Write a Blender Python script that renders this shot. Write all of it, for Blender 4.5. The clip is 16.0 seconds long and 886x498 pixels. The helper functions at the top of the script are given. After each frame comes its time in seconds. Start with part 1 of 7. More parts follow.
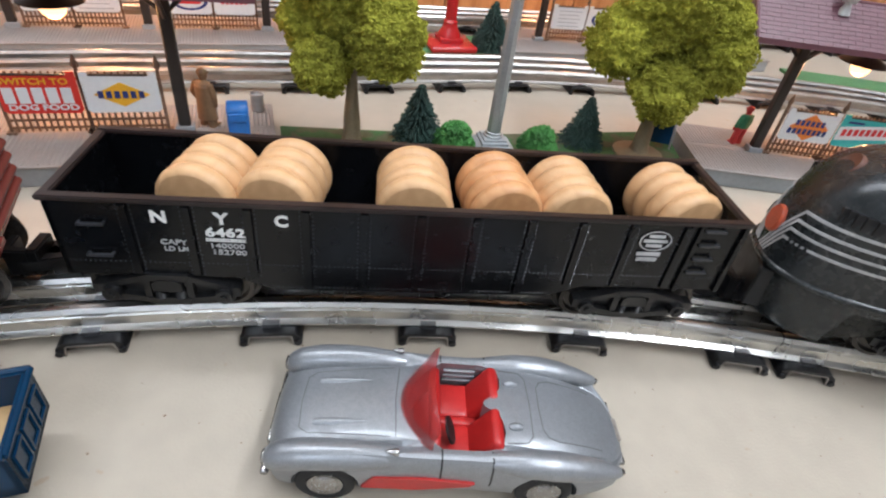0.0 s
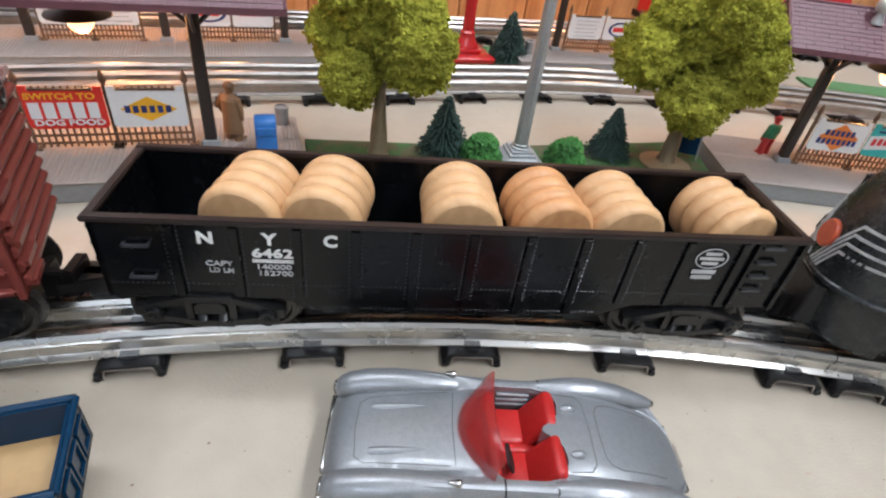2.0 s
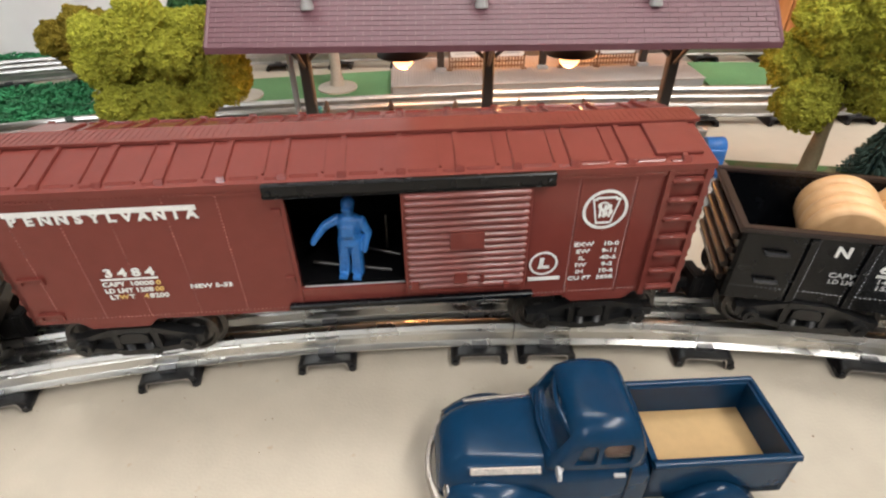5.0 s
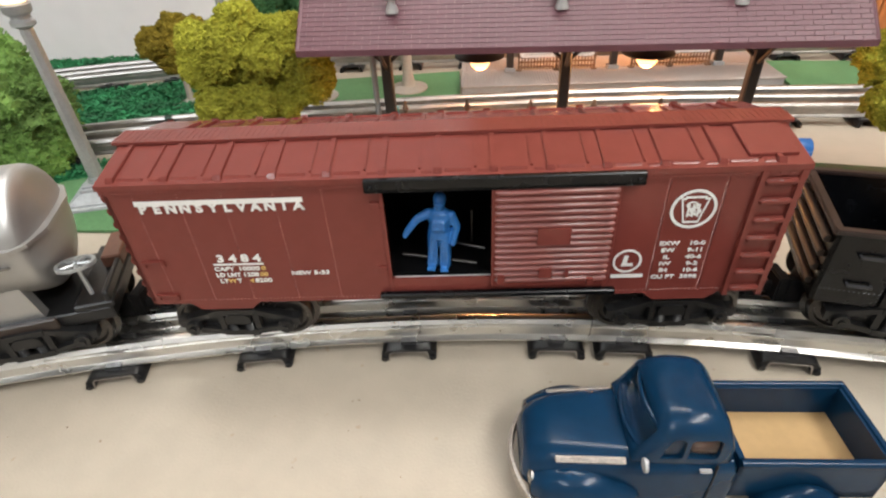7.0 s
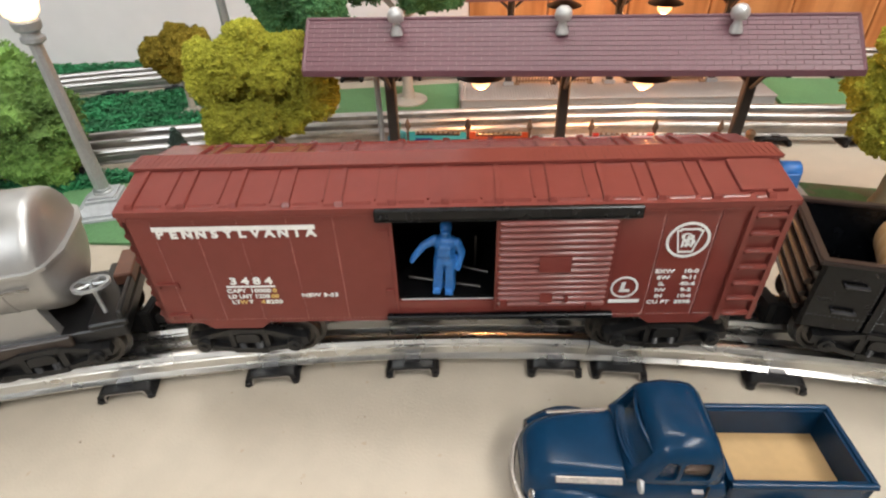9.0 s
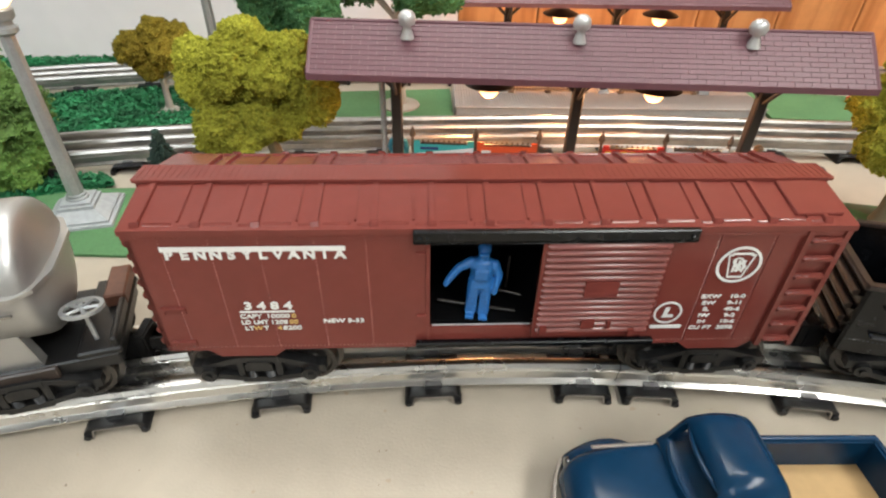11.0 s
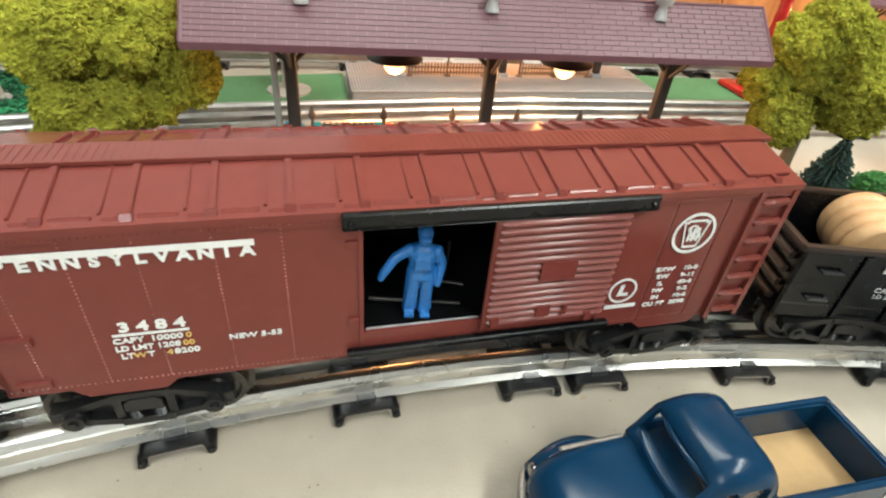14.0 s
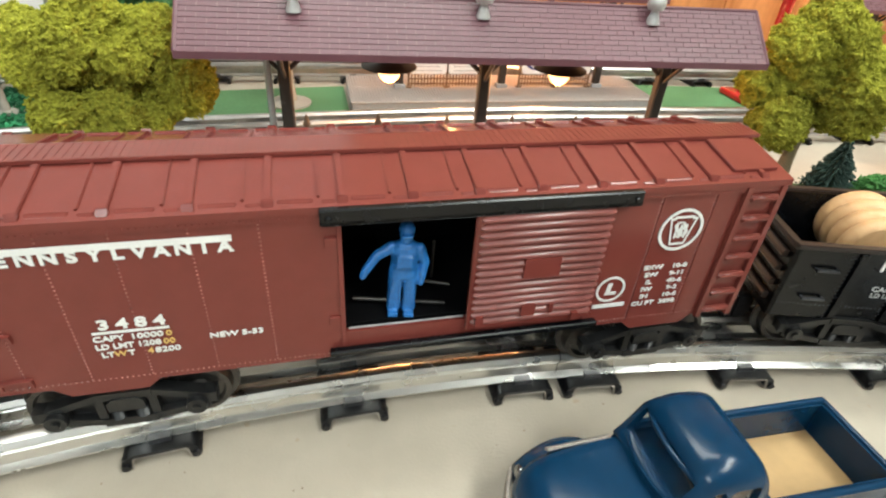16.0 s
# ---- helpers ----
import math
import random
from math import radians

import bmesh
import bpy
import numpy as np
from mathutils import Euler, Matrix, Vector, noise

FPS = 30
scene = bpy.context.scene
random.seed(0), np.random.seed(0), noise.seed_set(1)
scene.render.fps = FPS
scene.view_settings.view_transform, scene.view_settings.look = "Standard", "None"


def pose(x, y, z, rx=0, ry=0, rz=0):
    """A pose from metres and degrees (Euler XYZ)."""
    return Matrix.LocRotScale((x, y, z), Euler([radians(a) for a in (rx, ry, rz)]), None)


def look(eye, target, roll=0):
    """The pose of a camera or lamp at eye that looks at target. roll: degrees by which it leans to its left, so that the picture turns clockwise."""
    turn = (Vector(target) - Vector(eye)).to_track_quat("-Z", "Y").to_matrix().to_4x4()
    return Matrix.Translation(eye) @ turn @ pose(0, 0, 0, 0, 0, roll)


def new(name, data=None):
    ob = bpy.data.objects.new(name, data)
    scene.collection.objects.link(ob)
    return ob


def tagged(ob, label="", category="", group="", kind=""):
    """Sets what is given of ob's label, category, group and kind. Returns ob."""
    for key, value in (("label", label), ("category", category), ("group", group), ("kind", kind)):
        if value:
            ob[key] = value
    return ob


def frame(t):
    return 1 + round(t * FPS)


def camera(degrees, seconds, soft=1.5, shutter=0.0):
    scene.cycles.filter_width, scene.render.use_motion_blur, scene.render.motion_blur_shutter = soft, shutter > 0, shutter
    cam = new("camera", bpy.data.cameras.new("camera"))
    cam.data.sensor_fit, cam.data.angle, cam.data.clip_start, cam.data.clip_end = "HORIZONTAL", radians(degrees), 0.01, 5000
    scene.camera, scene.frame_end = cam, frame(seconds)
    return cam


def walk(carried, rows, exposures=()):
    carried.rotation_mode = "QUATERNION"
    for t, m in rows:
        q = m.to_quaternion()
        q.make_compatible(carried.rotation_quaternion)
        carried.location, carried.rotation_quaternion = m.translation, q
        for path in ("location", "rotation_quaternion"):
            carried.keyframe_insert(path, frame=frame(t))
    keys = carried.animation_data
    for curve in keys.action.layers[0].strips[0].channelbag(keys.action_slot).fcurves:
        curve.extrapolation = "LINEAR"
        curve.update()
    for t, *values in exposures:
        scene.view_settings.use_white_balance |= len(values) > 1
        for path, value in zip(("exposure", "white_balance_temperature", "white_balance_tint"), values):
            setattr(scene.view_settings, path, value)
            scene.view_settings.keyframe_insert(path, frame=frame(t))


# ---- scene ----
cam = camera(78.9, 16.0, soft=2.2)
PATH = [
    (0, (0.012, 0.056, 0.152), (0.111, 1.641, -1.064), 8.2),
    (0.5, (0.009, 0.058, 0.153), (0.107, 1.642, -1.063), 8.2),
    (1, (0.008, 0.063, 0.153), (0.109, 1.653, -1.056), 8.1),
    (1.5, (0.006, 0.066, 0.145), (0.108, 1.665, -1.052), 8.0),
    (2, (-0.004, 0.062, 0.15), (0.092, 1.664, -1.044), 7.8),
    (2.5, (-0.021, 0.059, 0.157), (0.025, 1.658, -1.042), 6.9),
    (3, (-0.043, 0.054, 0.161), (-0.092, 1.658, -1.034), 5.2),
    (3.5, (-0.073, 0.038, 0.164), (-0.262, 1.636, -1.024), 3.4),
    (4, (-0.113, 0.026, 0.169), (-0.428, 1.605, -1.019), 2.0),
    (4.5, (-0.135, 0.021, 0.163), (-0.554, 1.578, -1.022), 0.6),
    (5, (-0.143, 0.015, 0.158), (-0.648, 1.544, -1.028), -0.7),
    (5.2, (-0.145, 0.014, 0.158), (-0.677, 1.532, -1.03), -1.1),
    (7.3, (-0.153, 0.004, 0.163), (-0.84, 1.466, -1.017), -3.2),
    (7.5, (-0.154, 0.004, 0.165), (-0.84, 1.468, -1.012), -3.1),
    (8, (-0.154, 0.003, 0.173), (-0.828, 1.471, -1.007), -2.6),
    (10.5, (-0.165, 0.002, 0.172), (-0.756, 1.501, -1.014), -0.3),
    (11, (-0.182, 0.007, 0.17), (-0.715, 1.534, -1.006), 1.2),
    (11.5, (-0.191, 0.014, 0.163), (-0.639, 1.568, -1.014), 2.3),
    (12, (-0.193, 0.02, 0.163), (-0.56, 1.598, -1.009), 3.1),
    (12.5, (-0.196, 0.021, 0.157), (-0.491, 1.615, -1.014), 3.9),
    (13, (-0.199, 0.021, 0.155), (-0.427, 1.629, -1.012), 4.7),
    (13.5, (-0.202, 0.023, 0.154), (-0.376, 1.64, -1.009), 5.4),
    (14, (-0.199, 0.023, 0.151), (-0.344, 1.644, -1.012), 5.6),
    (14.5, (-0.194, 0.025, 0.15), (-0.333, 1.648, -1.011), 5.2),
    (15, (-0.195, 0.026, 0.147), (-0.347, 1.654, -1.004), 5.0),
    (15.5, (-0.194, 0.023, 0.148), (-0.367, 1.662, -0.985), 4.6),
    (16, (-0.191, 0.022, 0.147), (-0.381, 1.67, -0.969), 4.3),
]
walk(cam, [(t, look(eye, target, roll)) for t, eye, target, roll in PATH],
     exposures=[(0, -0.26, 5520, 10), (3.4, -0.30, 5640, 10), (4.8, -0.08, 6220, 10), (8, -0.13, 6270, 10), (10.3, -0.10, 6230, 9), (12.5, 0.08, 6060, 0), (14.5, 0.17, 6040, 0), (16, 0.18, 6040, 0)])

# ---- light ----
world = bpy.data.worlds.new("room_world")
scene.world = world
world.use_nodes = True
world.node_tree.nodes["Background"].inputs[0].default_value = (0.9, 0.95, 1.0, 1)
world.node_tree.nodes["Background"].inputs[1].default_value = 0.05


def tube_lamp(m, long_, watts, colour, upward=0.4):
    """An unseen lamp modelled as a hanging fluorescent tube: most of its light goes down, some up to the ceiling as
    added fill.
    """
    for name, turn, share in (("tube_light", Matrix(), 1 - upward), ("ceiling_fill", pose(0, 0, 0.03, 180, 0, 0), upward)):
        lamp = bpy.data.lights.new(name, "AREA")
        lamp.shape, lamp.size, lamp.size_y, lamp.energy, lamp.color = "RECTANGLE", 0.16, long_, watts * share, colour
        new(name, lamp).matrix_world = m @ turn


tube_lamp(pose(0.70, -0.18, 1.34, 0, 12, 0), 1.2, 35, (1.0, 0.96, 0.90))
# added fill lamps, front left and rear, with no known fittings there
tube_lamp(pose(-0.55, -1.25, 1.28, 38, 0, 90), 1.2, 35, (0.96, 0.98, 1.0))
tube_lamp(pose(-0.45, 0.45, 1.38, 0, 0, 90), 1.2, 18, (1.0, 0.96, 0.90))


# ---- materials ----
def material(name, colour, rough=0.5, metal=0.0, vary=0.12, grain=60.0, bump=0.0, bump_scale=400.0, spots=None, coat=0.0, spec=0.5,
             rand=0.0, fine=0.0):
    """A surface with colour variation at two scales, fine relief and, if given, stains."""
    m = bpy.data.materials.new(name)
    m.use_nodes = True
    nt = m.node_tree
    b = nt.nodes["Principled BSDF"]
    b.inputs["Roughness"].default_value, b.inputs["Metallic"].default_value = rough, metal
    b.inputs["Coat Weight"].default_value, b.inputs["Coat Roughness"].default_value = coat, 0.08
    b.inputs["Specular IOR Level"].default_value = spec
    tc = nt.nodes.new("ShaderNodeTexCoord")

    def noise_node(scale, detail=4):
        n = nt.nodes.new("ShaderNodeTexNoise")
        n.inputs["Scale"].default_value, n.inputs["Detail"].default_value = scale, detail
        nt.links.new(tc.outputs["Object"], n.inputs["Vector"])
        return n

    def mix(kind, a, c, fac):
        x = nt.nodes.new("ShaderNodeMix")
        x.data_type, x.blend_type = "RGBA", kind
        for sock, v in ((x.inputs[0], fac), (x.inputs[6], a), (x.inputs[7], c)):
            if isinstance(v, (int, float, tuple)):
                sock.default_value = v
            else:
                nt.links.new(v, sock)
        return x.outputs[2]

    def ramp(src, lo, hi, p0=0.35, p1=0.65):
        r = nt.nodes.new("ShaderNodeValToRGB")
        r.color_ramp.elements[0].position, r.color_ramp.elements[1].position = p0, p1
        r.color_ramp.elements[0].color, r.color_ramp.elements[1].color = (*[lo] * 3, 1), (*[hi] * 3, 1)
        nt.links.new(src, r.inputs[0])
        return r.outputs[0]

    col = (*colour, 1)
    big = noise_node(grain * 0.25)
    out = mix("MULTIPLY", col, ramp(big.outputs[0], 1 - vary, 1 + vary), 1.0)
    small = noise_node(grain * 6)
    out = mix("MULTIPLY", out, ramp(small.outputs[0], 1 - vary * 0.7, 1 + vary * 0.7), 1.0)
    if fine:
        f = noise_node(grain * 30, 2)
        out = mix("MULTIPLY", out, ramp(f.outputs[0], 1 - fine, 1 + fine), 1.0)
    if spots:
        sc, lo, colour2, amount = spots
        sp = noise_node(sc, 2)
        out = mix("MIX", out, (*colour2, 1), ramp(sp.outputs[0], 0, amount, lo, lo + 0.05))
    if rand:
        info = nt.nodes.new("ShaderNodeObjectInfo")
        out = mix("MULTIPLY", out, ramp(info.outputs["Random"], 1 - rand, 1 + rand, 0, 1), 1.0)
    nt.links.new(out, b.inputs["Base Color"])
    rv = nt.nodes.new("ShaderNodeMapRange")
    rv.inputs["To Min"].default_value, rv.inputs["To Max"].default_value = max(0.02, rough * 0.8), min(1, rough * 1.2)
    nt.links.new(small.outputs[0], rv.inputs["Value"])
    nt.links.new(rv.outputs[0], b.inputs["Roughness"])
    if bump:
        n = noise_node(bump_scale, 5)
        bm_ = nt.nodes.new("ShaderNodeBump")
        bm_.inputs["Strength"].default_value, bm_.inputs["Distance"].default_value = bump, 0.001
        nt.links.new(n.outputs[0], bm_.inputs["Height"])
        nt.links.new(bm_.outputs[0], b.inputs["Normal"])
    return m


def glow(name, colour, strength):
    m = bpy.data.materials.new(name)
    m.use_nodes = True
    b = m.node_tree.nodes["Principled BSDF"]
    b.inputs["Base Color"].default_value = (*colour, 1)
    b.inputs["Emission Color"].default_value, b.inputs["Emission Strength"].default_value = (*colour, 1), strength
    return m


def clear(name, colour, rough=0.05):
    m = bpy.data.materials.new(name)
    m.use_nodes = True
    b = m.node_tree.nodes["Principled BSDF"]
    b.inputs["Base Color"].default_value = (*colour, 1)
    b.inputs["Roughness"].default_value, b.inputs["Transmission Weight"].default_value = rough, 1.0
    b.inputs["IOR"].default_value = 1.2
    return m


def grained_wood(name, light, dark, scale, stretch, rough=0.5, axis=2):
    """Wood with long grain along one axis."""
    m = material(name, light, rough, vary=0.08, grain=20)
    nt = m.node_tree
    b = nt.nodes["Principled BSDF"]
    old = b.inputs["Base Color"].links[0].from_socket
    tc = nt.nodes.new("ShaderNodeTexCoord")
    mp = nt.nodes.new("ShaderNodeMapping")
    s = [scale] * 3
    s[axis] = scale / stretch
    mp.inputs["Scale"].default_value = s
    nt.links.new(tc.outputs["Object"], mp.inputs["Vector"])
    n = nt.nodes.new("ShaderNodeTexNoise")
    n.inputs["Scale"].default_value, n.inputs["Detail"].default_value, n.inputs["Distortion"].default_value = 1.0, 6, 0.6
    nt.links.new(mp.outputs[0], n.inputs["Vector"])
    r = nt.nodes.new("ShaderNodeValToRGB")
    r.color_ramp.elements[0].position, r.color_ramp.elements[1].position = 0.38, 0.62
    r.color_ramp.elements[0].color, r.color_ramp.elements[1].color = (*dark, 1), (1, 1, 1, 1)
    nt.links.new(n.outputs[0], r.inputs[0])
    x = nt.nodes.new("ShaderNodeMix")
    x.data_type, x.blend_type = "RGBA", "MULTIPLY"
    x.inputs[0].default_value = 1
    nt.links.new(old, x.inputs[6])
    nt.links.new(r.outputs[0], x.inputs[7])
    nt.links.new(x.outputs[2], b.inputs["Base Color"])
    return m


M_TABLE = material("painted_board", (0.405, 0.356, 0.282), 0.55, vary=0.05, grain=14, bump=0.15, bump_scale=900,
                   spots=(150, 0.705, (0.36, 0.27, 0.17), 0.6))
M_RAIL = material("tinplate_rail", (0.70, 0.69, 0.66), 0.28, 1.0, vary=0.03, grain=12)
# darker copy of the rail metal, damping the white wall's reflection on rear tracks
M_RAILDIM = material("dimmed_tinplate_rail", (0.46, 0.445, 0.425), 0.36, 1.0, vary=0.12, grain=30)
M_CLIP = material("worn_clip", (0.16, 0.16, 0.165), 0.38, 0.8, vary=0.2, grain=120)
M_TIE = material("black_tie", (0.008, 0.008, 0.009), 0.33, vary=0.3, grain=200, spec=0.4)
M_RED = material("boxcar_red", (0.168, 0.0395, 0.0310), 0.16, vary=0.04, grain=30, bump=0.02, bump_scale=700, spec=0.28)
M_REDWORN = material("worn_boxcar_red", (0.30, 0.105, 0.085), 0.25, vary=0.5, grain=160)
# boxcar red paled towards pink, glare on the door ribs put into colour
M_REDRIB = material("glare_boxcar_red", (0.190, 0.052, 0.044), 0.32, vary=0.12, grain=160, spec=0.7)
# near-black: the shade inside the car is put into this colour
M_REDDARK = material("shaded_boxcar_interior", (0.003, 0.003, 0.0034), 0.5, spec=0.15)
M_BLACK = material("black_plastic", (0.0032, 0.0036, 0.0046), 0.26, vary=0.10, grain=40, bump=0.012, bump_scale=500, spec=0.32)
M_RIM = material("dusty_black_rim", (0.017, 0.0105, 0.0090), 0.40, vary=0.4, grain=160)
# paler than the body: glints on rivets and grab irons painted in
M_RIVET = material("glint_black_rivet", (0.040, 0.041, 0.046), 0.25, vary=0.2, grain=300)
# black planks lightened to blue-grey, part of their sheen painted in
M_PLANK = material("sheen_black_plank", (0.020, 0.025, 0.031), 0.22, vary=0.3, grain=200, bump=0.06, bump_scale=300, rand=0.35)
M_TRUCK = material("sooty_black", (0.0095, 0.0095, 0.0098), 0.32, vary=0.25, grain=200, bump=0.08, bump_scale=1200, spec=0.4)
M_WHEEL = material("worn_steel", (0.07, 0.065, 0.06), 0.35, 0.8, vary=0.3, grain=150)
M_WHITE = material("white_ink", (0.74, 0.74, 0.72), 0.5, vary=0.06, grain=600)
M_GREYINK = material("worn_white_ink", (0.42, 0.42, 0.42), 0.5, vary=0.15, grain=800)
M_ORANGEINK = material("yellowed_ink", (0.66, 0.42, 0.12), 0.5)
M_BARREL = grained_wood("turned_wood", (0.62, 0.385, 0.190), (0.93, 0.89, 0.84), 260, 6, 0.45, 2)
M_BARRELDK = grained_wood("turned_wood_brown", (0.60, 0.32, 0.14), (0.90, 0.83, 0.74), 260, 6, 0.45, 2)
M_SILVER = material("silver_paint", (0.25, 0.26, 0.272), 0.38, 0.5, vary=0.07, grain=90, coat=0.3, fine=0.08)
M_CHROME = material("chrome", (0.36, 0.355, 0.35), 0.26, 1.0, vary=0.1, grain=200)
M_REDTRIM = material("red_plastic", (0.38, 0.014, 0.012), 0.35, vary=0.08, grain=120)
M_REDGLASS = material("red_screen", (0.36, 0.028, 0.025), 0.16, vary=0.05, grain=200)
M_REDGLASS.node_tree.nodes["Principled BSDF"].inputs["Alpha"].default_value = 0.5
M_GLASS = clear("clear_pane", (0.9, 0.93, 0.95), 0.05)
M_BLUE = material("blue_enamel", (0.0042, 0.0275, 0.0660), 0.20, vary=0.08, grain=40, coat=0.0, spec=0.22)
M_BEDTAN = material("tan_bed", (0.40, 0.26, 0.115), 0.55, vary=0.06, grain=60)
M_DIRT = material("dirt_speck", (0.20, 0.14, 0.09), 0.9, vary=0.3, grain=400)
M_GREYDK = material("panel_gap", (0.11, 0.11, 0.115), 0.5)
M_DARK = material("dark_gap", (0.006, 0.006, 0.007), 0.6)
M_RUBBER = material("tyre_rubber", (0.012, 0.012, 0.012), 0.7)
M_FIG = material("blue_figure", (0.022, 0.135, 0.40), 0.33, vary=0.2, grain=150, bump=0.35, bump_scale=700)
M_PLAT = material("grey_platform", (0.30, 0.272, 0.25), 0.55, vary=0.08, grain=60)
M_PLATSIDE = material("grey_platform_edge", (0.27, 0.285, 0.29), 0.55, vary=0.08, grain=60)
M_JOINT = material("dusty_joint", (0.195, 0.112, 0.122), 0.5)
M_ROOF = material("maroon_plastic", (0.138, 0.060, 0.073), 0.42, vary=0.06, grain=50, bump=0.1, bump_scale=1200)
M_POST = material("dark_brown_plastic", (0.028, 0.022, 0.018), 0.45, vary=0.15, grain=120)
M_FENCE = material("brown_fence", (0.15, 0.095, 0.060), 0.5, vary=0.2, grain=120)
M_SHADE = material("black_shade", (0.02, 0.015, 0.012), 0.4)
M_BULB = glow("lit_bulb", (1.0, 0.52, 0.22), 3.4)
M_LAMPSILVER = material("aluminium_paint", (0.40, 0.42, 0.43), 0.35, 0.6, vary=0.08, grain=120)
M_VENT = material("bright_aluminium", (0.52, 0.52, 0.51), 0.30, 0.4, vary=0.08, grain=120)
M_GREYBASE = material("grey_base", (0.33, 0.35, 0.36), 0.5)
M_GREEN = material("green_felt", (0.045, 0.105, 0.03), 0.9, vary=0.2, grain=80, bump=0.5, bump_scale=2500, fine=0.3, spots=(70, 0.52, (0.10, 0.075, 0.045), 0.65))
M_GREENLT = material("pale_green_felt", (0.09, 0.21, 0.085), 0.9, vary=0.12, grain=80, bump=0.4, bump_scale=2500, fine=0.25)
M_OLIVE = material("olive_foam", (0.30, 0.300, 0.036), 0.85, vary=0.3, grain=90, fine=0.25, spec=0.1)
M_OLIVEDK = material("dark_olive_foam", (0.26, 0.20, 0.026), 0.9, vary=0.35, grain=90, fine=0.3, spec=0.1)
M_PINE = material("pine_green", (0.022, 0.05, 0.038), 0.85, vary=0.35, grain=200)
M_BUSH = material("bright_green_foam", (0.055, 0.185, 0.036), 0.85, vary=0.35, grain=200)
M_LEAF = material("mid_green_foam", (0.13, 0.24, 0.05), 0.85, vary=0.35, grain=120)
M_DKLEAF = material("deep_green_foam", (0.05, 0.15, 0.05), 0.85, vary=0.35, grain=120)
M_BLOOM = material("red_bloom", (0.55, 0.08, 0.05), 0.7, vary=0.3, grain=300)
M_GRASS = material("coarse_turf", (0.018, 0.155, 0.055), 0.8, vary=0.4, grain=200, rand=0.0)
M_TRUNK = material("plastic_trunk", (0.22, 0.17, 0.10), 0.55, vary=0.15, grain=150, bump=0.3, bump_scale=900)
M_TRUNKPALE = material("pale_plastic_trunk", (0.36, 0.33, 0.28), 0.5, vary=0.12, grain=150)
M_REDPAINT = material("red_enamel", (0.42, 0.012, 0.014), 0.25, vary=0.06, grain=60, coat=0.5)
M_MAIL = material("mailbox_blue", (0.03, 0.15, 0.45), 0.4, vary=0.08, grain=100)
M_SIGNWHITE = material("white_card", (0.74, 0.75, 0.74), 0.5, vary=0.03, grain=80)
M_SIGNRED = material("red_card", (0.62, 0.03, 0.018), 0.5, vary=0.05, grain=80)
M_SIGNTEAL = material("teal_card", (0.06, 0.42, 0.40), 0.5, vary=0.05, grain=80)
M_SIGNORANGE = material("orange_card", (0.72, 0.09, 0.02), 0.5, vary=0.05, grain=80)
M_YELLOW = material("yellow_ink", (0.78, 0.42, 0.012), 0.5, vary=0.04, grain=80)
M_ORANGE = material("orange_ink", (0.8, 0.23, 0.03), 0.5, vary=0.04, grain=80)
M_NAVY = material("navy_ink", (0.02, 0.035, 0.16), 0.5, vary=0.04, grain=80)
M_REDINK = material("red_ink", (0.62, 0.03, 0.03), 0.5, vary=0.04, grain=80)
M_LOCO = material("grey_diesel", (0.018, 0.021, 0.022), 0.27, vary=0.1, grain=60, bump=0.05, bump_scale=1200)
M_TANK = material("tank_silver", (0.40, 0.40, 0.39), 0.40, 0.75, vary=0.03, grain=30)
# on the gondola end ribs this brown stands for a warm reflection
M_BROWNRIB = material("brown_rib", (0.028, 0.018, 0.013), 0.35, vary=0.2, grain=150)
M_RUST = material("brown_frame", (0.12, 0.05, 0.03), 0.5, vary=0.2, grain=100)
M_WALLWHITE = material("white_wall", (0.76, 0.74, 0.74), 0.7, vary=0.03, grain=6)
M_WALLWOOD = grained_wood("oak_panel", (0.56, 0.265, 0.095), (0.66, 0.55, 0.45), 70, 16, 0.45, 2)
M_CEIL = material("ceiling_paint", (0.75, 0.74, 0.72), 0.8, vary=0.03, grain=6)
M_WINDOW = material("smoked_pane", (0.006, 0.006, 0.006), 0.14, vary=0.1, grain=60, spec=0.12)
M_WORN = material("worn_plating", (0.42, 0.38, 0.34), 0.35, 0.7, vary=0.25, grain=200)
M_REDOVAL = material("red_lens", (0.48, 0.09, 0.04), 0.3, vary=0.2, grain=300)
M_COATTAN = material("tan_figure", (0.20, 0.115, 0.055), 0.5, vary=0.15, grain=200)
M_FIGGREEN = material("green_figure", (0.03, 0.16, 0.07), 0.5, vary=0.15, grain=200)
M_FIGTEAL = material("teal_figure", (0.03, 0.22, 0.30), 0.5, vary=0.15, grain=200)
M_FIGRED = material("red_figure", (0.42, 0.03, 0.03), 0.5, vary=0.15, grain=200)


# ---- mesh helpers ----
def box(bm, lo, hi, m=None):
    r = bmesh.ops.create_cube(bm, size=1)
    c = [(a + b) / 2 for a, b in zip(lo, hi)]
    s = [abs(b - a) for a, b in zip(lo, hi)]
    bmesh.ops.transform(bm, matrix=(m or Matrix()) @ Matrix.Translation(c) @ Matrix.Diagonal((*s, 1)), verts=r["verts"])
    return r["verts"]


def block(lo, hi, bevel=0.0, seg=2, m=None):
    bm = bmesh.new()
    box(bm, lo, hi, m)
    if bevel:
        bmesh.ops.bevel(bm, geom=bm.edges[:], offset=bevel, segments=seg, affect="EDGES", profile=0.5)
    return bm


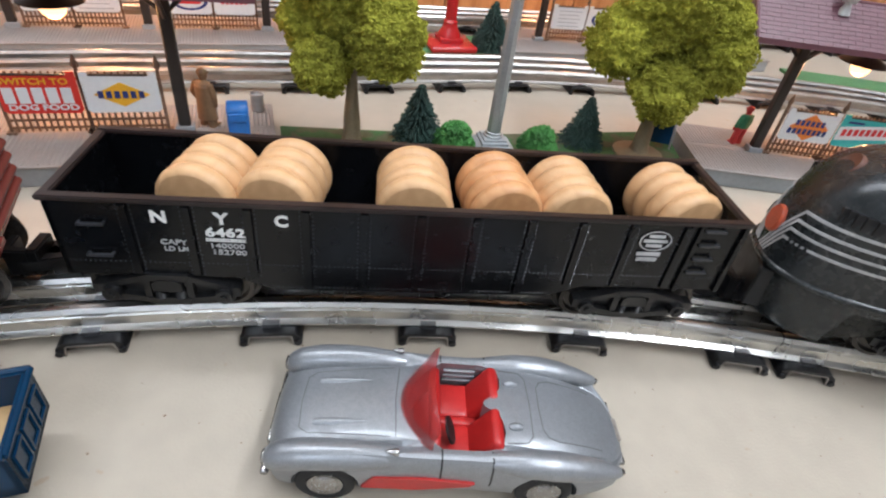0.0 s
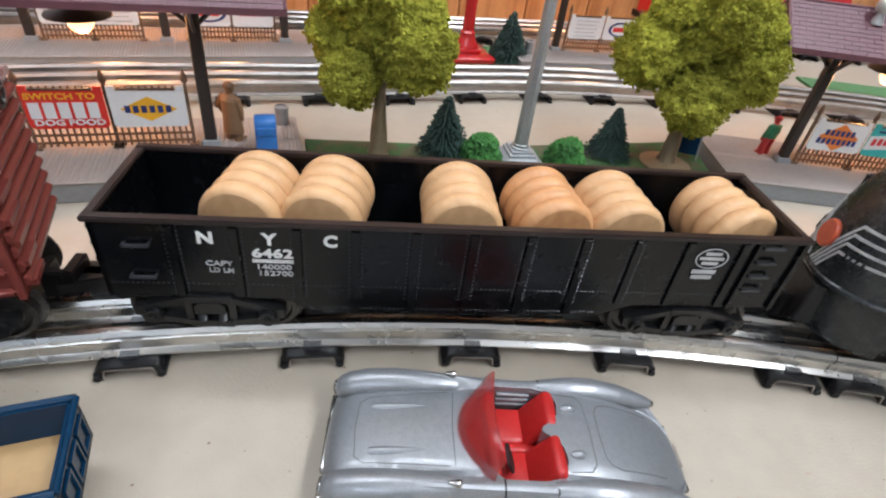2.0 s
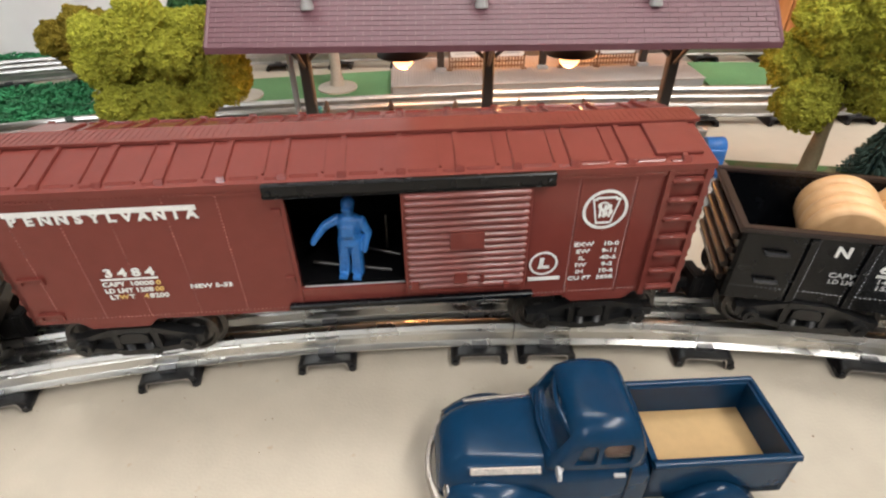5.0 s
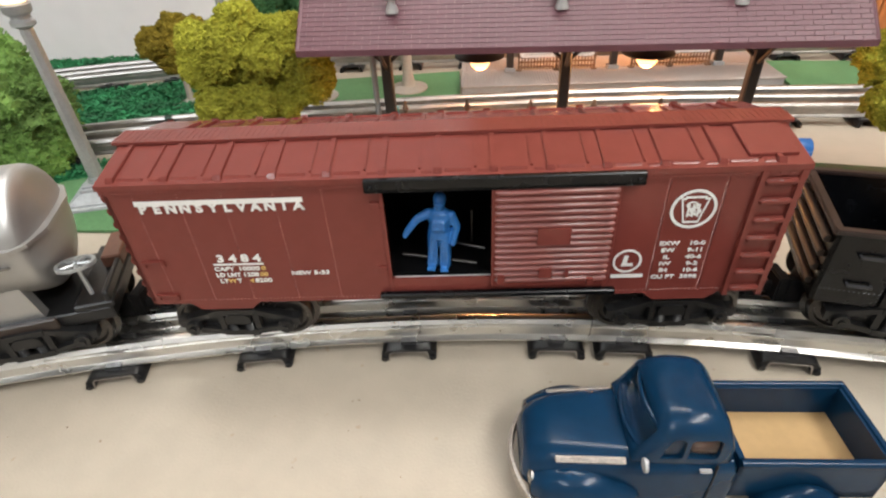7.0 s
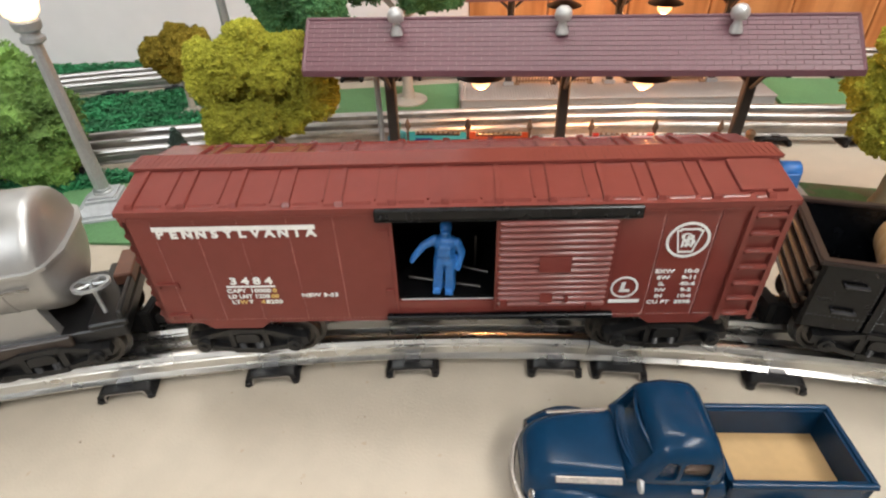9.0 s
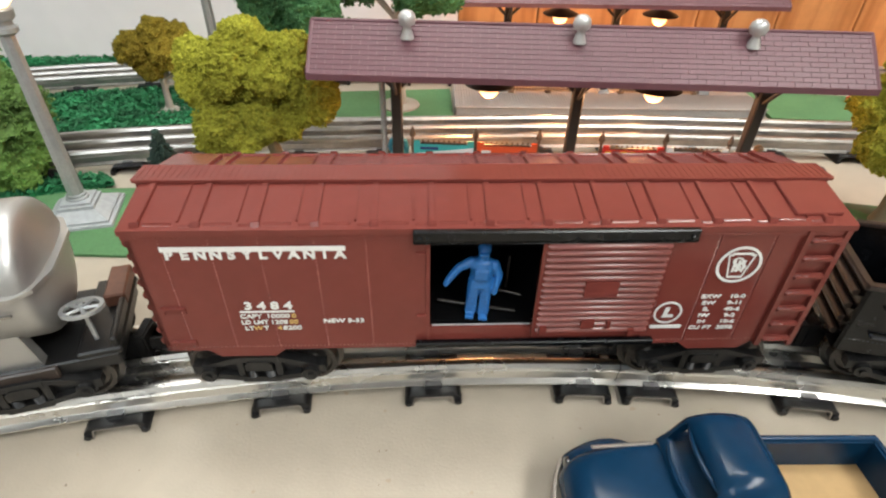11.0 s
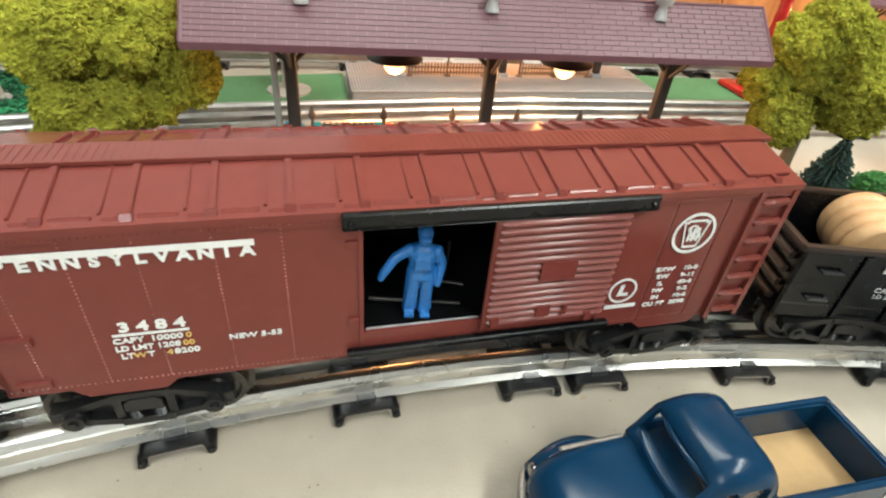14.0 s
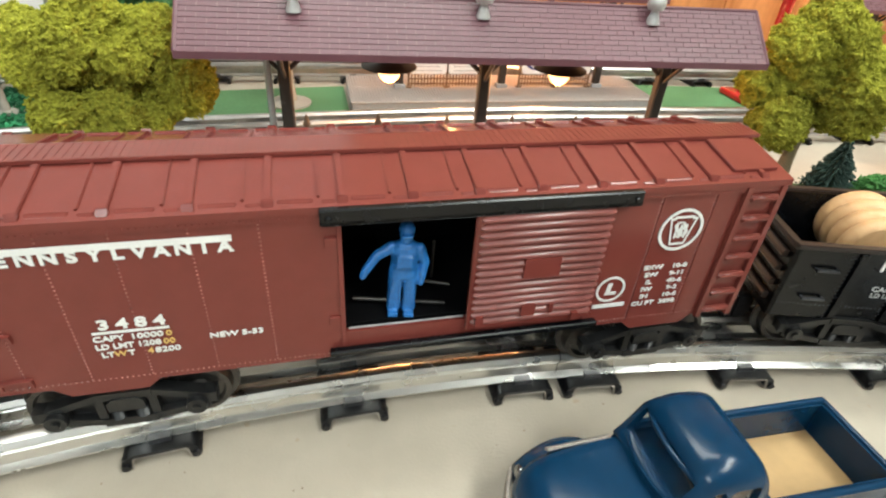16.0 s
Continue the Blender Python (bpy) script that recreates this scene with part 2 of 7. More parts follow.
def rod(bm, a, b, r0, r1=None, seg=10):
    a, b = Vector(a), Vector(b)
    r = bmesh.ops.create_cone(bm, cap_ends=True, segments=seg, radius1=r0, radius2=r0 if r1 is None else r1, depth=(b - a).length)
    q = (b - a).to_track_quat("Z", "Y").to_matrix().to_4x4()
    bmesh.ops.transform(bm, matrix=Matrix.Translation((a + b) / 2) @ q, verts=r["verts"])
    return r["verts"]


def lathe(bm, profile, seg=20, m=None):
    """Turns (radius, height) pairs round z."""
    rings = []
    for r, z in profile:
        rings.append([bm.verts.new(((m or Matrix()) @ Vector((r * math.cos(k * 2 * math.pi / seg), r * math.sin(k * 2 * math.pi / seg), z))))
                      for k in range(seg)])
    for a, b in zip(rings, rings[1:]):
        for k in range(seg):
            bm.faces.new((a[k], a[(k + 1) % seg], b[(k + 1) % seg], b[k]))
    bm.faces.new(rings[0][::-1])
    bm.faces.new(rings[-1])
    return bm


def loft(bm, rings, caps=True):
    """Joins closed rings of points, all of one length."""
    vs = [[bm.verts.new(p) for p in ring] for ring in rings]
    n = len(vs[0])
    for a, b in zip(vs, vs[1:]):
        for k in range(n):
            bm.faces.new((a[k], a[(k + 1) % n], b[(k + 1) % n], b[k]))
    if caps:
        bm.faces.new(vs[0][::-1])
        bm.faces.new(vs[-1])
    return bm


def prism(bm, outline, y0, y1, m=None):
    """An (x, z) outline carried from y0 to y1."""
    m = m or Matrix()
    a = [bm.verts.new(m @ Vector((x, y0, z))) for x, z in outline]
    b = [bm.verts.new(m @ Vector((x, y1, z))) for x, z in outline]
    n = len(a)
    fs = [bm.faces.new(a), bm.faces.new(b[::-1])]
    for k in range(n):
        fs.append(bm.faces.new((a[(k + 1) % n], a[k], b[k], b[(k + 1) % n])))
    return a + b


def part(name, bm, mat, parent=None, label="", smooth=None):
    """Links a bmesh as one mesh object under a thing or a part."""
    bmesh.ops.recalc_face_normals(bm, faces=bm.faces[:])
    me = bpy.data.meshes.new(name)
    bm.to_mesh(me)
    bm.free()
    if smooth:
        me.shade_smooth()
        me.set_sharp_from_angle(angle=radians(smooth))
    me.materials.append(mat)
    ob = new(name, me)
    if parent:
        ob.parent = parent
    if label:
        ob["label"] = label
    return ob


def thing(name, m, label, category, group="", kind=""):
    ob = new(name)
    ob.empty_display_size = 0.01
    ob.matrix_world = m
    return tagged(ob, label, category, group, kind)


def words(name, text, size, mat, parent, m, wide=1.0, label="", depth=0.00015, bold=0.0):
    """Raised lettering as a mesh, standing in the local x-z plane and facing -y."""
    cu = bpy.data.curves.new(name, "FONT")
    cu.body, cu.size, cu.extrude, cu.offset = text, size, depth, bold
    cu.align_x, cu.align_y, cu.resolution_u = "CENTER", "CENTER", 3
    tmp = bpy.data.objects.new(name, cu)
    me = bpy.data.meshes.new_from_object(tmp)
    bpy.data.objects.remove(tmp)
    bpy.data.curves.remove(cu)
    me.transform(m @ pose(0, 0, 0, 90, 0, 0) @ Matrix.Diagonal((wide, 1, 1, 1)))
    me.materials.clear()
    me.materials.append(mat)
    ob = new(name, me)
    ob.parent = parent
    if label:
        ob["label"] = label
    return ob


def ring_mesh(bm, r0, r1, y0, y1, cx, cz, sx=1.0, sz=1.0, seg=32):
    """A flat ring in the x-z plane with a little depth."""
    def circle(r, y):
        return [bm.verts.new((cx + sx * r * math.cos(k * 2 * math.pi / seg), y, cz + sz * r * math.sin(k * 2 * math.pi / seg))) for k in range(seg)]
    a, b, c, d = circle(r1, y0), circle(r0, y0), circle(r1, y1), circle(r0, y1)
    for k in range(seg):
        j = (k + 1) % seg
        for q in ((a[k], a[j], b[j], b[k]), (c[j], c[k], d[k], d[j]), (a[j], a[k], c[k], c[j]), (b[k], b[j], d[j], d[k])):
            bm.faces.new(q)
    return bm


# ---- room and table ----
def slab(name, lo, hi, mat, label, category, bevel=0.0, m=None):
    ob = part(name, block(lo, hi, bevel, m=m), mat)
    return tagged(ob, label, category, kind="structure")


slab("ground", (-1.75, -1.3, -0.03), (1.5, 1.05, 0), M_TABLE, "cream painted layout board with small stains", "table")
slab("floor", (-2.6, -2.4, -0.95), (2.6, 2.0, -0.9), M_CEIL, "plain floor under the layout board", "floor")
slab("ceiling", (-2.6, -2.4, 1.5), (2.6, 2.0, 1.55), M_CEIL, "plain white ceiling above the layout", "ceiling")
slab("wall_south", (-2.6, -2.45, -0.9), (2.6, -2.4, 1.5), M_CEIL, "plain white wall behind the layout", "wall")
slab("wall_east", (2.6, -2.4, -0.9), (2.65, 2.0, 1.5), M_CEIL, "plain white side wall", "wall")
slab("wall_west", (-2.65, -2.4, -0.9), (-2.6, 2.0, 1.5), M_CEIL, "plain white side wall", "wall")
slab("wall_north", (-2.6, 2.0, -0.9), (2.6, 2.05, 1.5), M_CEIL, "plain white end wall", "wall")
slab("backdrop", (-0.9, 0, -0.02), (0.0, 0.012, 0.75), M_WALLWHITE, "white painted backdrop panel behind the layout", "wall",
     m=pose(-0.36, 0.555, 0, 0, 0, 24))
# oak boards, each with its own edges
wood = thing("wall_wood", pose(-0.362, 0.552, 0, 0, 0, 19.5), "honey oak panelled backdrop wall behind the tracks", "wall", kind="structure")
board = None
for k in range(19):
    if board is None:
        board = part("plank", block((0.0006, 0, 0), (0.0794, 0.012, 0.75), 0.0009, 1), M_WALLWOOD, wood)
    else:
        o = new("plank", board.data)
        o.parent = wood
        o.matrix_local = pose(k * 0.08, 0, 0)

# ---- tracks ----
CX, CY, RC = 0.093, -0.6102, 0.8311


def on_arc(deg, r=RC, z=0.0):
    a = radians(deg)
    return Vector((CX + r * math.sin(a), CY + r * math.cos(a), z))


def rail_mesh(bm, line, grow=1.0):
    """A tubular rail: round head, thin web, flat foot, along a line of (point, side) pairs."""
    prof = [(-0.0036, 0.0058), (0.0036, 0.0058), (0.0036, 0.0064), (0.0015, 0.0074), (0.0012, 0.0108), (0.0022, 0.0120), (0.0025, 0.0138),
            (0.0015, 0.0153), (0, 0.0157), (-0.0015, 0.0153), (-0.0025, 0.0138), (-0.0022, 0.0120), (-0.0012, 0.0108), (-0.0015, 0.0074), (-0.0036, 0.0064)]
    prof = [(x * grow, 0.0105 + (z - 0.0105) * grow) for x, z in prof]
    loft(bm, [[p + s * x + Vector((0, 0, z)) for x, z in prof] for p, s in line])


TIE_W, TIE_H, TIE_HALF = 0.0078, 0.0056, 0.0236
TIE_OUT = [(-TIE_W - 0.0026, 0), (-TIE_W - 0.0031, 0.0010), (-TIE_W - 0.0024, TIE_H - 0.0018), (-TIE_W - 0.0002, TIE_H)]
TIE_OUT += [(-x, z) for x, z in TIE_OUT[::-1]]
TIE_IN = [(-TIE_W - 0.0004, 0), (-TIE_W - 0.0002, 0.0010), (-TIE_W + 0.0003, TIE_H - 0.0016), (-TIE_W + 0.0010, TIE_H - 0.0010)]
TIE_IN += [(-x, z) for x, z in TIE_IN[::-1]]


def tie_mesh():
    """A pressed steel sleeper: a channel with flared, rolled feet."""
    bm = bmesh.new()
    prism(bm, TIE_OUT + TIE_IN[::-1], -TIE_HALF, TIE_HALF)
    for sx in (-1, 1):
        for sy in (-1, 1):
            rod(bm, (sx * (TIE_W + 0.0016), sy * (TIE_HALF - 0.003), 0.0018), (sx * (TIE_W + 0.0016), sy * (TIE_HALF + 0.0009), 0.0016), 0.0017, 0.0012, 10)
    return bm


def edge_mesh():
    """The bare cut edge at both ends of a sleeper."""
    bm = bmesh.new()
    inner = [(x * 0.95, max(z - 0.0003, 0)) for x, z in TIE_IN]
    prism(bm, TIE_IN + inner[::-1], -TIE_HALF - 0.0003, -TIE_HALF + 0.0004)
    prism(bm, TIE_IN + inner[::-1], TIE_HALF - 0.0004, TIE_HALF + 0.0003)
    return bm


def clip_mesh():
    """A tab on each side of the rail foot, folded over it."""
    bm = bmesh.new()
    for s in (-1, 1):
        prism(bm, [(-0.0031, TIE_H), (0.0031, TIE_H), (0.0029, TIE_H + 0.0014), (-0.0029, TIE_H + 0.0014)], s * 0.0040 - 0.0006, s * 0.0040 + 0.0006)
        prism(bm, [(-0.0029, TIE_H + 0.0009), (0.0029, TIE_H + 0.0009), (0.0029, TIE_H + 0.0016), (-0.0029, TIE_H + 0.0016)], min(s * 0.0046, s * 0.0017), max(s * 0.0046, s * 0.0017))
    return bm


def spare_mesh(name, bm, mat, smooth):
    ob = part(name, bm, mat, smooth=smooth)
    me = ob.data
    bpy.data.objects.remove(ob)
    return me


tie_me, edge_me, clip_me = spare_mesh("tie", tie_mesh(), M_TIE, 40), spare_mesh("cut_edge", edge_mesh(), M_WORN, 40), spare_mesh("clip", clip_mesh(), M_CLIP, 40)


def track(label, centre, tie_spots, z=0.0, metal=M_RAILDIM, joints=()):
    """centre: f(s) -> point and sideways vector; tie_spots: the values of s that carry a sleeper."""
    t = thing("railway_track", Matrix(), label, "track", kind="structure")
    for name, off in (("rail", -0.0159), ("centre_rail", 0.0), ("rail", 0.0159)):
        bm = bmesh.new()
        line = []
        for s in centre(None):
            p, n = centre(s)
            line.append((p + n * off + Vector((0, 0, z)), n))
        rail_mesh(bm, line)
        rail = part(name, bm, metal, t, smooth=35)
        for a in joints:
            bm = bmesh.new()
            ends = [centre(q) for q in (a - 0.012, a + 0.012)]
            rail_mesh(bm, [(p + n * off + Vector((0, 0, z)), n) for p, n in ends], 1.04)
            part("rail_joint", bm, M_DARK, rail, "dark gap between two rail ends")
    for s in tie_spots:
        p, n = centre(s)
        o = new("tie", tie_me)
        o.parent = t
        o.matrix_local = Matrix.Translation(p + Vector((0, 0, z))) @ Matrix.Rotation(math.atan2(n.y, n.x) - math.pi / 2, 4, "Z")
        for off in (-0.0159, 0.0, 0.0159):
            c = new("clip", clip_me)
            c.parent = o
            c.matrix_local = pose(0, off, 0)
        if joints:
            new("cut_edge", edge_me).parent = o
    return t


def near_arc(s):
    if s is None:
        return [-62 + k * 1.0 for k in range(117)]
    return on_arc(s), Vector((math.sin(radians(s)), math.cos(radians(s)), 0))


NEAR_TIES = [-31.5, -27.45, -23.4, -19.3, -17.48, -13.3, -9.2, -5.2, -1.04, 3.45, 5.27, 9.4, 13.5, 17.6, 21.8, 26.2, 28.0, 32.2,
             -35.8, -40.2, -42.0, -46.2, -50.3, -54.4, -58.5]
track("curved three-rail tinplate track with black steel ties", near_arc, NEAR_TIES, metal=M_RAIL, joints=(-41.1, -18.39, 4.36, 27.1))


def spline_track(label, knots, pitch, shift=0.0, z=0.0, smooth_n=14):
    pts = [Vector((x, y, h)) for x, y, h in knots]
    fine = []
    for i in range(len(pts) - 1):
        a, b, c, d = pts[max(i - 1, 0)], pts[i], pts[i + 1], pts[min(i + 2, len(pts) - 1)]
        for k in range(smooth_n):
            u = k / smooth_n
            fine.append(0.5 * ((2 * b) + (c - a) * u + (2 * a - 5 * b + 4 * c - d) * u * u + (3 * b - a - 3 * c + d) * u ** 3))
    fine.append(pts[-1])
    cum = [0.0]
    for a, b in zip(fine, fine[1:]):
        cum.append(cum[-1] + (b - a).length)

    def centre(s):
        if s is None:
            return cum
        i = min(max(np.searchsorted(cum, s) - 1, 0), len(fine) - 2)
        a, b = fine[i], fine[i + 1]
        f = (s - cum[i]) / max(cum[i + 1] - cum[i], 1e-9)
        d0 = (fine[min(i + 1, len(fine) - 1)] - fine[max(i - 1, 0)]).normalized()
        d1 = (fine[min(i + 2, len(fine) - 1)] - fine[i]).normalized()
        d = d0.lerp(d1, f)
        return a.lerp(b, f), Vector((-d.y, d.x, 0)).normalized()

    n = int((cum[-1] - shift) / pitch)
    return track(label, centre, [shift + k * pitch for k in range(n)], z)


spline_track("middle three-rail track with black steel ties",
             [(-0.95, -0.08, 0), (-0.70, 0.10, 0), (-0.525, 0.228, 0), (-0.450, 0.275, 0), (-0.385, 0.312, 0), (-0.2, 0.394, 0), (-0.035, 0.4495, 0), (0.018, 0.468, 0), (0.073, 0.485, 0),
              (0.137, 0.498, 0), (0.267, 0.514, 0), (0.45, 0.505, 0), (0.8, 0.41, 0)], 0.0555, 0.012)
spline_track("far three-rail track beside the oak wall", [(-0.95, 0.09, 0), (-0.76, 0.247, 0), (-0.672, 0.317, 0), (-0.613, 0.359, 0), (-0.50, 0.43, 0), (-0.31, 0.505, 0), (-0.03, 0.60, 0), (0.2, 0.668, 0), (0.5, 0.72, 0), (0.9, 0.73, 0)], 0.056, 0.01)

# ---- green mats ----
def flat_patch(name, outline, z, mat, label):
    bm = bmesh.new()
    lo = [bm.verts.new((x, y, 0.0004)) for x, y in outline]
    hi = [bm.verts.new((x, y, z)) for x, y in outline]
    n = len(lo)
    bm.faces.new(hi)
    bm.faces.new(lo[::-1])
    for k in range(n):
        bm.faces.new((lo[k], lo[(k + 1) % n], hi[(k + 1) % n], hi[k]))
    return tagged(part(name, bm, mat), label, "ground cover", kind="structure")


flat_patch("lawn_mat", [(-0.060, 0.300), (0.172, 0.335), (0.178, 0.412), (0.035, 0.369), (-0.076, 0.352)], 0.004, M_GREEN, "dark green felt lawn strip between the platforms")
flat_patch("lawn_mat", [(-0.46, 0.330), (-0.392, 0.356), (-0.312, 0.398), (-0.335, 0.455), (-0.44, 0.402)], 0.003, M_GREENLT, "pale green felt mat beside the track")
flat_patch("lawn_mat", [(-0.070, 0.492), (0.070, 0.530), (0.058, 0.590), (-0.085, 0.552)], 0.003, M_GREENLT, "pale green felt mat around the red column")
flat_patch("lawn_mat", [(-0.50, 0.130), (-0.375, 0.172), (-0.385, 0.218), (-0.445, 0.222), (-0.505, 0.195)], 0.002, M_GREENLT, "pale green felt mat under the lamp")
flat_patch("lawn_mat", [(0.36, 0.545), (0.60, 0.53), (0.60, 0.60), (0.36, 0.61)], 0.003, M_GREENLT, "pale green felt mat by the far track")


# ---- rolling stock ----
def arc_pose(deg, inset=0.0042):
    p = on_arc(deg, RC - inset)
    return Matrix.Translation(p) @ Matrix.Rotation(radians(-deg), 4, "Z")


def bogie(parent, x, lift=0.0156):
    """A freight truck: side frames, bolster, axles and four wheels."""
    t = new("truck")
    t.parent = parent
    t.matrix_local = pose(x, 0, lift)
    for s in (-1, 1):
        bm = bmesh.new()
        y = s * 0.0205

        def beam(x0, z0, x1, z1, h=0.0011, d=0.0019):
            prism(bm, [(x0, z0 - h), (x1, z1 - h), (x1, z1 + h), (x0, z0 + h)], y - d, y + d)

        # upper and lower chords meet in the journal boxes, columns hold the bolster end
        for k in (-1, 1):
            beam(k * 0.0205, 0.0104, k * 0.0060, 0.0150)
            beam(k * 0.0205, 0.0076, k * 0.0066, 0.0054)
            beam(k * 0.0225, 0.0100, k * 0.0150, 0.0100, 0.0018, 0.0021)
            prism(bm, [(k * 0.0054, 0.0046), (k * 0.0076, 0.0046), (k * 0.0076, 0.0150), (k * 0.0054, 0.0150)], y - 0.0017, y + 0.0017)
            rod(bm, (k * 0.0172, y, 0.0086), (k * 0.0172, y + s * 0.0036, 0.0086), 0.0031, 0.0027, 12)
            rod(bm, (k * 0.0172, y + s * 0.0034, 0.0086), (k * 0.0172, y + s * 0.0044, 0.0086), 0.0012, seg=8)
        prism(bm, [(-0.0200, 0.0076), (-0.0066, 0.0054), (0.0066, 0.0054), (0.0200, 0.0076), (0.0200, 0.0104), (0.0060, 0.0150), (-0.0060, 0.0150), (-0.0200, 0.0104)], y - s * 0.0018, y - s * 0.0006)
        beam(-0.0066, 0.0150, 0.0066, 0.0150, 0.0012, 0.0022)
        beam(-0.0066, 0.0052, 0.0066, 0.0052, 0.0013, 0.0022)
        prism(bm, [(-0.0046, 0.0098), (0.0046, 0.0098), (0.0046, 0.0128), (0.0030, 0.0142), (-0.0030, 0.0142), (-0.0046, 0.0128)], y - 0.0012, y + s * 0.0026)
        part("side_frame", bm, M_TRUCK, t, smooth=40)
        for xx in (-0.0030, 0.0030):
            prof = []
            for k in range(5):
                prof += [(0.0016, 0.0060 + k * 0.0008), (0.0021, 0.0064 + k * 0.0008)]
            part("spring", lathe(bmesh.new(), prof, 10, pose(xx, y + s * 0.0006, 0)), M_TRUCK, t, smooth=60)
    bm = bmesh.new()
    box(bm, (-0.005, -0.020, 0.009), (0.005, 0.020, 0.0165))
    box(bm, (-0.02, -0.004, 0.006), (0.02, 0.004, 0.010))
    part("bolster", bm, M_TRUCK, t)
    for xx in (-0.0172, 0.0172):
        bm = bmesh.new()
        rod(bm, (xx, -0.018, 0.0085), (xx, 0.018, 0.0085), 0.0012, seg=8)
        part("axle", bm, M_WHEEL, t)
        for s in (-1, 1):
            bm = bmesh.new()
            lathe(bm, [(0.0015, -0.0025), (0.0088, -0.0025), (0.0105, -0.0022), (0.0105, -0.0013), (0.0088, -0.0008), (0.0085, 0.0025), (0.007, 0.0027), (0.0064, 0.0014),
                       (0.003, 0.0014), (0.0022, 0.0028), (0.0005, 0.0030)], 24)
            bmesh.ops.transform(bm, matrix=pose(xx, s * 0.0152, 0.0085, -90 * s, 0, 0), verts=bm.verts[:])
            part("wheel", bm, M_WHEEL, t, smooth=35)
    return t


def coupler(parent, x, s):
    bm = bmesh.new()
    box(bm, (x, -0.004, 0.0185), (x + s * 0.019, 0.004, 0.0235))
    box(bm, (x + s * 0.008, -0.0028, 0.015), (x + s * 0.016, 0.0028, 0.019))
    box(bm, (x + s * 0.017, -0.008, 0.0165), (x + s * 0.021, 0.003, 0.0275))
    box(bm, (x + s * 0.020, -0.0085, 0.0165), (x + s * 0.028, -0.0055, 0.0275))
    box(bm, (x + s * 0.026, -0.007, 0.0165), (x + s * 0.029, 0.001, 0.0275))
    bmesh.ops.bevel(bm, geom=bm.edges[:], offset=0.0006, segments=2, affect="EDGES")
    part("coupler", bm, M_TRUCK, parent, smooth=50)


# -- boxcar --
BL, BR_, BH0, BH1, BW = -0.1075, 0.1045, 0.0360, 0.0842, 0.0230
boxcar = thing("boxcar", arc_pose(-22.2, 0.0048) @ pose(0.0022, 0, 0), "oxide red freight boxcar with an open sliding door", "train car")
OX0, OX1, OZ0, OZ1 = -0.0208, 0.0500, 0.0448, 0.0808


def rivets(bm, pts, r=0.00019, y=-BW):
    for x, z in pts:
        v = [bm.verts.new((x + dx * r, y, z + dz * r)) for dx, dz in ((-1, -1), (1, -1), (1, 1), (-1, 1))]
        top = bm.verts.new((x, y - r * 1.2, z))
        for k in range(4):
            bm.faces.new((v[k], v[(k + 1) % 4], top))


bm = bmesh.new()
T = 0.0016
# near side wall with the door hole, far wall, ends, floor
for lo, hi in (((BL, -BW, BH0), (OX0, -BW + T, BH1)), ((OX1, -BW, BH0), (BR_, -BW + T, BH1)), ((OX0, -BW, BH0), (OX1, -BW + T, OZ0)), ((OX0, -BW, OZ1), (OX1, -BW + T, BH1)),
               ((BL, BW - T, BH0), (BR_, BW, BH1))):
    box(bm, lo, hi)
for x0, x1 in ((BL, BL + T), (BR_ - T, BR_)):
    box(bm, (x0, -BW, BH0), (x1, BW, BH1))
part("body", bm, M_RED, boxcar)
# truck clearance skirts
for x in (-0.0815, 0.0775):
    bm = bmesh.new()
    prism(bm, [(x - 0.0125, BH0), (x + 0.0125, BH0), (x + 0.009, BH0 - 0.003), (x - 0.009, BH0 - 0.003)], -BW, -BW + T)
    part("skirt", bm, M_RED, boxcar)
# ribbed ends
for x in (BL, BR_):
    for k in range(9):
        z = BH0 + 0.004 + k * 0.0049
        bm = bmesh.new()
        rod(bm, (x, -BW + 0.0008, z), (x, BW - 0.0008, z), 0.0016, seg=8)
        part("end_rib", bm, M_RED, boxcar, smooth=50)


def side_piece(name, x0, x1, z0, z1, proud):
    part(name, block((x0, -BW - proud, z0), (x1, -BW + 0.0002, z1), 0.0001, 1), M_RED, boxcar)


# raised door posts, stops, panel seams and grab irons
for x0, x1 in ((OX0 - 0.0012, OX0), (OX1, OX1 + 0.0012)):
    side_piece("door_post", x0, x1, BH0 + 0.003, BH1, 0.0006)
for z in (0.0485, 0.0735):
    side_piece("door_stop", OX0 - 0.0042, OX0 - 0.0013, z, z + 0.0024, 0.0009)
for x in (0.0655, 0.0825):
    side_piece("panel_seam", x + 0.0004, x + 0.0010, BH0 + 0.0008, BH1 - 0.0032, 0.0003)
for z in (0.0545, 0.0400):
    bm = bmesh.new()
    box(bm, (BL + 0.003, -BW - 0.0011, z), (BL + 0.0105, -BW + 0.0002, z + 0.0009))
    for x in (BL + 0.003, BL + 0.0097):
        box(bm, (x, -BW - 0.0007, z - 0.0018), (x + 0.0008, -BW + 0.0002, z + 0.0002))
    part("grab_iron", bm, M_RED, boxcar)
rv = []
for x in (-0.0985, -0.0845, -0.0705, -0.0545, -0.0395, 0.0655, 0.0825):
    rv += [(x, BH0 + 0.002 + k * 0.00115) for k in range(41)]
rv += [(BL + 0.001 + k * 0.0013, BH0 + 0.0016) for k in range(64)] + [(OX1 + 0.003 + k * 0.0013, BH0 + 0.0016) for k in range(38)]
bm = bmesh.new()
rivets(bm, rv, 0.00023)
tagged(part("rivets", bm, M_REDWORN, boxcar), kind="stuff")
bm = bmesh.new()
box(bm, (BL + T, -BW + 0.0002, BH0 + 0.0002), (BR_ - T, BW - T, BH0 + 0.002))
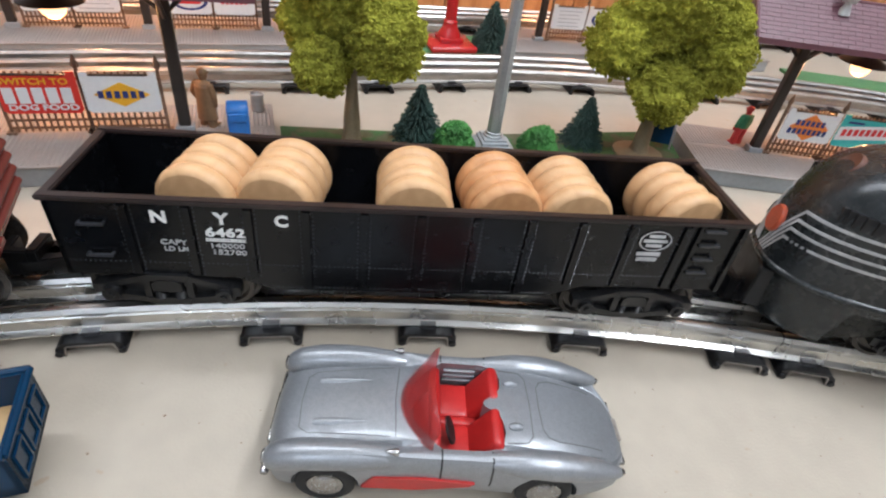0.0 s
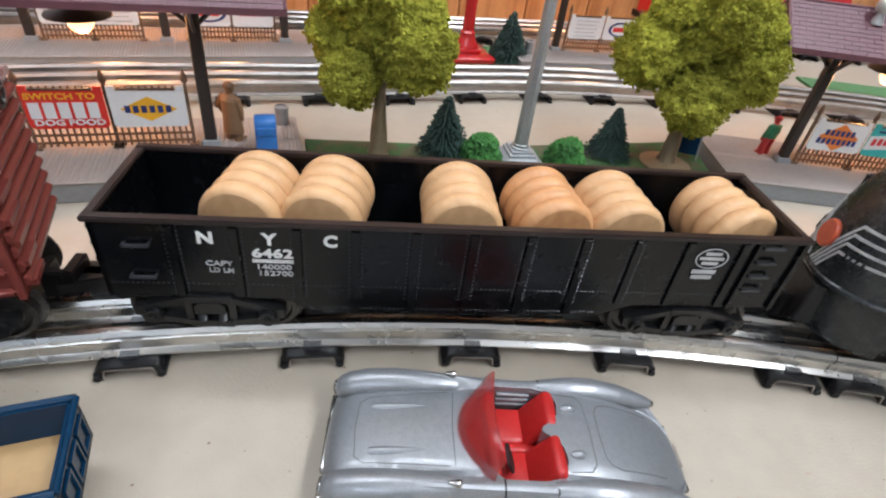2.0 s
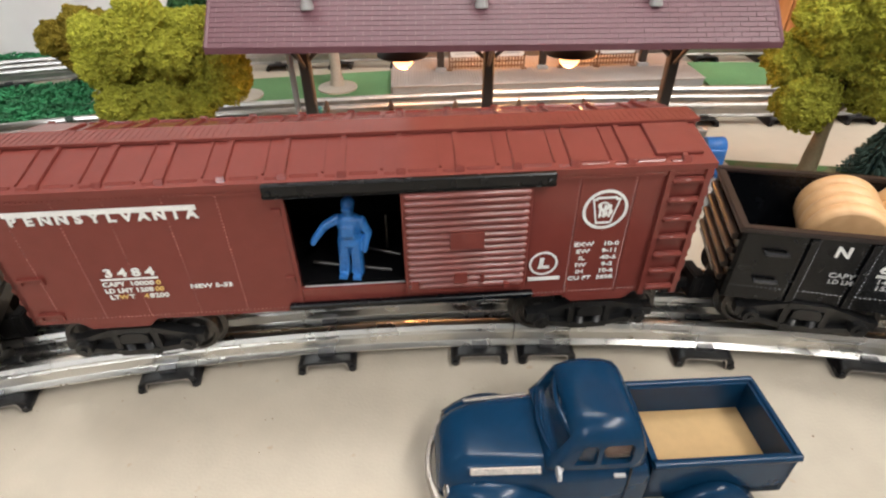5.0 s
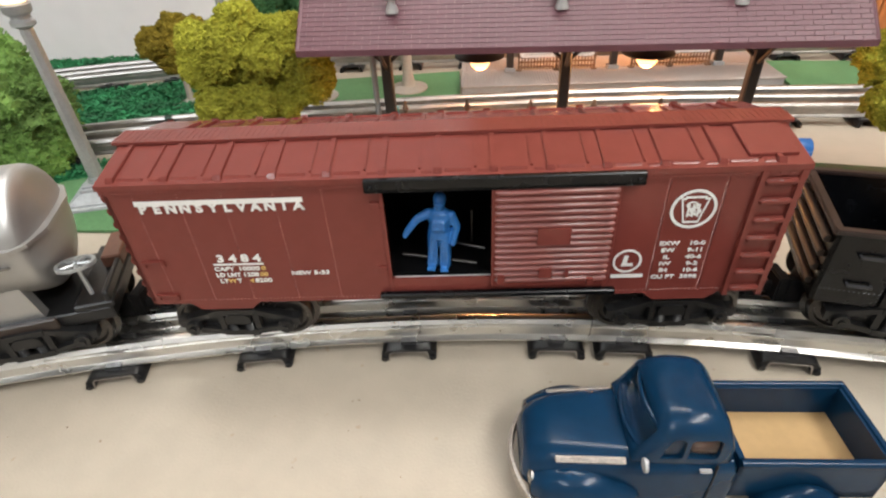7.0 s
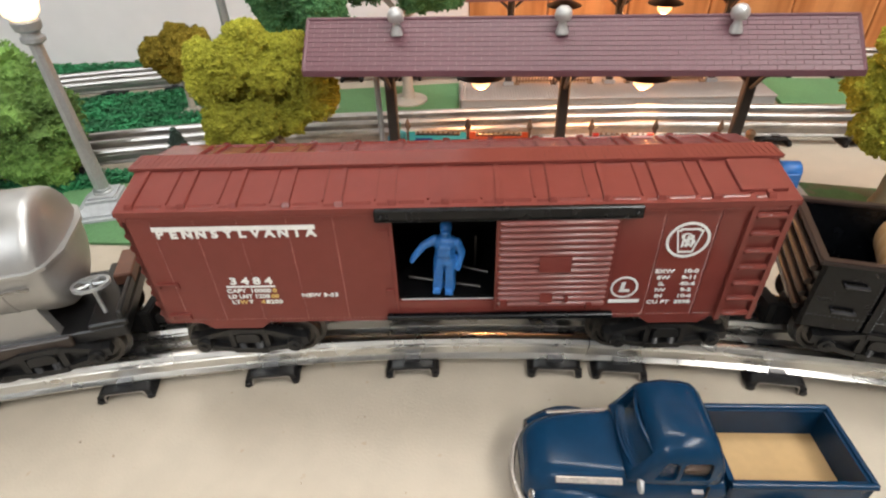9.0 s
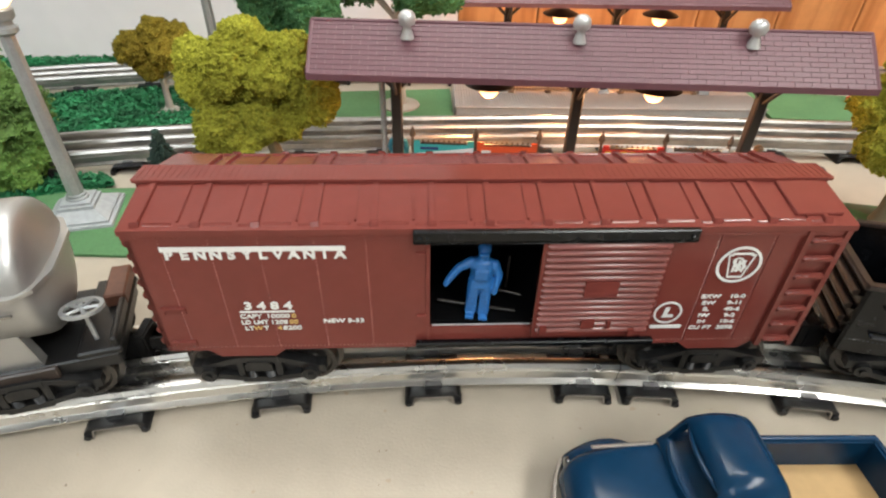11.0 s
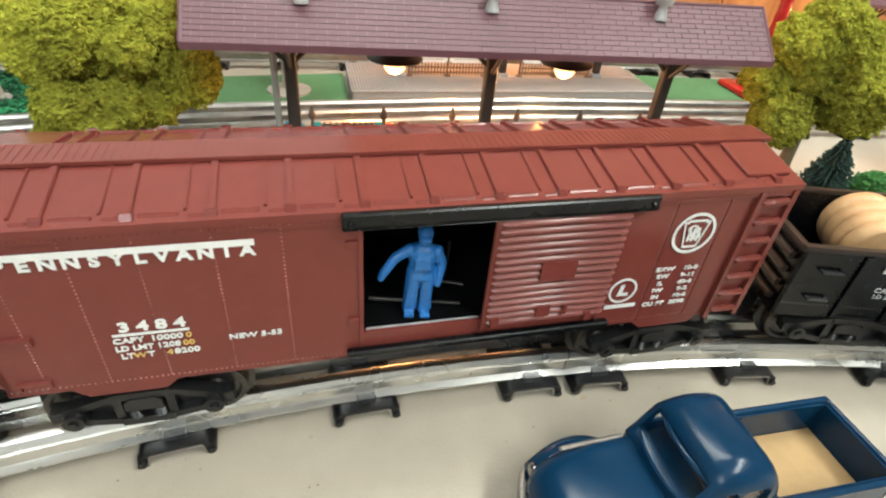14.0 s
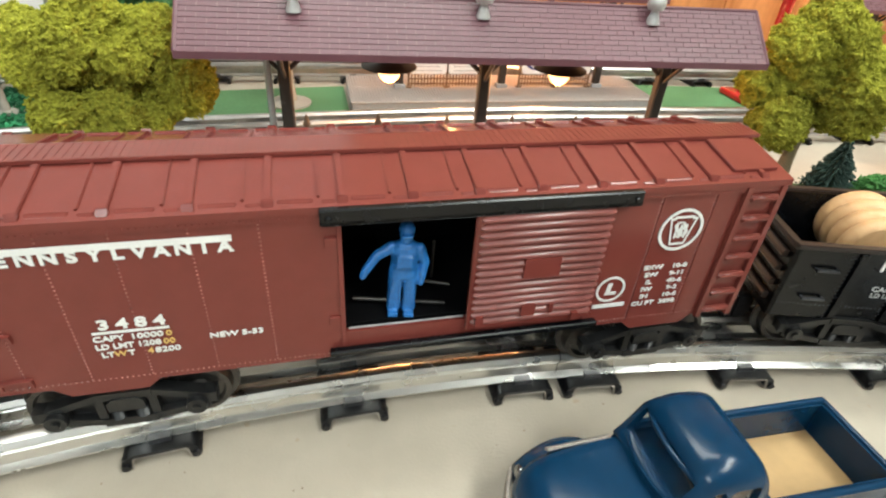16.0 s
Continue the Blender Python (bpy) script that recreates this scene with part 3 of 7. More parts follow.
part("floor_plate", bm, M_BLACK, boxcar)
# block filling the floor, coloured as dark as the interior shade
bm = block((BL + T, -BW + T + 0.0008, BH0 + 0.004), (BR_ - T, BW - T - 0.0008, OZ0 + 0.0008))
part("door_mechanism", bm, M_REDDARK, boxcar, "operating mechanism block coloured near-black for the shaded interior")
bm = bmesh.new()
for a, b in (((-0.018, -0.012, 0.0475), (0.008, -0.017, 0.0465)), ((-0.004, -0.006, 0.049), (0.011, -0.010, 0.0475))):
    rod(bm, a, b, 0.0006)
rod(bm, (0.0065, -0.005, 0.047), (0.0068, -0.005, 0.0605), 0.0005)
part("linkage", bm, M_WHEEL, boxcar, "thin steel linkage rods")
# sheet over the red far wall, its black standing for shade
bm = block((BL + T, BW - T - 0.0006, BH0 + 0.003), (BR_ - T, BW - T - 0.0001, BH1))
part("inner_wall", bm, M_REDDARK, boxcar, "near-black sheet standing for the shaded interior wall")
# peaked roof with raised seams and a running board
RZ = 0.0900
bm = bmesh.new()
sec = [(-BW - 0.0012, BH1 - 0.0012), (-BW - 0.0012, BH1 + 0.0006), (0, RZ), (BW + 0.0012, BH1 + 0.0006), (BW + 0.0012, BH1 - 0.0012)]
loft(bm, [[(x, y, z) for y, z in sec] for x in (BL - 0.0008, BR_ + 0.0008)])
part("roof", bm, M_RED, boxcar)
slope = math.atan2(RZ - BH1 - 0.0006, BW + 0.0012)
bm = bmesh.new()
N = 13
step = (BR_ - BL - 0.012) / (N - 1)
for k in range(N):
    x = BL + 0.004 + k * step
    for s in (-1, 1):
        rail_m = Matrix.Translation((x, 0, RZ)) @ Matrix.Rotation(-s * slope, 4, "X")

        def strip(x0, x1, y0, y1, h):
            box(bm, (x0, min(s * y0, s * y1), -0.0006), (x1, max(s * y0, s * y1), h), rail_m)

        def wedge(x0, x1, yin, yout, h):
            loft(bm, [[rail_m @ Vector((x, s * y, z)) for y, z in ((yin - 0.0008, -0.0004), (yin - 0.0003, h), (yin, h), (yout, -0.0001), (yout, -0.0006))] for x in (x0, x1)])

        # a broad rib with a cap at each end, a thin one beside it, ledges along the eave and the walk
        strip(-0.0009, 0.0009, 0.0052, BW + 0.0004, 0.0008)
        wedge(-0.0013, 0.0013, BW - 0.0004, BW + 0.0010, 0.0013)
        if k < N - 1:
            strip(step - 0.0058, step - 0.0050, 0.0046, BW - 0.0016, 0.0005)
            wedge(0.0020, step - 0.0066, BW - 0.0007, BW + 0.0002, 0.0006)
            wedge(step - 0.0048, step - 0.0016, BW - 0.0001, BW + 0.0007, 0.0005)
bmesh.ops.bevel(bm, geom=bm.edges[:], offset=0.00022, segments=2, affect="EDGES")
part("roof_seams", bm, M_RED, boxcar, smooth=40)
bm = bmesh.new()
WALK, WZ = 0.0052, 0.0901
for k in range(112):
    x = BL - 0.0022 + k * (BR_ - BL + 0.0044) / 111
    box(bm, (x - 0.00075, -WALK + 0.0003, WZ), (x + 0.00075, WALK - 0.0003, WZ + 0.0002))
box(bm, (BL - 0.0026, -WALK, WZ - 0.0008), (BR_ + 0.0026, WALK, WZ + 0.0001))
for x in (BL - 0.0014, BR_ + 0.0014):
    box(bm, (x - 0.0014, -0.0030, WZ - 0.0050), (x + 0.0014, 0.0030, WZ - 0.0010))
part("running_board", bm, M_RED, boxcar)
# roof end platform near the ladder
for s in (-1, 1):
    x0 = BR_ - 0.0165 if s < 0 else BL + 0.002
    mm = Matrix.Translation((0, 0, RZ)) @ Matrix.Rotation(-s * slope, 4, "X")
    bm = bmesh.new()
    box(bm, (x0, -0.0205 if s < 0 else 0.0055, -0.0004), (x0 + 0.0145, -0.0055 if s < 0 else 0.0205, 0.0010), mm)
    bmesh.ops.bevel(bm, geom=bm.edges[:], offset=0.0003, segments=1, affect="EDGES")
    part("roof_hatch", bm, M_RED, boxcar)
# eave strip with a rivet line
bm = bmesh.new()
box(bm, (BL - 0.0004, -BW - 0.0008, BH1 - 0.0031), (BR_ + 0.0004, -BW, BH1 - 0.0012))
for k in range(150):
    x = BL + 0.001 + k * (BR_ - BL - 0.002) / 149
    v = [bm.verts.new((x + dx * 0.00022, -BW - 0.0008, BH1 - 0.0022 + dz * 0.00022)) for dx, dz in ((-1, -1), (1, -1), (1, 1), (-1, 1))]
    t_ = bm.verts.new((x, -BW - 0.0011, BH1 - 0.0022))
    for j in range(4):
        bm.faces.new((v[j], v[(j + 1) % 4], t_))
part("eave_strip", bm, M_RED, boxcar)
# ladder
bm = bmesh.new()
for x in (BR_ - 0.0125, BR_ - 0.0012):
    box(bm, (x - 0.0009, -BW - 0.0014, BH0 - 0.0005), (x + 0.0009, -BW, BH1 - 0.0012))
part("ladder_rail", bm, M_RED, boxcar)
for k in range(7):
    z = BH0 + 0.0015 + k * 0.0068
    bm = bmesh.new()
    box(bm, (BR_ - 0.0122, -BW - 0.0023, z), (BR_ - 0.0018, -BW, z + 0.0023))
    bmesh.ops.bevel(bm, geom=bm.edges[:], offset=0.0008, segments=3, affect="EDGES")
    part("ladder_rung", bm, M_RED, boxcar, smooth=60)
for k in range(7):
    z = BH0 + 0.0015 + k * 0.0068
    bm = bmesh.new()
    box(bm, (BR_, -BW + 0.002, z), (BR_ + 0.0024, -BW + 0.012, z + 0.0020))
    part("end_rung", bm, M_RED, boxcar)
# brake wheel at the end
bm = bmesh.new()
ring_mesh(bm, 0.0038, 0.0047, -0.0004, 0.0004, 0, 0, seg=20)
for k in range(4):
    a = k * math.pi / 2
    rod(bm, (0, 0, 0), (0.004 * math.cos(a), 0, 0.004 * math.sin(a)), 0.0004, seg=6)
bmesh.ops.transform(bm, matrix=pose(BR_ + 0.0032, 0.002, BH1 + 0.0015, 0, 0, 90), verts=bm.verts[:])
rod(bm, (BR_ - 0.001, 0.002, BH1 + 0.0015), (BR_ + 0.0032, 0.002, BH1 + 0.0015), 0.0006, seg=6)
part("brake_wheel", bm, M_WHEEL, boxcar, "dark metal brake wheel")
# door rails
bm = bmesh.new()
box(bm, (-0.0258, -BW - 0.0030, OZ1 - 0.0004), (0.0575, -BW - 0.0010, OZ1 + 0.0040))
box(bm, (-0.0258, -BW - 0.0030, OZ1 - 0.0004), (0.0575, -BW - 0.0024, OZ1 + 0.0012))
bmesh.ops.bevel(bm, geom=bm.edges[:], offset=0.0004, segments=1, affect="EDGES")
for x in (-0.0238, 0.0555):
    rod(bm, (x, -BW - 0.0030, OZ1 + 0.0016), (x, -BW - 0.0038, OZ1 + 0.0016), 0.0009, 0.0006)
part("door_rail", bm, M_BLACK, boxcar, "black metal upper door rail")
bm = block((-0.0255, -BW - 0.0026, BH0 + 0.0018), (0.0545, -BW - 0.0002, BH0 + 0.0040), 0.0004, 1)
part("door_rail", bm, M_BLACK, boxcar, "black metal lower door rail")
# thin pale strip imitating the highlight along the red sill
bm = block((OX0 + 0.0008, -BW + 0.0010, OZ0 - 0.0003), (0.0125, -BW + 0.0015, OZ0 + 0.0003))
part("sill", bm, M_GREYINK, boxcar, "pale strip painted as the door sill's highlight")
# sliding door of ribbed panels
door = part("sliding_door", block((0.0125, -BW - 0.0021, OZ0 - 0.0028), (0.0515, -BW - 0.0003, OZ1 + 0.0004), 0.0004, 1), M_RED, boxcar)
bm = bmesh.new()
for k in range(15):
    z = OZ0 - 0.0002 + k * 0.0024
    # each corrugation has a sloping upper face and a rounded underside, with tapered ends
    rib = ((0.0, 0.00095), (0.00015, 0.00085), (0.00065, 0.0005), (0.00115, 0.0000), (0.0011, -0.0004), (0.0007, -0.0008), (0.0, -0.0009))
    loft(bm, [[(x, -BW - 0.0021 - o * f, z + 0.0008 + h * f) for o, h in rib] for x, f in ((0.0136, 0.45), (0.0146, 1), (0.0496, 1), (0.0506, 0.45))])
# the paler rib colour carries the painted glare
part("ribs", bm, M_REDRIB, door, smooth=60)
bm = bmesh.new()
box(bm, (0.0268, -BW - 0.0036, 0.0602), (0.0372, -BW - 0.0019, 0.0664))
box(bm, (0.0280, -BW - 0.0036, 0.0468), (0.0322, -BW - 0.0019, 0.0506))
box(bm, (0.0366, -BW - 0.0036, 0.0468), (0.0376, -BW - 0.0019, 0.0500))
box(bm, (0.0145, -BW - 0.0040, 0.0445), (0.0168, -BW - 0.0019, 0.0480))
box(bm, (0.0440, -BW - 0.0040, 0.0435), (0.0460, -BW - 0.0019, 0.0460))
part("placard", bm, M_RED, door)
bogie(boxcar, -0.0795)
bogie(boxcar, 0.0765)
coupler(boxcar, BL, -1)
coupler(boxcar, BR_, 1)
# lettering
SY = -BW - 0.0003


def mark(text, x, z, size, wide, parent, mat=None, y=SY, bold=0.00008):
    return words("lettering", text, size, mat or M_WHITE, parent, pose(x, y, z), wide, "white painted lettering", bold=bold)


def bar(x0, x1, z0, z1, parent, mat=None, y=SY, name="stripe"):
    return part(name, block((x0, y - 0.0002, z0), (x1, y, z1)), mat or M_WHITE, parent)


bar(-0.0985, -0.0455, 0.0769, 0.0786, boxcar)
for k, ch in enumerate("PENNSYLVANIA"):
    mark(ch, -0.0965 + k * 0.00448, 0.07545, 0.0041, 1.15, boxcar, bold=0.00016)
for k, ch in enumerate("3484"):
    mark(ch, -0.0776 + k * 0.0041, 0.0556, 0.0041, 1.3, boxcar, bold=0.00012)
bar(-0.0805, -0.0635, 0.0530, 0.0537, boxcar)
mark("CAPY", -0.0775, 0.0513, 0.0023, 1.2, boxcar, bold=0.00004)
mark("10000", -0.0690, 0.0513, 0.0023, 1.3, boxcar, bold=0.00004)
mark("0", -0.0640, 0.0513, 0.0023, 1.3, boxcar, M_ORANGEINK, bold=0.00004)
mark("LD LMT", -0.0767, 0.0487, 0.0023, 1.1, boxcar, bold=0.00004)
mark("1208", -0.0690, 0.0487, 0.0023, 1.2, boxcar, bold=0.00004)
mark("00", -0.0644, 0.0487, 0.0023, 1.2, boxcar, M_ORANGEINK, bold=0.00004)
mark("LT", -0.0788, 0.0461, 0.0023, 1.2, boxcar, bold=0.00004)
mark("W", -0.0760, 0.0461, 0.0023, 1.2, boxcar, M_ORANGEINK, bold=0.00004)
mark("T", -0.0735, 0.0461, 0.0023, 1.2, boxcar, bold=0.00004)
mark("4", -0.0692, 0.0461, 0.0023, 1.2, boxcar, M_ORANGEINK, bold=0.00004)
mark("8200", -0.0652, 0.0461, 0.0023, 1.3, boxcar, bold=0.00004)
mark("NEW 5-53", -0.0484, 0.0489, 0.0022, 1.35, boxcar, bold=0.00004)
for k, (a, b) in enumerate((("EXW", "10-0"), ("EW", "9-11"), ("IL", "40-6"), ("IW", "9-2"), ("IH", "10-6"), ("CU FT", "3898"))):
    z = 0.0571 - k * 0.00275
    mark(a, 0.0697 if k < 5 else 0.0700, z, 0.0021, 1.35, boxcar, bold=0.00004)
    mark(b, 0.0785, z, 0.0021, 1.35, boxcar, bold=0.00004)
bar(0.0527, 0.0633, 0.0435, 0.0449, boxcar, name="worn_lettering")
# round keystone emblem as plain shapes
emblem = part("emblem", ring_mesh(bmesh.new(), 0.0061, 0.0070, SY - 0.0002, SY, 0.0744, 0.0700), M_WHITE, boxcar, "white round emblem with a keystone shape")
bm = bmesh.new()
key_o = [(-0.0044, 0.0042), (-0.0032, 0.0042), (-0.0032, 0.0048), (0.0032, 0.0048), (0.0032, 0.0042), (0.0044, 0.0042), (0.0040, 0.0024), (0.0024, -0.0048), (-0.0024, -0.0048), (-0.0040, 0.0024)]
for f in range(len(key_o)):
    (x0, z0), (x1, z1) = key_o[f], key_o[(f + 1) % len(key_o)]
    q = [(x0, z0), (x1, z1), (x1 * 0.86, z1 * 0.86), (x0 * 0.86, z0 * 0.86)]
    prism(bm, [(0.0744 + a, 0.0698 + b) for a, b in q], SY - 0.0002, SY)
part("keystone", bm, M_WHITE, emblem)
# interlaced rings and bars inside the keystone
for cx, cz, sx in ((-0.0006, 0.0016, 1.3), (0.0008, -0.0006, 1.2), (-0.0004, -0.0008, 0.9)):
    part("stroke", ring_mesh(bmesh.new(), 0.0009, 0.0014, SY - 0.0002, SY, 0.0744 + cx, 0.0698 + cz, sx, 1.0, 16), M_WHITE, emblem)
for cx in (-0.0018, -0.0004, 0.0012):
    part("stroke", block((0.0744 + cx, SY - 0.00025, 0.0673), (0.0744 + cx + 0.0006, SY, 0.0718)), M_WHITE, emblem)
bm = ring_mesh(bmesh.new(), 0.0040, 0.0047, SY - 0.0002, SY, 0.0573, 0.0504)
prism(bm, [(0.0561, 0.0527), (0.0575, 0.0527), (0.0572, 0.0495), (0.0592, 0.0495), (0.0594, 0.0484), (0.0555, 0.0484), (0.0558, 0.0495)], SY - 0.0002, SY)
part("emblem", bm, M_WHITE, boxcar, "small white round maker's emblem")

# -- blue figure in the doorway --
def melt(bm, grain=0.00034):
    """Fuses overlapping solids into one moulded skin."""
    me = bpy.data.meshes.new("solid")
    bm.to_mesh(me)
    bm.free()
    ob = new("solid", me)
    md = ob.modifiers.new("fuse", "REMESH")
    md.mode, md.voxel_size = "VOXEL", grain
    sm = ob.modifiers.new("soften", "SMOOTH")
    sm.factor, sm.iterations = 0.5, 2
    bpy.context.view_layer.update()
    out = bpy.data.meshes.new_from_object(ob.evaluated_get(bpy.context.evaluated_depsgraph_get()))
    bpy.data.objects.remove(ob)
    out.shade_smooth()
    return out


def figure(name, m, mats, label, arm=True, coat=False):
    """A little moulded figure, one plain mesh. mats: one finish, or the trousers' and the jacket's."""
    bm = bmesh.new()

    def limb(points):
        for (a, ra), (b, rb) in zip(points, points[1:]):
            rod(bm, a, b, ra, rb, 12)
        for a, ra in points:
            bmesh.ops.create_uvsphere(bm, u_segments=10, v_segments=8, radius=ra, matrix=Matrix.Translation(a))

    for s in (-1, 1):
        limb([((s * 0.0022, 0.0, 0.0008), 0.0021), ((s * 0.0023, -0.0003, 0.0058), 0.0019), ((s * 0.0019, 0.0, 0.0125), 0.0024)])
        box(bm, (s * 0.0023 - 0.0015, -0.0038, 0), (s * 0.0023 + 0.0015, 0.0014, 0.0012))
    flat = Matrix.Diagonal((1, 0.66, 1, 1))
    lathe(bm, [(0.0030, 0.0105), (0.0041, 0.0116), (0.0037, 0.0140), (0.0034, 0.0148), (0.0038, 0.0160), (0.0043, 0.0188), (0.0038, 0.0205), (0.0020, 0.0216)], 16, flat)
    lathe(bm, [(0.0038, 0.0139), (0.0040, 0.0142), (0.0040, 0.0148), (0.0038, 0.0151)], 16, flat)
    box(bm, (-0.0024, -0.0033, 0.0150), (0.0024, -0.0022, 0.0186))
    rod(bm, (0, 0, 0.0205), (0, -0.0003, 0.0230), 0.0014, 0.0014, 10)
    bmesh.ops.create_uvsphere(bm, u_segments=14, v_segments=10, radius=0.0022, matrix=Matrix.Translation((0, -0.0005, 0.0238)) @ Matrix.Diagonal((0.90, 1, 1.2, 1)))
    lathe(bm, [(0.0023, 0.0244), (0.0022, 0.0258), (0.0012, 0.0268), (0.0003, 0.0270)], 14)
    prism(bm, [(-0.0016, 0.0243), (0.0016, 0.0243), (0.0016, 0.0249), (-0.0016, 0.0249)], -0.0036, -0.0010)
    if arm:
        limb([((-0.0038, 0, 0.0196), 0.0016), ((-0.0078, -0.0012, 0.0176), 0.0014), ((-0.0108, -0.0030, 0.0140), 0.0012), ((-0.0114, -0.0034, 0.0128), 0.0010)])
    else:
        limb([((-0.0038, 0, 0.0195), 0.0015), ((-0.0050, -0.0002, 0.0150), 0.0013), ((-0.0046, -0.0008, 0.0106), 0.0010)])
    limb([((0.0040, 0, 0.0195), 0.0016), ((0.0059, 0.0004, 0.0154), 0.0014), ((0.0052, -0.0012, 0.0114), 0.0011), ((0.0050, -0.0016, 0.0102), 0.0010)])
    if coat:
        lathe(bm, [(0.0050, 0.0035), (0.0045, 0.0110), (0.0043, 0.0190), (0.0025, 0.0212)], 14, Matrix.Diagonal((1, 0.75, 1, 1)))
    else:
        # folds of the loose trousers
        for x, z0, z1 in ((-0.0036, 0.0015, 0.0105), (-0.0008, 0.0018, 0.0110), (0.0010, 0.0012, 0.0100), (0.0037, 0.0020, 0.0108)):
            rod(bm, (x, -0.0017, z0), (x * 0.8, -0.0019, z1), 0.0006, 0.0004, 6)
    me = melt(bm)
    mats = mats if isinstance(mats, tuple) else (mats,)
    for q in mats:
        me.materials.append(q)
    if len(mats) > 1:
        for f in me.polygons:
            f.material_index = 1 if 0.0118 < f.center.z < 0.0214 else 0
    ob = new(name, me)
    ob.matrix_world = m
    return tagged(ob, label, "figurine")


figure("toy_figure", boxcar.matrix_world @ pose(-0.0050, -0.0165, OZ0 + 0.0008, 0, 3, -8) @ Matrix.Diagonal((0.96, 1.05, 1.08, 1)), M_FIG, "blue plastic workman figurine in the boxcar doorway")

# -- gondola --
GL, GR, GZ0, GZ1, GW = -0.1085, 0.1085, 0.0328, 0.0610, 0.0212
GD = -0.0024
SAG = 0.013
gondola = thing("gondola", arc_pose(-5.7, 0.0048) @ pose(0, 0.002, 0), "black open gondola wagon loaded with wooden barrels", "train car")
bm = bmesh.new()
belly = [(GL, GZ1), (GL, GZ0), (-0.058, GZ0), (-0.046, GZ0 - 0.0050), (0.046, GZ0 - 0.0050), (0.058, GZ0), (GR, GZ0), (GR, GZ1)]
prism(bm, belly, -GW, -GW + 0.0016)
prism(bm, belly, GW - 0.0016, GW)
for x0, x1 in ((GL, GL + 0.0016), (GR - 0.0016, GR)):
    box(bm, (x0, -GW, GZ0), (x1, GW, GZ1))
part("body", bm, M_BLACK, gondola)
bm = block((GL + 0.001, -GW + 0.001, GZ0 + 0.001), (GR - 0.001, GW - 0.001, GZ0 + 0.0028))
part("floor_plate", bm, M_BLACK, gondola)
for k in range(14):
    x = GL + 0.008 + k * 0.0155
    part("floor_plank", block((x - 0.0072, -GW + 0.002, GZ0 + 0.0028), (x + 0.0072, GW - 0.002, GZ0 + 0.0034), 0.0002, 1), M_PLANK, gondola)
bm = bmesh.new()
for y0, y1 in ((-GW - 0.0013, -GW + 0.0019), (GW - 0.0019, GW + 0.0013)):
    box(bm, (GL - 0.001, y0, GZ1 - 0.0004), (GR + 0.001, y1, GZ1 + 0.0013))
for x0, x1 in ((GL - 0.0012, GL + 0.0019), (GR - 0.0019, GR + 0.0012)):
    box(bm, (x0, -GW - 0.0009, GZ1 - 0.0008), (x1, GW + 0.0009, GZ1 + 0.0009))
bmesh.ops.bevel(bm, geom=bm.edges[:], offset=0.0004, segments=2, affect="EDGES")
part("top_rim", bm, M_RIM, gondola, smooth=40)
RIBX = [-0.0870, -0.0695, -0.0520, -0.0350, -0.0175, 0.0, 0.0175, 0.0350, 0.0520, 0.0690, 0.0875]
for k, x in enumerate(RIBX):
    zb = GZ0 - 0.0045 if abs(x) < 0.047 else GZ0 + 0.0005
    for s in (-1, 1):
        bm = bmesh.new()
        y = s * GW
        q = [(y, zb), (y, GZ1 - 0.0005), (y + s * 0.0011, GZ1 - 0.0012), (y + s * 0.0011, zb + 0.0008)]
        a = [bm.verts.new((x - 0.0011, yy, zz)) for yy, zz in q]
        b = [bm.verts.new((x + 0.0011, yy, zz)) for yy, zz in q]
        bm.faces.new(a), bm.faces.new(b[::-1])
        for j in range(4):
            bm.faces.new((a[j], a[(j + 1) % 4], b[(j + 1) % 4], b[j]))
        part("side_rib", bm, M_BLACK, gondola)
bm = bmesh.new()
rv = []
for x in RIBX:
    for dx in (-0.0019, 0.0019):
        rv += [(x + dx, GZ0 + 0.001 + j * 0.0016) for j in range(17)]
rv += [(GL + 0.002 + j * 0.00145, GZ0 + 0.0055) for j in range(147)] + [(-0.045 + j * 0.0015, GZ0 - 0.0036) for j in range(61)]
# rivets in the paler black that imitates their glints
rivets(bm, rv, 0.00027, -GW)
tagged(part("rivets", bm, M_RIVET, gondola), kind="stuff")
# end ribs, their warm reflected light put in as brown colour
for s, xe in ((-1, GL), (1, GR)):
    for k in range(4):
        bm = bmesh.new()
        rod(bm, (xe + s * 0.0008, -GW + 0.003, GZ0 + 0.006 + k * 0.0058), (xe + s * 0.0008, GW - 0.003, GZ0 + 0.006 + k * 0.0058), 0.0014, seg=10)
        part("end_rib", bm, M_BROWNRIB, gondola, "horizontal end rib with a warm reflection painted brown", smooth=60)
for x, n in ((GL + 0.012, 2), (GR - 0.012, 4)):
    for k in range(n):
        z = GZ0 + 0.0085 + k * (0.0115 if n == 2 else 0.0058)
        bm = bmesh.new()
        box(bm, (x - 0.0038, -GW - 0.0019, z), (x + 0.0038, -GW - 0.0010, z + 0.0008))
        for xx in (x - 0.0038, x + 0.0030):
            box(bm, (xx, -GW - 0.0019, z), (xx + 0.0008, -GW, z + 0.0008))
        part("grab_iron", bm, M_RIVET, gondola)
bm = bmesh.new()
for x in (GR - 0.0165, GR - 0.0010):
    box(bm, (x - 0.0008, -GW - 0.0012, GZ0), (x + 0.0008, -GW, GZ1))
part("ladder_rail", bm, M_BLACK, gondola)
bm = bmesh.new()
box(bm, (-0.06, -0.006, GZ0 - 0.012), (0.06, 0.006, GZ0))
box(bm, (-0.048, -0.014, GZ0 - 0.008), (0.048, 0.014, GZ0 + 0.0005))
part("underframe", bm, M_TRUCK, gondola)
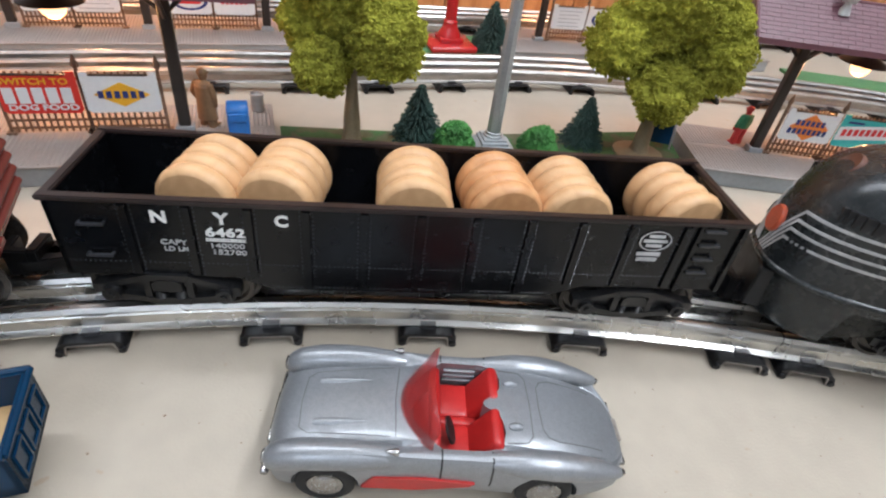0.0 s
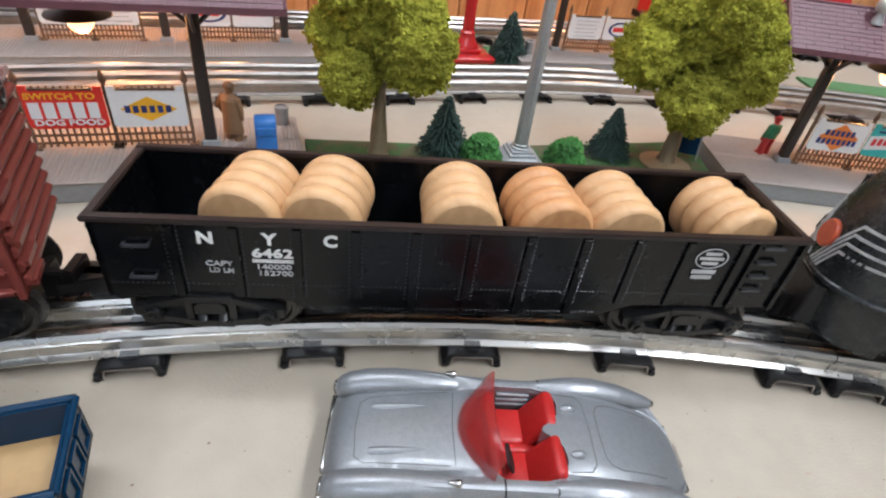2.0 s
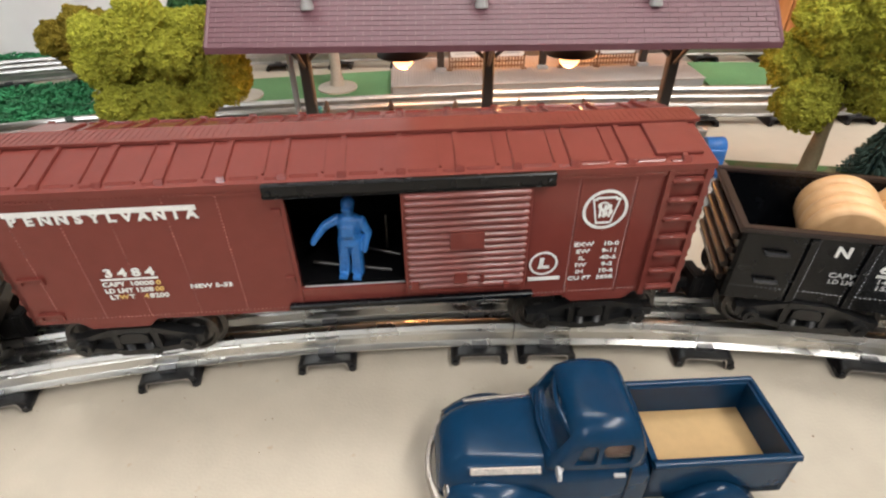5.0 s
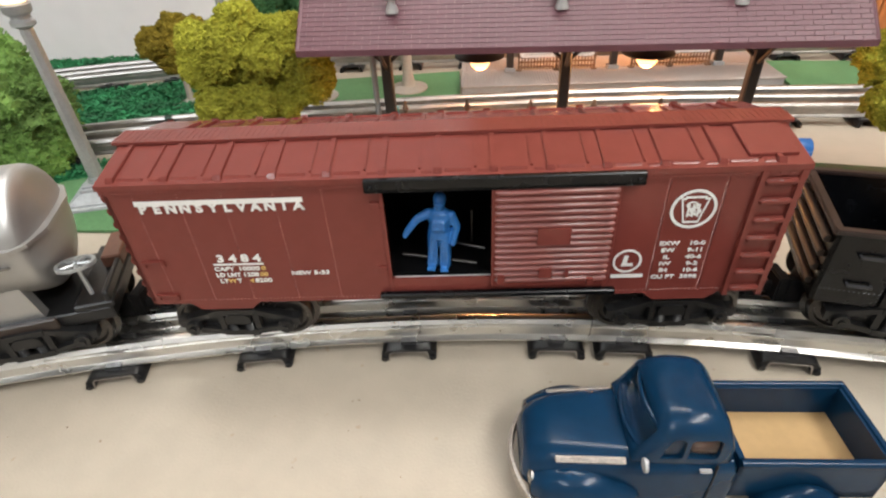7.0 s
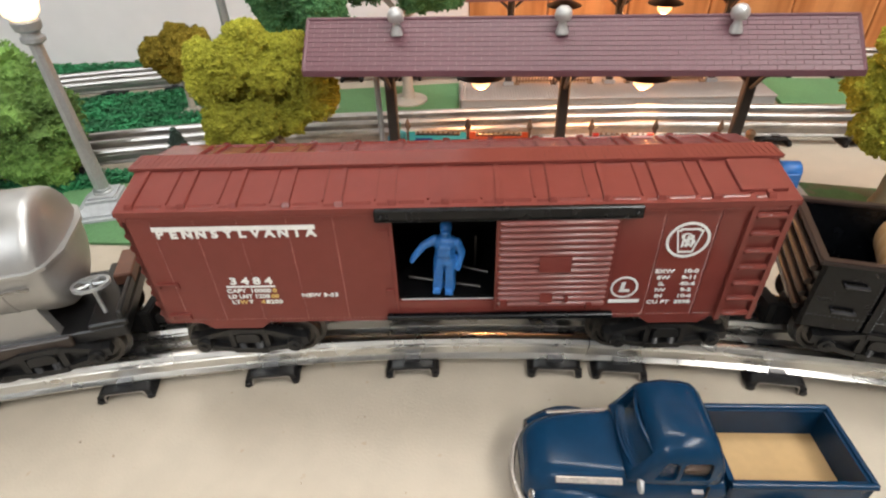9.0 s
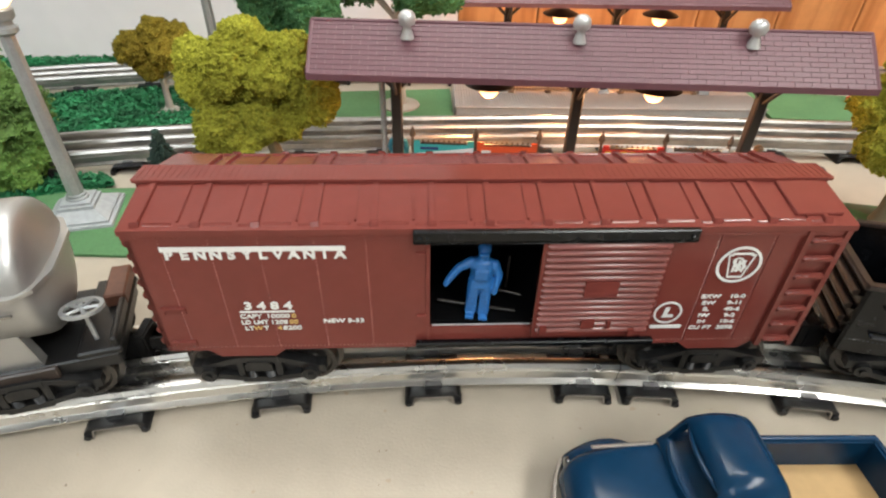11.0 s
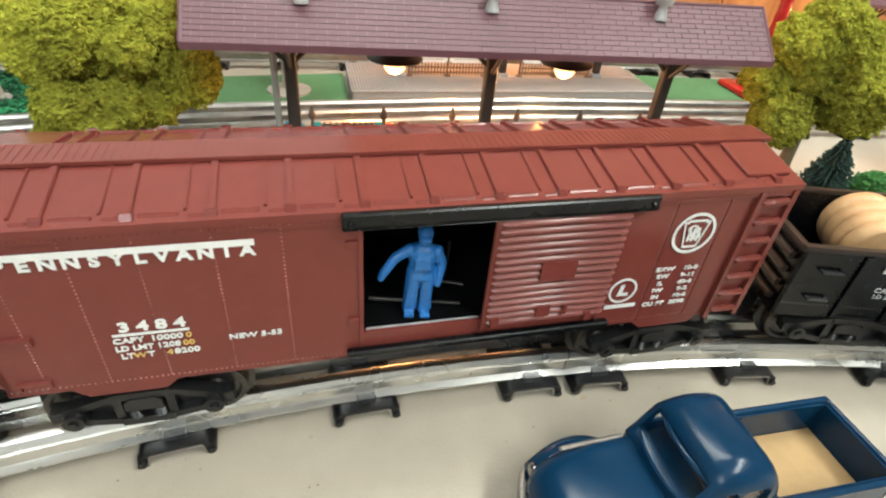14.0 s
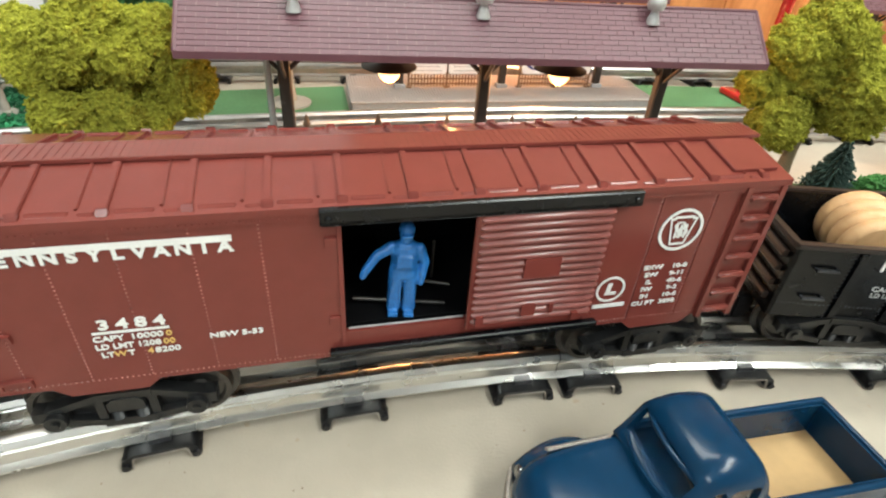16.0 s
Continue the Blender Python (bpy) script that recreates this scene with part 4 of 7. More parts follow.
for o in gondola.children:
    # the body sits a little nose-down on its trucks
    o.data.transform(Matrix(((1, 0, 0, 0), (0, 1, 0, 0), (SAG, 0, 1, -0.078 * SAG), (0, 0, 0, 1))))
bogie(gondola, -0.0795)
bogie(gondola, 0.0790)
coupler(gondola, GL, -1)
coupler(gondola, GR, 1)
GY = -GW - 0.0003


def gmark(text, x, z, size, wide, mat=None, bold=0.0001):
    return words("lettering", text, size, mat or M_WHITE, gondola, pose(x, GY, z + GD + (x - 0.078) * SAG), wide, "white painted lettering", bold=bold)


gmark("N", -0.0776, 0.0581, 0.0056, 1.1, bold=0.0002)
gmark("Y", -0.0598, 0.0582, 0.0056, 1.1, bold=0.0002)
gmark("C", -0.0424, 0.0581, 0.0056, 1.05, bold=0.0002)
gmark("6462", -0.0592, 0.0531, 0.0044, 1.35, bold=0.00012)
for z, w in ((0.0506, 0.0060), (0.0499, 0.0060)):
    part("stripe", block((-0.0592 - w, GY - 0.0002, z + GD - 0.137 * SAG), (-0.0592 + w, GY, z + GD + 0.0004 - 0.137 * SAG)), M_WHITE, gondola)
gmark("140000", -0.0592, 0.0481, 0.0026, 1.35, M_GREYINK, 0.00004)
gmark("152700", -0.0588, 0.0456, 0.0026, 1.35, M_GREYINK, 0.00004)
gmark("CAPY", -0.0748, 0.0490, 0.0026, 1.2, M_GREYINK, 0.00004)
gmark("LD LMT", -0.0735, 0.0464, 0.0024, 1.1, M_GREYINK, 0.00004)
em = part("emblem", ring_mesh(bmesh.new(), 0.0051, 0.0056, GY - 0.0002, GY, 0.0779, 0.0562 + GD, 1.0, 0.72), M_GREYINK, gondola, "worn white oval emblem")
bm = bmesh.new()
for z, w in ((0.0557, 0.0028), (0.0538, 0.0042), (0.0519, 0.0028)):
    box(bm, (0.0779 - w, GY - 0.0002, z - 0.0006), (0.0779 + w, GY, z + 0.0006))
part("worn_lettering", bm, M_GREYINK, em)
for z, w in ((0.0484, 0.0042), (0.0462, 0.0036)):
    part("worn_lettering", block((0.0772 - w, GY - 0.0002, z - 0.0008), (0.0772 + w, GY, z + 0.0008)), M_GREYINK, gondola)


# ---- platforms with canopies ----
def fence(parent, u0, u1, v, z):
    """Iron fence panel: spiked end posts, rails and pickets."""
    f = new("fence_panel")
    f.parent = parent
    f.matrix_local = pose(u0, v, z)
    w = u1 - u0
    for x in (0, w):
        bm = bmesh.new()
        box(bm, (x - 0.0007, -0.0007, 0), (x + 0.0007, 0.0007, 0.033))
        lathe(bm, [(0.0006, 0.0325), (0.0019, 0.0345), (0.0004, 0.0395)], 6, Matrix.Translation((x, 0, 0)) @ Matrix.Diagonal((1, 0.5, 1, 1)))
        box(bm, (x - 0.0022, -0.0022, 0), (x + 0.0022, 0.0022, 0.0012))
        part("fence_post", bm, M_FENCE, f)
    for zz in (0.0025, 0.0065, 0.0275):
        part("fence_rail", block((0, -0.0005, zz), (w, 0.0005, zz + 0.0011)), M_FENCE, f)
    n = 11
    for k in range(n):
        x = (k + 1) * w / (n + 1)
        bm = bmesh.new()
        box(bm, (x - 0.00045, -0.0004, 0.001), (x + 0.00045, 0.0004, 0.0315))
        part("picket", bm, M_FENCE, f)
    return f


def sign_board(parent, u0, u1, v, z0, z1, kind):
    """A printed card on the fence; the brand marks stand as plain shapes."""
    mats = {"white": M_SIGNWHITE, "red": M_SIGNRED, "teal": M_SIGNTEAL, "orange": M_SIGNORANGE}
    kinds = {"diamond": ("white", "white sign with a yellow diamond"), "dog": ("red", "red dog food sign"), "arrow": ("white", "white sign with an orange diamond"),
             "candy": ("teal", "teal sign with red and white bars"), "soup": ("orange", "orange-red sign with white script bars"),
             "oval": ("white", "white sign with a blue and red oval"), "plain": ("white", "white sign with a red word bar"), "sketch": ("white", "white sign with faint grey lines")}
    col, label = kinds[kind]
    w, h = u1 - u0, z1 - z0
    s = new("sign")
    s.parent = parent
    s["label"] = label
    s.matrix_local = pose((u0 + u1) / 2, v - 0.0014, (z0 + z1) / 2)
    bm = bmesh.new()
    x, z, c = w / 2, h / 2, 0.0016
    prism(bm, [(-x, z + 0.002), (-x, -z + c), (-x + c, -z), (x - c, -z), (x, -z + c), (x, z + 0.002), (x - 0.0035, z + 0.002), (x - 0.0035, z), (-x + 0.0035, z), (-x + 0.0035, z + 0.002)], -0.0004, 0.0004)
    part("card", bm, mats[col], s)
    part("card_edge", block((-x + 0.004, -0.0006, z), (x - 0.004, 0.0006, z + 0.0007)), M_POST, s)

    def shape(pts, mat, y=-0.0006):
        b = bmesh.new()
        prism(b, pts, y, -0.0004)
        part("print", b, mat, s)

    def strip(x0, x1, z0_, z1_, mat, y=-0.0008):
        part("print", block((x0, y, z0_), (x1, -0.0004, z1_)), mat, s)

    def lettering(text, xx, zz, size, mat, wide=1.2, bold=0.0001):
        words("lettering", text, size, mat, s, pose(xx, -0.0007, zz), wide, bold=bold)

    if kind == "diamond":
        shape([(-0.0125, 0), (0, -0.0062), (0.0125, 0), (0, 0.0062)], M_YELLOW)
        for k in range(6):
            strip(-0.0106 + k * 0.0036, -0.0082 + k * 0.0036, -0.0018, 0.0018, M_NAVY)
    elif kind == "dog":
        lettering("SWITCH TO", -0.001, z - 0.0028, 0.0042, M_YELLOW, 1.25)
        for k in range(5):
            strip(-0.0148 + k * 0.0060, -0.0103 + k * 0.0060, -0.0042, 0.0036, M_SIGNWHITE)
        lettering("DOG FOOD", 0.0005, -z + 0.0030, 0.0040, M_SIGNWHITE, 1.35)
    elif kind == "arrow":
        shape([(-0.0125, 0), (0, -0.0088), (0.0125, 0), (0, 0.0088)], M_ORANGE)
        for zz, n, a in ((0.0028, 6, -0.0095), (-0.0028, 8, -0.0125)):
            for k in range(n):
                strip(a + k * 0.0032, a + 0.0021 + k * 0.0032, zz - 0.0018, zz + 0.0018, M_NAVY)
    elif kind == "candy":
        shape([(-0.0165, -0.0055), (0.0165, -0.0015), (0.0165, 0.0075), (-0.0165, 0.0035)], M_SIGNWHITE)
        for k in range(8):
            xx = -0.0140 + k * 0.0037
            strip(xx, xx + 0.0025, -0.0022 + k * 0.0004, 0.0022 + k * 0.0004, M_REDINK)
        strip(-0.013, -0.003, 0.0062, 0.0076, M_NAVY)
        strip(0.002, 0.014, -0.0085, -0.0065, M_NAVY)
    elif kind == "soup":
        for k in range(7):
            strip(-0.006 + k * 0.0028, -0.0041 + k * 0.0028, 0.0010, 0.0050, M_SIGNWHITE)
        strip(-0.014, -0.009, 0.001, 0.0065, M_SIGNWHITE)
        strip(-0.012, 0.012, -0.0065, -0.0040, M_YELLOW)
    elif kind == "oval":
        b = ring_mesh(bmesh.new(), 0.0098, 0.0125, -0.0007, -0.0004, 0, 0, 1.0, 0.52)
        part("print", b, M_NAVY, s)
        strip(-0.0075, 0.0075, -0.0019, 0.0019, M_REDINK)
    elif kind == "plain":
        for k in range(6):
            strip(-0.0095 + k * 0.0033, -0.0073 + k * 0.0033, -0.0016, 0.0016, M_REDINK)
    else:
        for k in range(5):
            strip(-0.011, 0.011 - 0.002 * (k % 2), -0.007 + k * 0.0032, -0.0064 + k * 0.0032, M_GREYINK)
    return s


def shade_lamp(parent, u, v, z):
    l = new("hanging_lamp")
    l.parent = parent
    l.matrix_local = pose(u, v, z) @ Matrix.Scale(0.87, 4)
    l["label"] = "black shaded lamp with a lit bulb"
    bm = bmesh.new()
    lathe(bm, [(0.0018, 0.0100), (0.0026, 0.0075), (0.0090, 0.0055), (0.0160, 0.0025), (0.0163, 0.0018), (0.0152, 0.0020), (0.0084, 0.0048), (0.0024, 0.0062)], 24)
    part("shade", bm, M_SHADE, l, smooth=40)
    bm = bmesh.new()
    bmesh.ops.create_uvsphere(bm, u_segments=16, v_segments=10, radius=0.0066, matrix=Matrix.Translation((0, 0, -0.0012)) @ Matrix.Diagonal((1, 1, 0.95, 1)))
    part("bulb", bm, M_BULB, l, smooth=80)
    bm = bmesh.new()
    rod(bm, (0, 0, 0.008), (0, 0.0, 0.0165), 0.0009)
    part("stem", bm, M_SHADE, l)
    pl = bpy.data.lights.new("bulb_light", "POINT")
    pl.energy, pl.color, pl.shadow_soft_size = 0.20, (1.0, 0.40, 0.13), 0.004
    p = new("bulb_light", pl)
    p.parent = l
    p.matrix_local = pose(0, 0, -0.0105)
    return l


PLATZ, RIDGE, EAVE = 0.0110, 0.1045, 0.0845


def platform(m, length, signs, label, lamps=True, roof=True, roof_half=0.136):
    """Front edge along local x, depth along y."""
    p = thing("station_platform", m, label, "platform", "station platforms")
    h = length / 2
    base = part("platform_edge", block((-h, 0, 0), (h, 0.066, PLATZ - 0.0008), 0.0005, 1), M_PLATSIDE, p)
    bm = bmesh.new()
    box(bm, (-h - 0.0008, -0.0008, PLATZ - 0.0012), (h + 0.0008, 0.0668, PLATZ))
    bmesh.ops.bevel(bm, geom=bm.edges[:], offset=0.0004, segments=1, affect="EDGES")
    part("deck", bm, M_PLAT, p)
    # fine raised treads on the deck
    bm = bmesh.new()
    n = int(length / 0.0022)
    for k in range(n):
        x = -h + 0.0015 + k * (length - 0.003) / (n - 1)
        for lo, hi in ((0.001, 0.0315), (0.0362, 0.065)):
            a = [bm.verts.new(c) for c in ((x - 0.0006, lo, PLATZ), (x + 0.0006, lo, PLATZ), (x + 0.0006, hi, PLATZ), (x - 0.0006, hi, PLATZ))]
            b = [bm.verts.new(c) for c in ((x - 0.0002, lo, PLATZ + 0.0004), (x + 0.0002, lo, PLATZ + 0.0004), (x + 0.0002, hi, PLATZ + 0.0004), (x - 0.0002, hi, PLATZ + 0.0004))]
            bm.faces.new(b)
            for j in range(4):
                bm.faces.new((a[j], a[(j + 1) % 4], b[(j + 1) % 4], b[j]))
    part("treads", bm, M_PLAT, p)
    V = 0.0338
    sc = (h - 0.003) / 0.147
    posts = (-0.1025 * sc, 0.0, 0.1025 * sc)
    for u in posts:
        q = new("canopy_post")
        q.parent = p
        q.matrix_local = pose(u, V, PLATZ)
        part("foot", block((-0.0045, -0.0036, 0), (0.0045, 0.0036, 0.0035), 0.0004, 1), M_PLATSIDE, q)
        bm = bmesh.new()
        box(bm, (-0.0029, -0.0026, 0.003), (0.0029, 0.0026, RIDGE - PLATZ - 0.006))
        bmesh.ops.bevel(bm, geom=bm.edges[:], offset=0.0007, segments=1, affect="EDGES")
        part("shaft", bm, M_POST, q)
        for s in (-1, 1):
            bm = bmesh.new()
            rod(bm, (s * 0.002, 0, 0.061), (s * 0.016, 0, 0.0735), 0.0011, seg=6)
            rod(bm, (0, s * 0.002, 0.058), (0, s * 0.017, 0.0715), 0.0011, seg=6)
            part("bracket", bm, M_POST, q)
    spans = [(0.0185, 0.0560), (0.0562, 0.0937)]
    spans = [(-b, -a) for a, b in spans[::-1]] + spans
    for (a, b), kind in zip(spans, signs):
        if kind is None:
            continue
        fence(p, a * sc, b * sc, V, PLATZ)
        sign_board(p, a * sc + 0.0008, b * sc - 0.0008, V - 0.0006, PLATZ + 0.0115, PLATZ + 0.0302, kind)
    if lamps:
        for u in (-0.049 * sc, 0.049 * sc):
            shade_lamp(p, u, 0.051, 0.0680)
    if roof:
        r = new("canopy_roof")
        r.parent = p
        r.matrix_local = pose(0, V, 0)
        rh, half = roof_half, 0.0213
        t = 0.0016
        bm = bmesh.new()
        loft(bm, [[(x, -half, EAVE - t), (x, -half, EAVE), (x, 0, RIDGE), (x, half, EAVE), (x, half, EAVE - t), (x, 0, RIDGE - t)] for x in (-rh, rh)])
        part("roof_deck", bm, M_JOINT, r)
        # overlapping shingle courses in staggered pieces on the near slope and the far one
        ang = math.atan2(RIDGE - EAVE, half)
        L = math.hypot(half, RIDGE - EAVE)
        for s in (-1, 1):
            bm = bmesh.new()
            rows = 11
            mm = Matrix.Translation((0, 0, RIDGE)) @ Matrix.Rotation(-s * ang if s > 0 else ang, 4, "X")
            for k in range(rows):
                y0, y1 = L * k / rows, L * (k + 1) / rows
                w = 0.0083
                x = -rh + (w / 2 if k % 2 else w)
                x0 = -rh + 0.0006
                while x0 < rh - 0.0008:
                    x1 = min(x, rh - 0.0006)
                    if x1 - x0 > 0.0012:
                        a, b = x0 + 0.00020, x1 - 0.00020
                        ya, yb = (y0, y1 - 0.00018) if s > 0 else (-y0, -y1 + 0.00018)
                        pts = [(a, ya, 0.00005), (b, ya, 0.00005), (b, yb, 0.00005), (a, yb, 0.00005)]
                        top = [(a, ya, 0.00025), (b, ya, 0.00025), (b, yb, 0.00042), (a, yb, 0.00042)]
                        A = [bm.verts.new(mm @ Vector(c)) for c in pts]
                        B = [bm.verts.new(mm @ Vector(c)) for c in top]
                        bm.faces.new(B)
                        for j in range(4):
                            bm.faces.new((A[j], A[(j + 1) % 4], B[(j + 1) % 4], B[j]))
                    x0, x = x1, x + w
            o = part("shingles", bm, M_ROOF, r)
            tagged(o, kind="stuff")
        bm = bmesh.new()
        rod(bm, (-rh, 0, RIDGE + 0.0002), (rh, 0, RIDGE + 0.0002), 0.0009, seg=8)
        for y in (-half, half):
            box(bm, (-rh - 0.0006, y - 0.0006, EAVE - 0.0026), (rh + 0.0006, y + 0.0006, EAVE + 0.0003))
        for x in (-rh, rh):
            for s in (-1, 1):
                rod(bm, (x, 0, RIDGE), (x, s * half, EAVE), 0.0010, seg=6)
        part("roof_trim", bm, M_ROOF, r)
        for u in (-0.095 * sc, -0.005, 0.084 * sc):
            f = new("roof_vent")
            f.parent = p
            f.matrix_local = pose(u, V - 0.0060, RIDGE - 0.0062)
            bm = bmesh.new()
            lathe(bm, [(0.0034, 0), (0.0032, 0.0012), (0.0019, 0.0050), (0.0018, 0.0060), (0.0036, 0.0064), (0.0044, 0.0086), (0.0040, 0.0110), (0.0022, 0.0128), (0.0004, 0.0132)], 16)
            part("cowl", bm, M_VENT, f, "silver mushroom roof vent", smooth=50)
    return p


station = platform(pose(-0.1975, 0.2589, 0, 0, 0, 18.0), 0.280, ("candy", "soup", "dog", "diamond"), "grey station platform with maroon canopy and advertising fence")
pole = bmesh.new()
rod(pole, (0, 0, PLATZ), (0, 0, 0.086), 0.0016, seg=10)
pole = part("drain_pole", pole, M_LAMPSILVER, station, "slim grey pole beside the canopy post", smooth=40)
pole.matrix_local = pose(-0.1030, 0.0338, 0)
platform(pose(0.3187, 0.3437, 0, 0, 0, -1.5), 0.280, ("arrow", "candy", "soup", "diamond"), "grey station platform with maroon canopy beside the lawn")
platform(pose(-0.193, 0.442, 0, 0, 0, 20.9), 0.250, ("sketch", "sketch", "oval", "plain"), "far grey station platform with canopy and white signs", roof_half=0.121)
platform(pose(0.2041, 0.5631, 0, 0, 0, 15.0), 0.280, ("sketch", "oval", "plain", "sketch"), "rear grey station platform by the oak wall")


# ---- street lamps ----
def street_lamp(x, y, turn, size=0.032, label="silver street lamp on a square grey base"):
    l = thing("street_lamp", pose(x, y, 0, 0, 0, turn), label, "lamp", "street lamps")
    part("base_plate", block((-size / 2, -size / 2, 0.0004), (size / 2, size / 2, 0.0040), 0.0008, 2), M_GREYBASE, l)

    def square(h, z):
        return [(-h, -h, z), (h, -h, z), (h, h, z), (-h, h, z)]

    bm = loft(bmesh.new(), [square(h * size, z) for h, z in ((0.44, 0.0040), (0.44, 0.0052), (0.25, 0.0095), (0.25, 0.0112), (0.21, 0.0115), (0.21, 0.0128), (0.17, 0.0130))])
    part("pedestal", bm, M_GREYBASE, l)
    bm = bmesh.new()
    lathe(bm, [(0.0058, 0.0128), (0.0058, 0.0140), (0.0049, 0.0145), (0.0049, 0.0158), (0.0044, 0.0162)], 16)
    part("collar", bm, M_LAMPSILVER, l, smooth=40)
    bm = bmesh.new()
    lathe(bm, [(0.0044, 0.0155), (0.0034, 0.098), (0.0033, 0.101)], 8)
    part("pole", bm, M_LAMPSILVER, l, smooth=20)
    bm = bmesh.new()
    lathe(bm, [(0.0034, 0.100), (0.0058, 0.1015), (0.0058, 0.1035), (0.0045, 0.1045), (0.0045, 0.1060), (0.0064, 0.1075), (0.0070, 0.1110), (0.0062, 0.1120)], 20)
    part("cap", bm, M_LAMPSILVER, l, smooth=40)
    bm = bmesh.new()
    lathe(bm, [(0.0050, 0.1118), (0.0082, 0.1150), (0.0094, 0.1200), (0.0085, 0.1250), (0.0050, 0.1285), (0.0010, 0.1295)], 20)
    part("globe", bm, M_GLOBE, l, "glowing warm white globe", smooth=60)
    pl = bpy.data.lights.new("globe_light", "POINT")
    pl.energy, pl.color, pl.shadow_soft_size = 0.02, (1.0, 0.72, 0.45), 0.009
    o = new("globe_light", pl)
    o.parent = l
    o.matrix_local = pose(0, 0, 0.142)
    return l


M_GLOBE = glow("lit_globe", (1.0, 0.66, 0.36), 2.6)
street_lamp(0.0505, 0.3535, 12)
street_lamp(-0.460, 0.1830, 35, 0.036)
street_lamp(-0.479, 0.337, 20, 0.030, "silver street lamp standing behind the foam trees")


# ---- plants ----
def clumps(bm_pts, centres, count, size, rng, squash=1.0, core=0.93, full=1.0):
    """Foam foliage: knobbly overlapping balls closely set with small uneven crumbs."""
    verts, faces = [], []
    centres = [(c, r * full) for c, r in centres]

    def relief(c, v, r):
        q = Vector(c) * 60
        k = 0.02 / r
        return 0.97 + 0.24 * noise.noise(q + v * 1.9 / k) + 0.20 * noise.noise(q * 2 + v * 4.6 / k) + 0.12 * noise.noise(q * 3 + v * 10 / k)

    def crumb(p, s):
        i = len(verts)
        q = Euler((rng.uniform(0, 6.3), rng.uniform(0, 6.3), rng.uniform(0, 6.3))).to_matrix()
        for v in ((1, 0, 0), (-1, 0, 0), (0, 1, 0), (0, -1, 0), (0, 0, 1), (0, 0, -1)):
            verts.append(p + q @ Vector(v) * s * rng.uniform(0.55, 1.35))
        for a in (0, 1):
            for b in (2, 3):
                for c in (4, 5):
                    f = (i + a, i + b, i + c)
                    faces.append(f if (a + b + c) % 2 else f[::-1])

    area = [r * r for _, r in centres]
    tot = sum(area)
    for (c, r), a in zip(centres, area):
        for _ in range(int(count * a / tot)):
            for _ in range(30):
                v = Vector((rng.gauss(0, 1), rng.gauss(0, 1), rng.gauss(0, 1))).normalized()
                p = Vector(c) + Vector((v.x, v.y, v.z * squash)) * r * relief(c, v, r) * rng.uniform(0.93, 1.0)
                if not any((p - Vector(c2)).length < r2 * 0.80 for c2, r2 in centres if c2 != c):
                    crumb(p, size * rng.uniform(0.6, 1.4))
                    break
    # knobbly inner balls close the crown
    for c, r in centres:
        b = bmesh.new()
        bmesh.ops.create_icosphere(b, subdivisions=4, radius=1)
        base = len(verts)
        b.verts.index_update()
        for v in b.verts:
            d = v.co.normalized()
            verts.append(Vector(c) + Vector((d.x, d.y, d.z * squash)) * r * core * relief(c, d, r))
        for f in b.faces:
            faces.append(tuple(base + v.index for v in f.verts))
        b.free()
    me = bpy.data.meshes.new("crown")
    me.from_pydata([tuple(v) for v in verts], [], faces)
    return me


def tree(x, y, z, trunk_h, balls, count, size, mat, label, trunk_r=0.0055, lean=(0, 0), seed=1, disc=False, foot=False, core=0.93, full=1.15):
    rng = random.Random(seed)
    t = thing("tree", pose(x, y, z), label, "tree", "model trees")
    bm = bmesh.new()
    sections = []
    for k in range(7):
        f = k / 6
        r = trunk_r * (1.25 - 0.55 * f + (0.45 if k == 0 else 0))
        sections.append([(lean[0] * f + r * math.cos(a * 0.7854) * (1 + 0.1 * math.sin(3 * a + k)), lean[1] * f + r * math.sin(a * 0.7854), trunk_h * f) for a in range(8)])
    loft(bm, sections)
    top = Vector((lean[0], lean[1], trunk_h))
    for c, r in balls[:6]:
        rod(bm, top - Vector((0, 0, trunk_h * 0.12)), Vector(c), trunk_r * 0.55, trunk_r * 0.2, 6)
    if disc or foot:
        lathe(bm, [(0.016, 0), (0.016, 0.0012), (0.008, 0.0022), (0.004, 0.004)], 20)
    part("trunk", bm, M_TRUNKPALE if disc else M_TRUNK, t, "pale moulded plastic trunk" if disc else "brown moulded plastic trunk", smooth=50)
    me = clumps(None, balls, count, size, rng, core=core, full=full)
    me.materials.append(mat)
    o = new("crown", me)
    o.parent = t
    return t


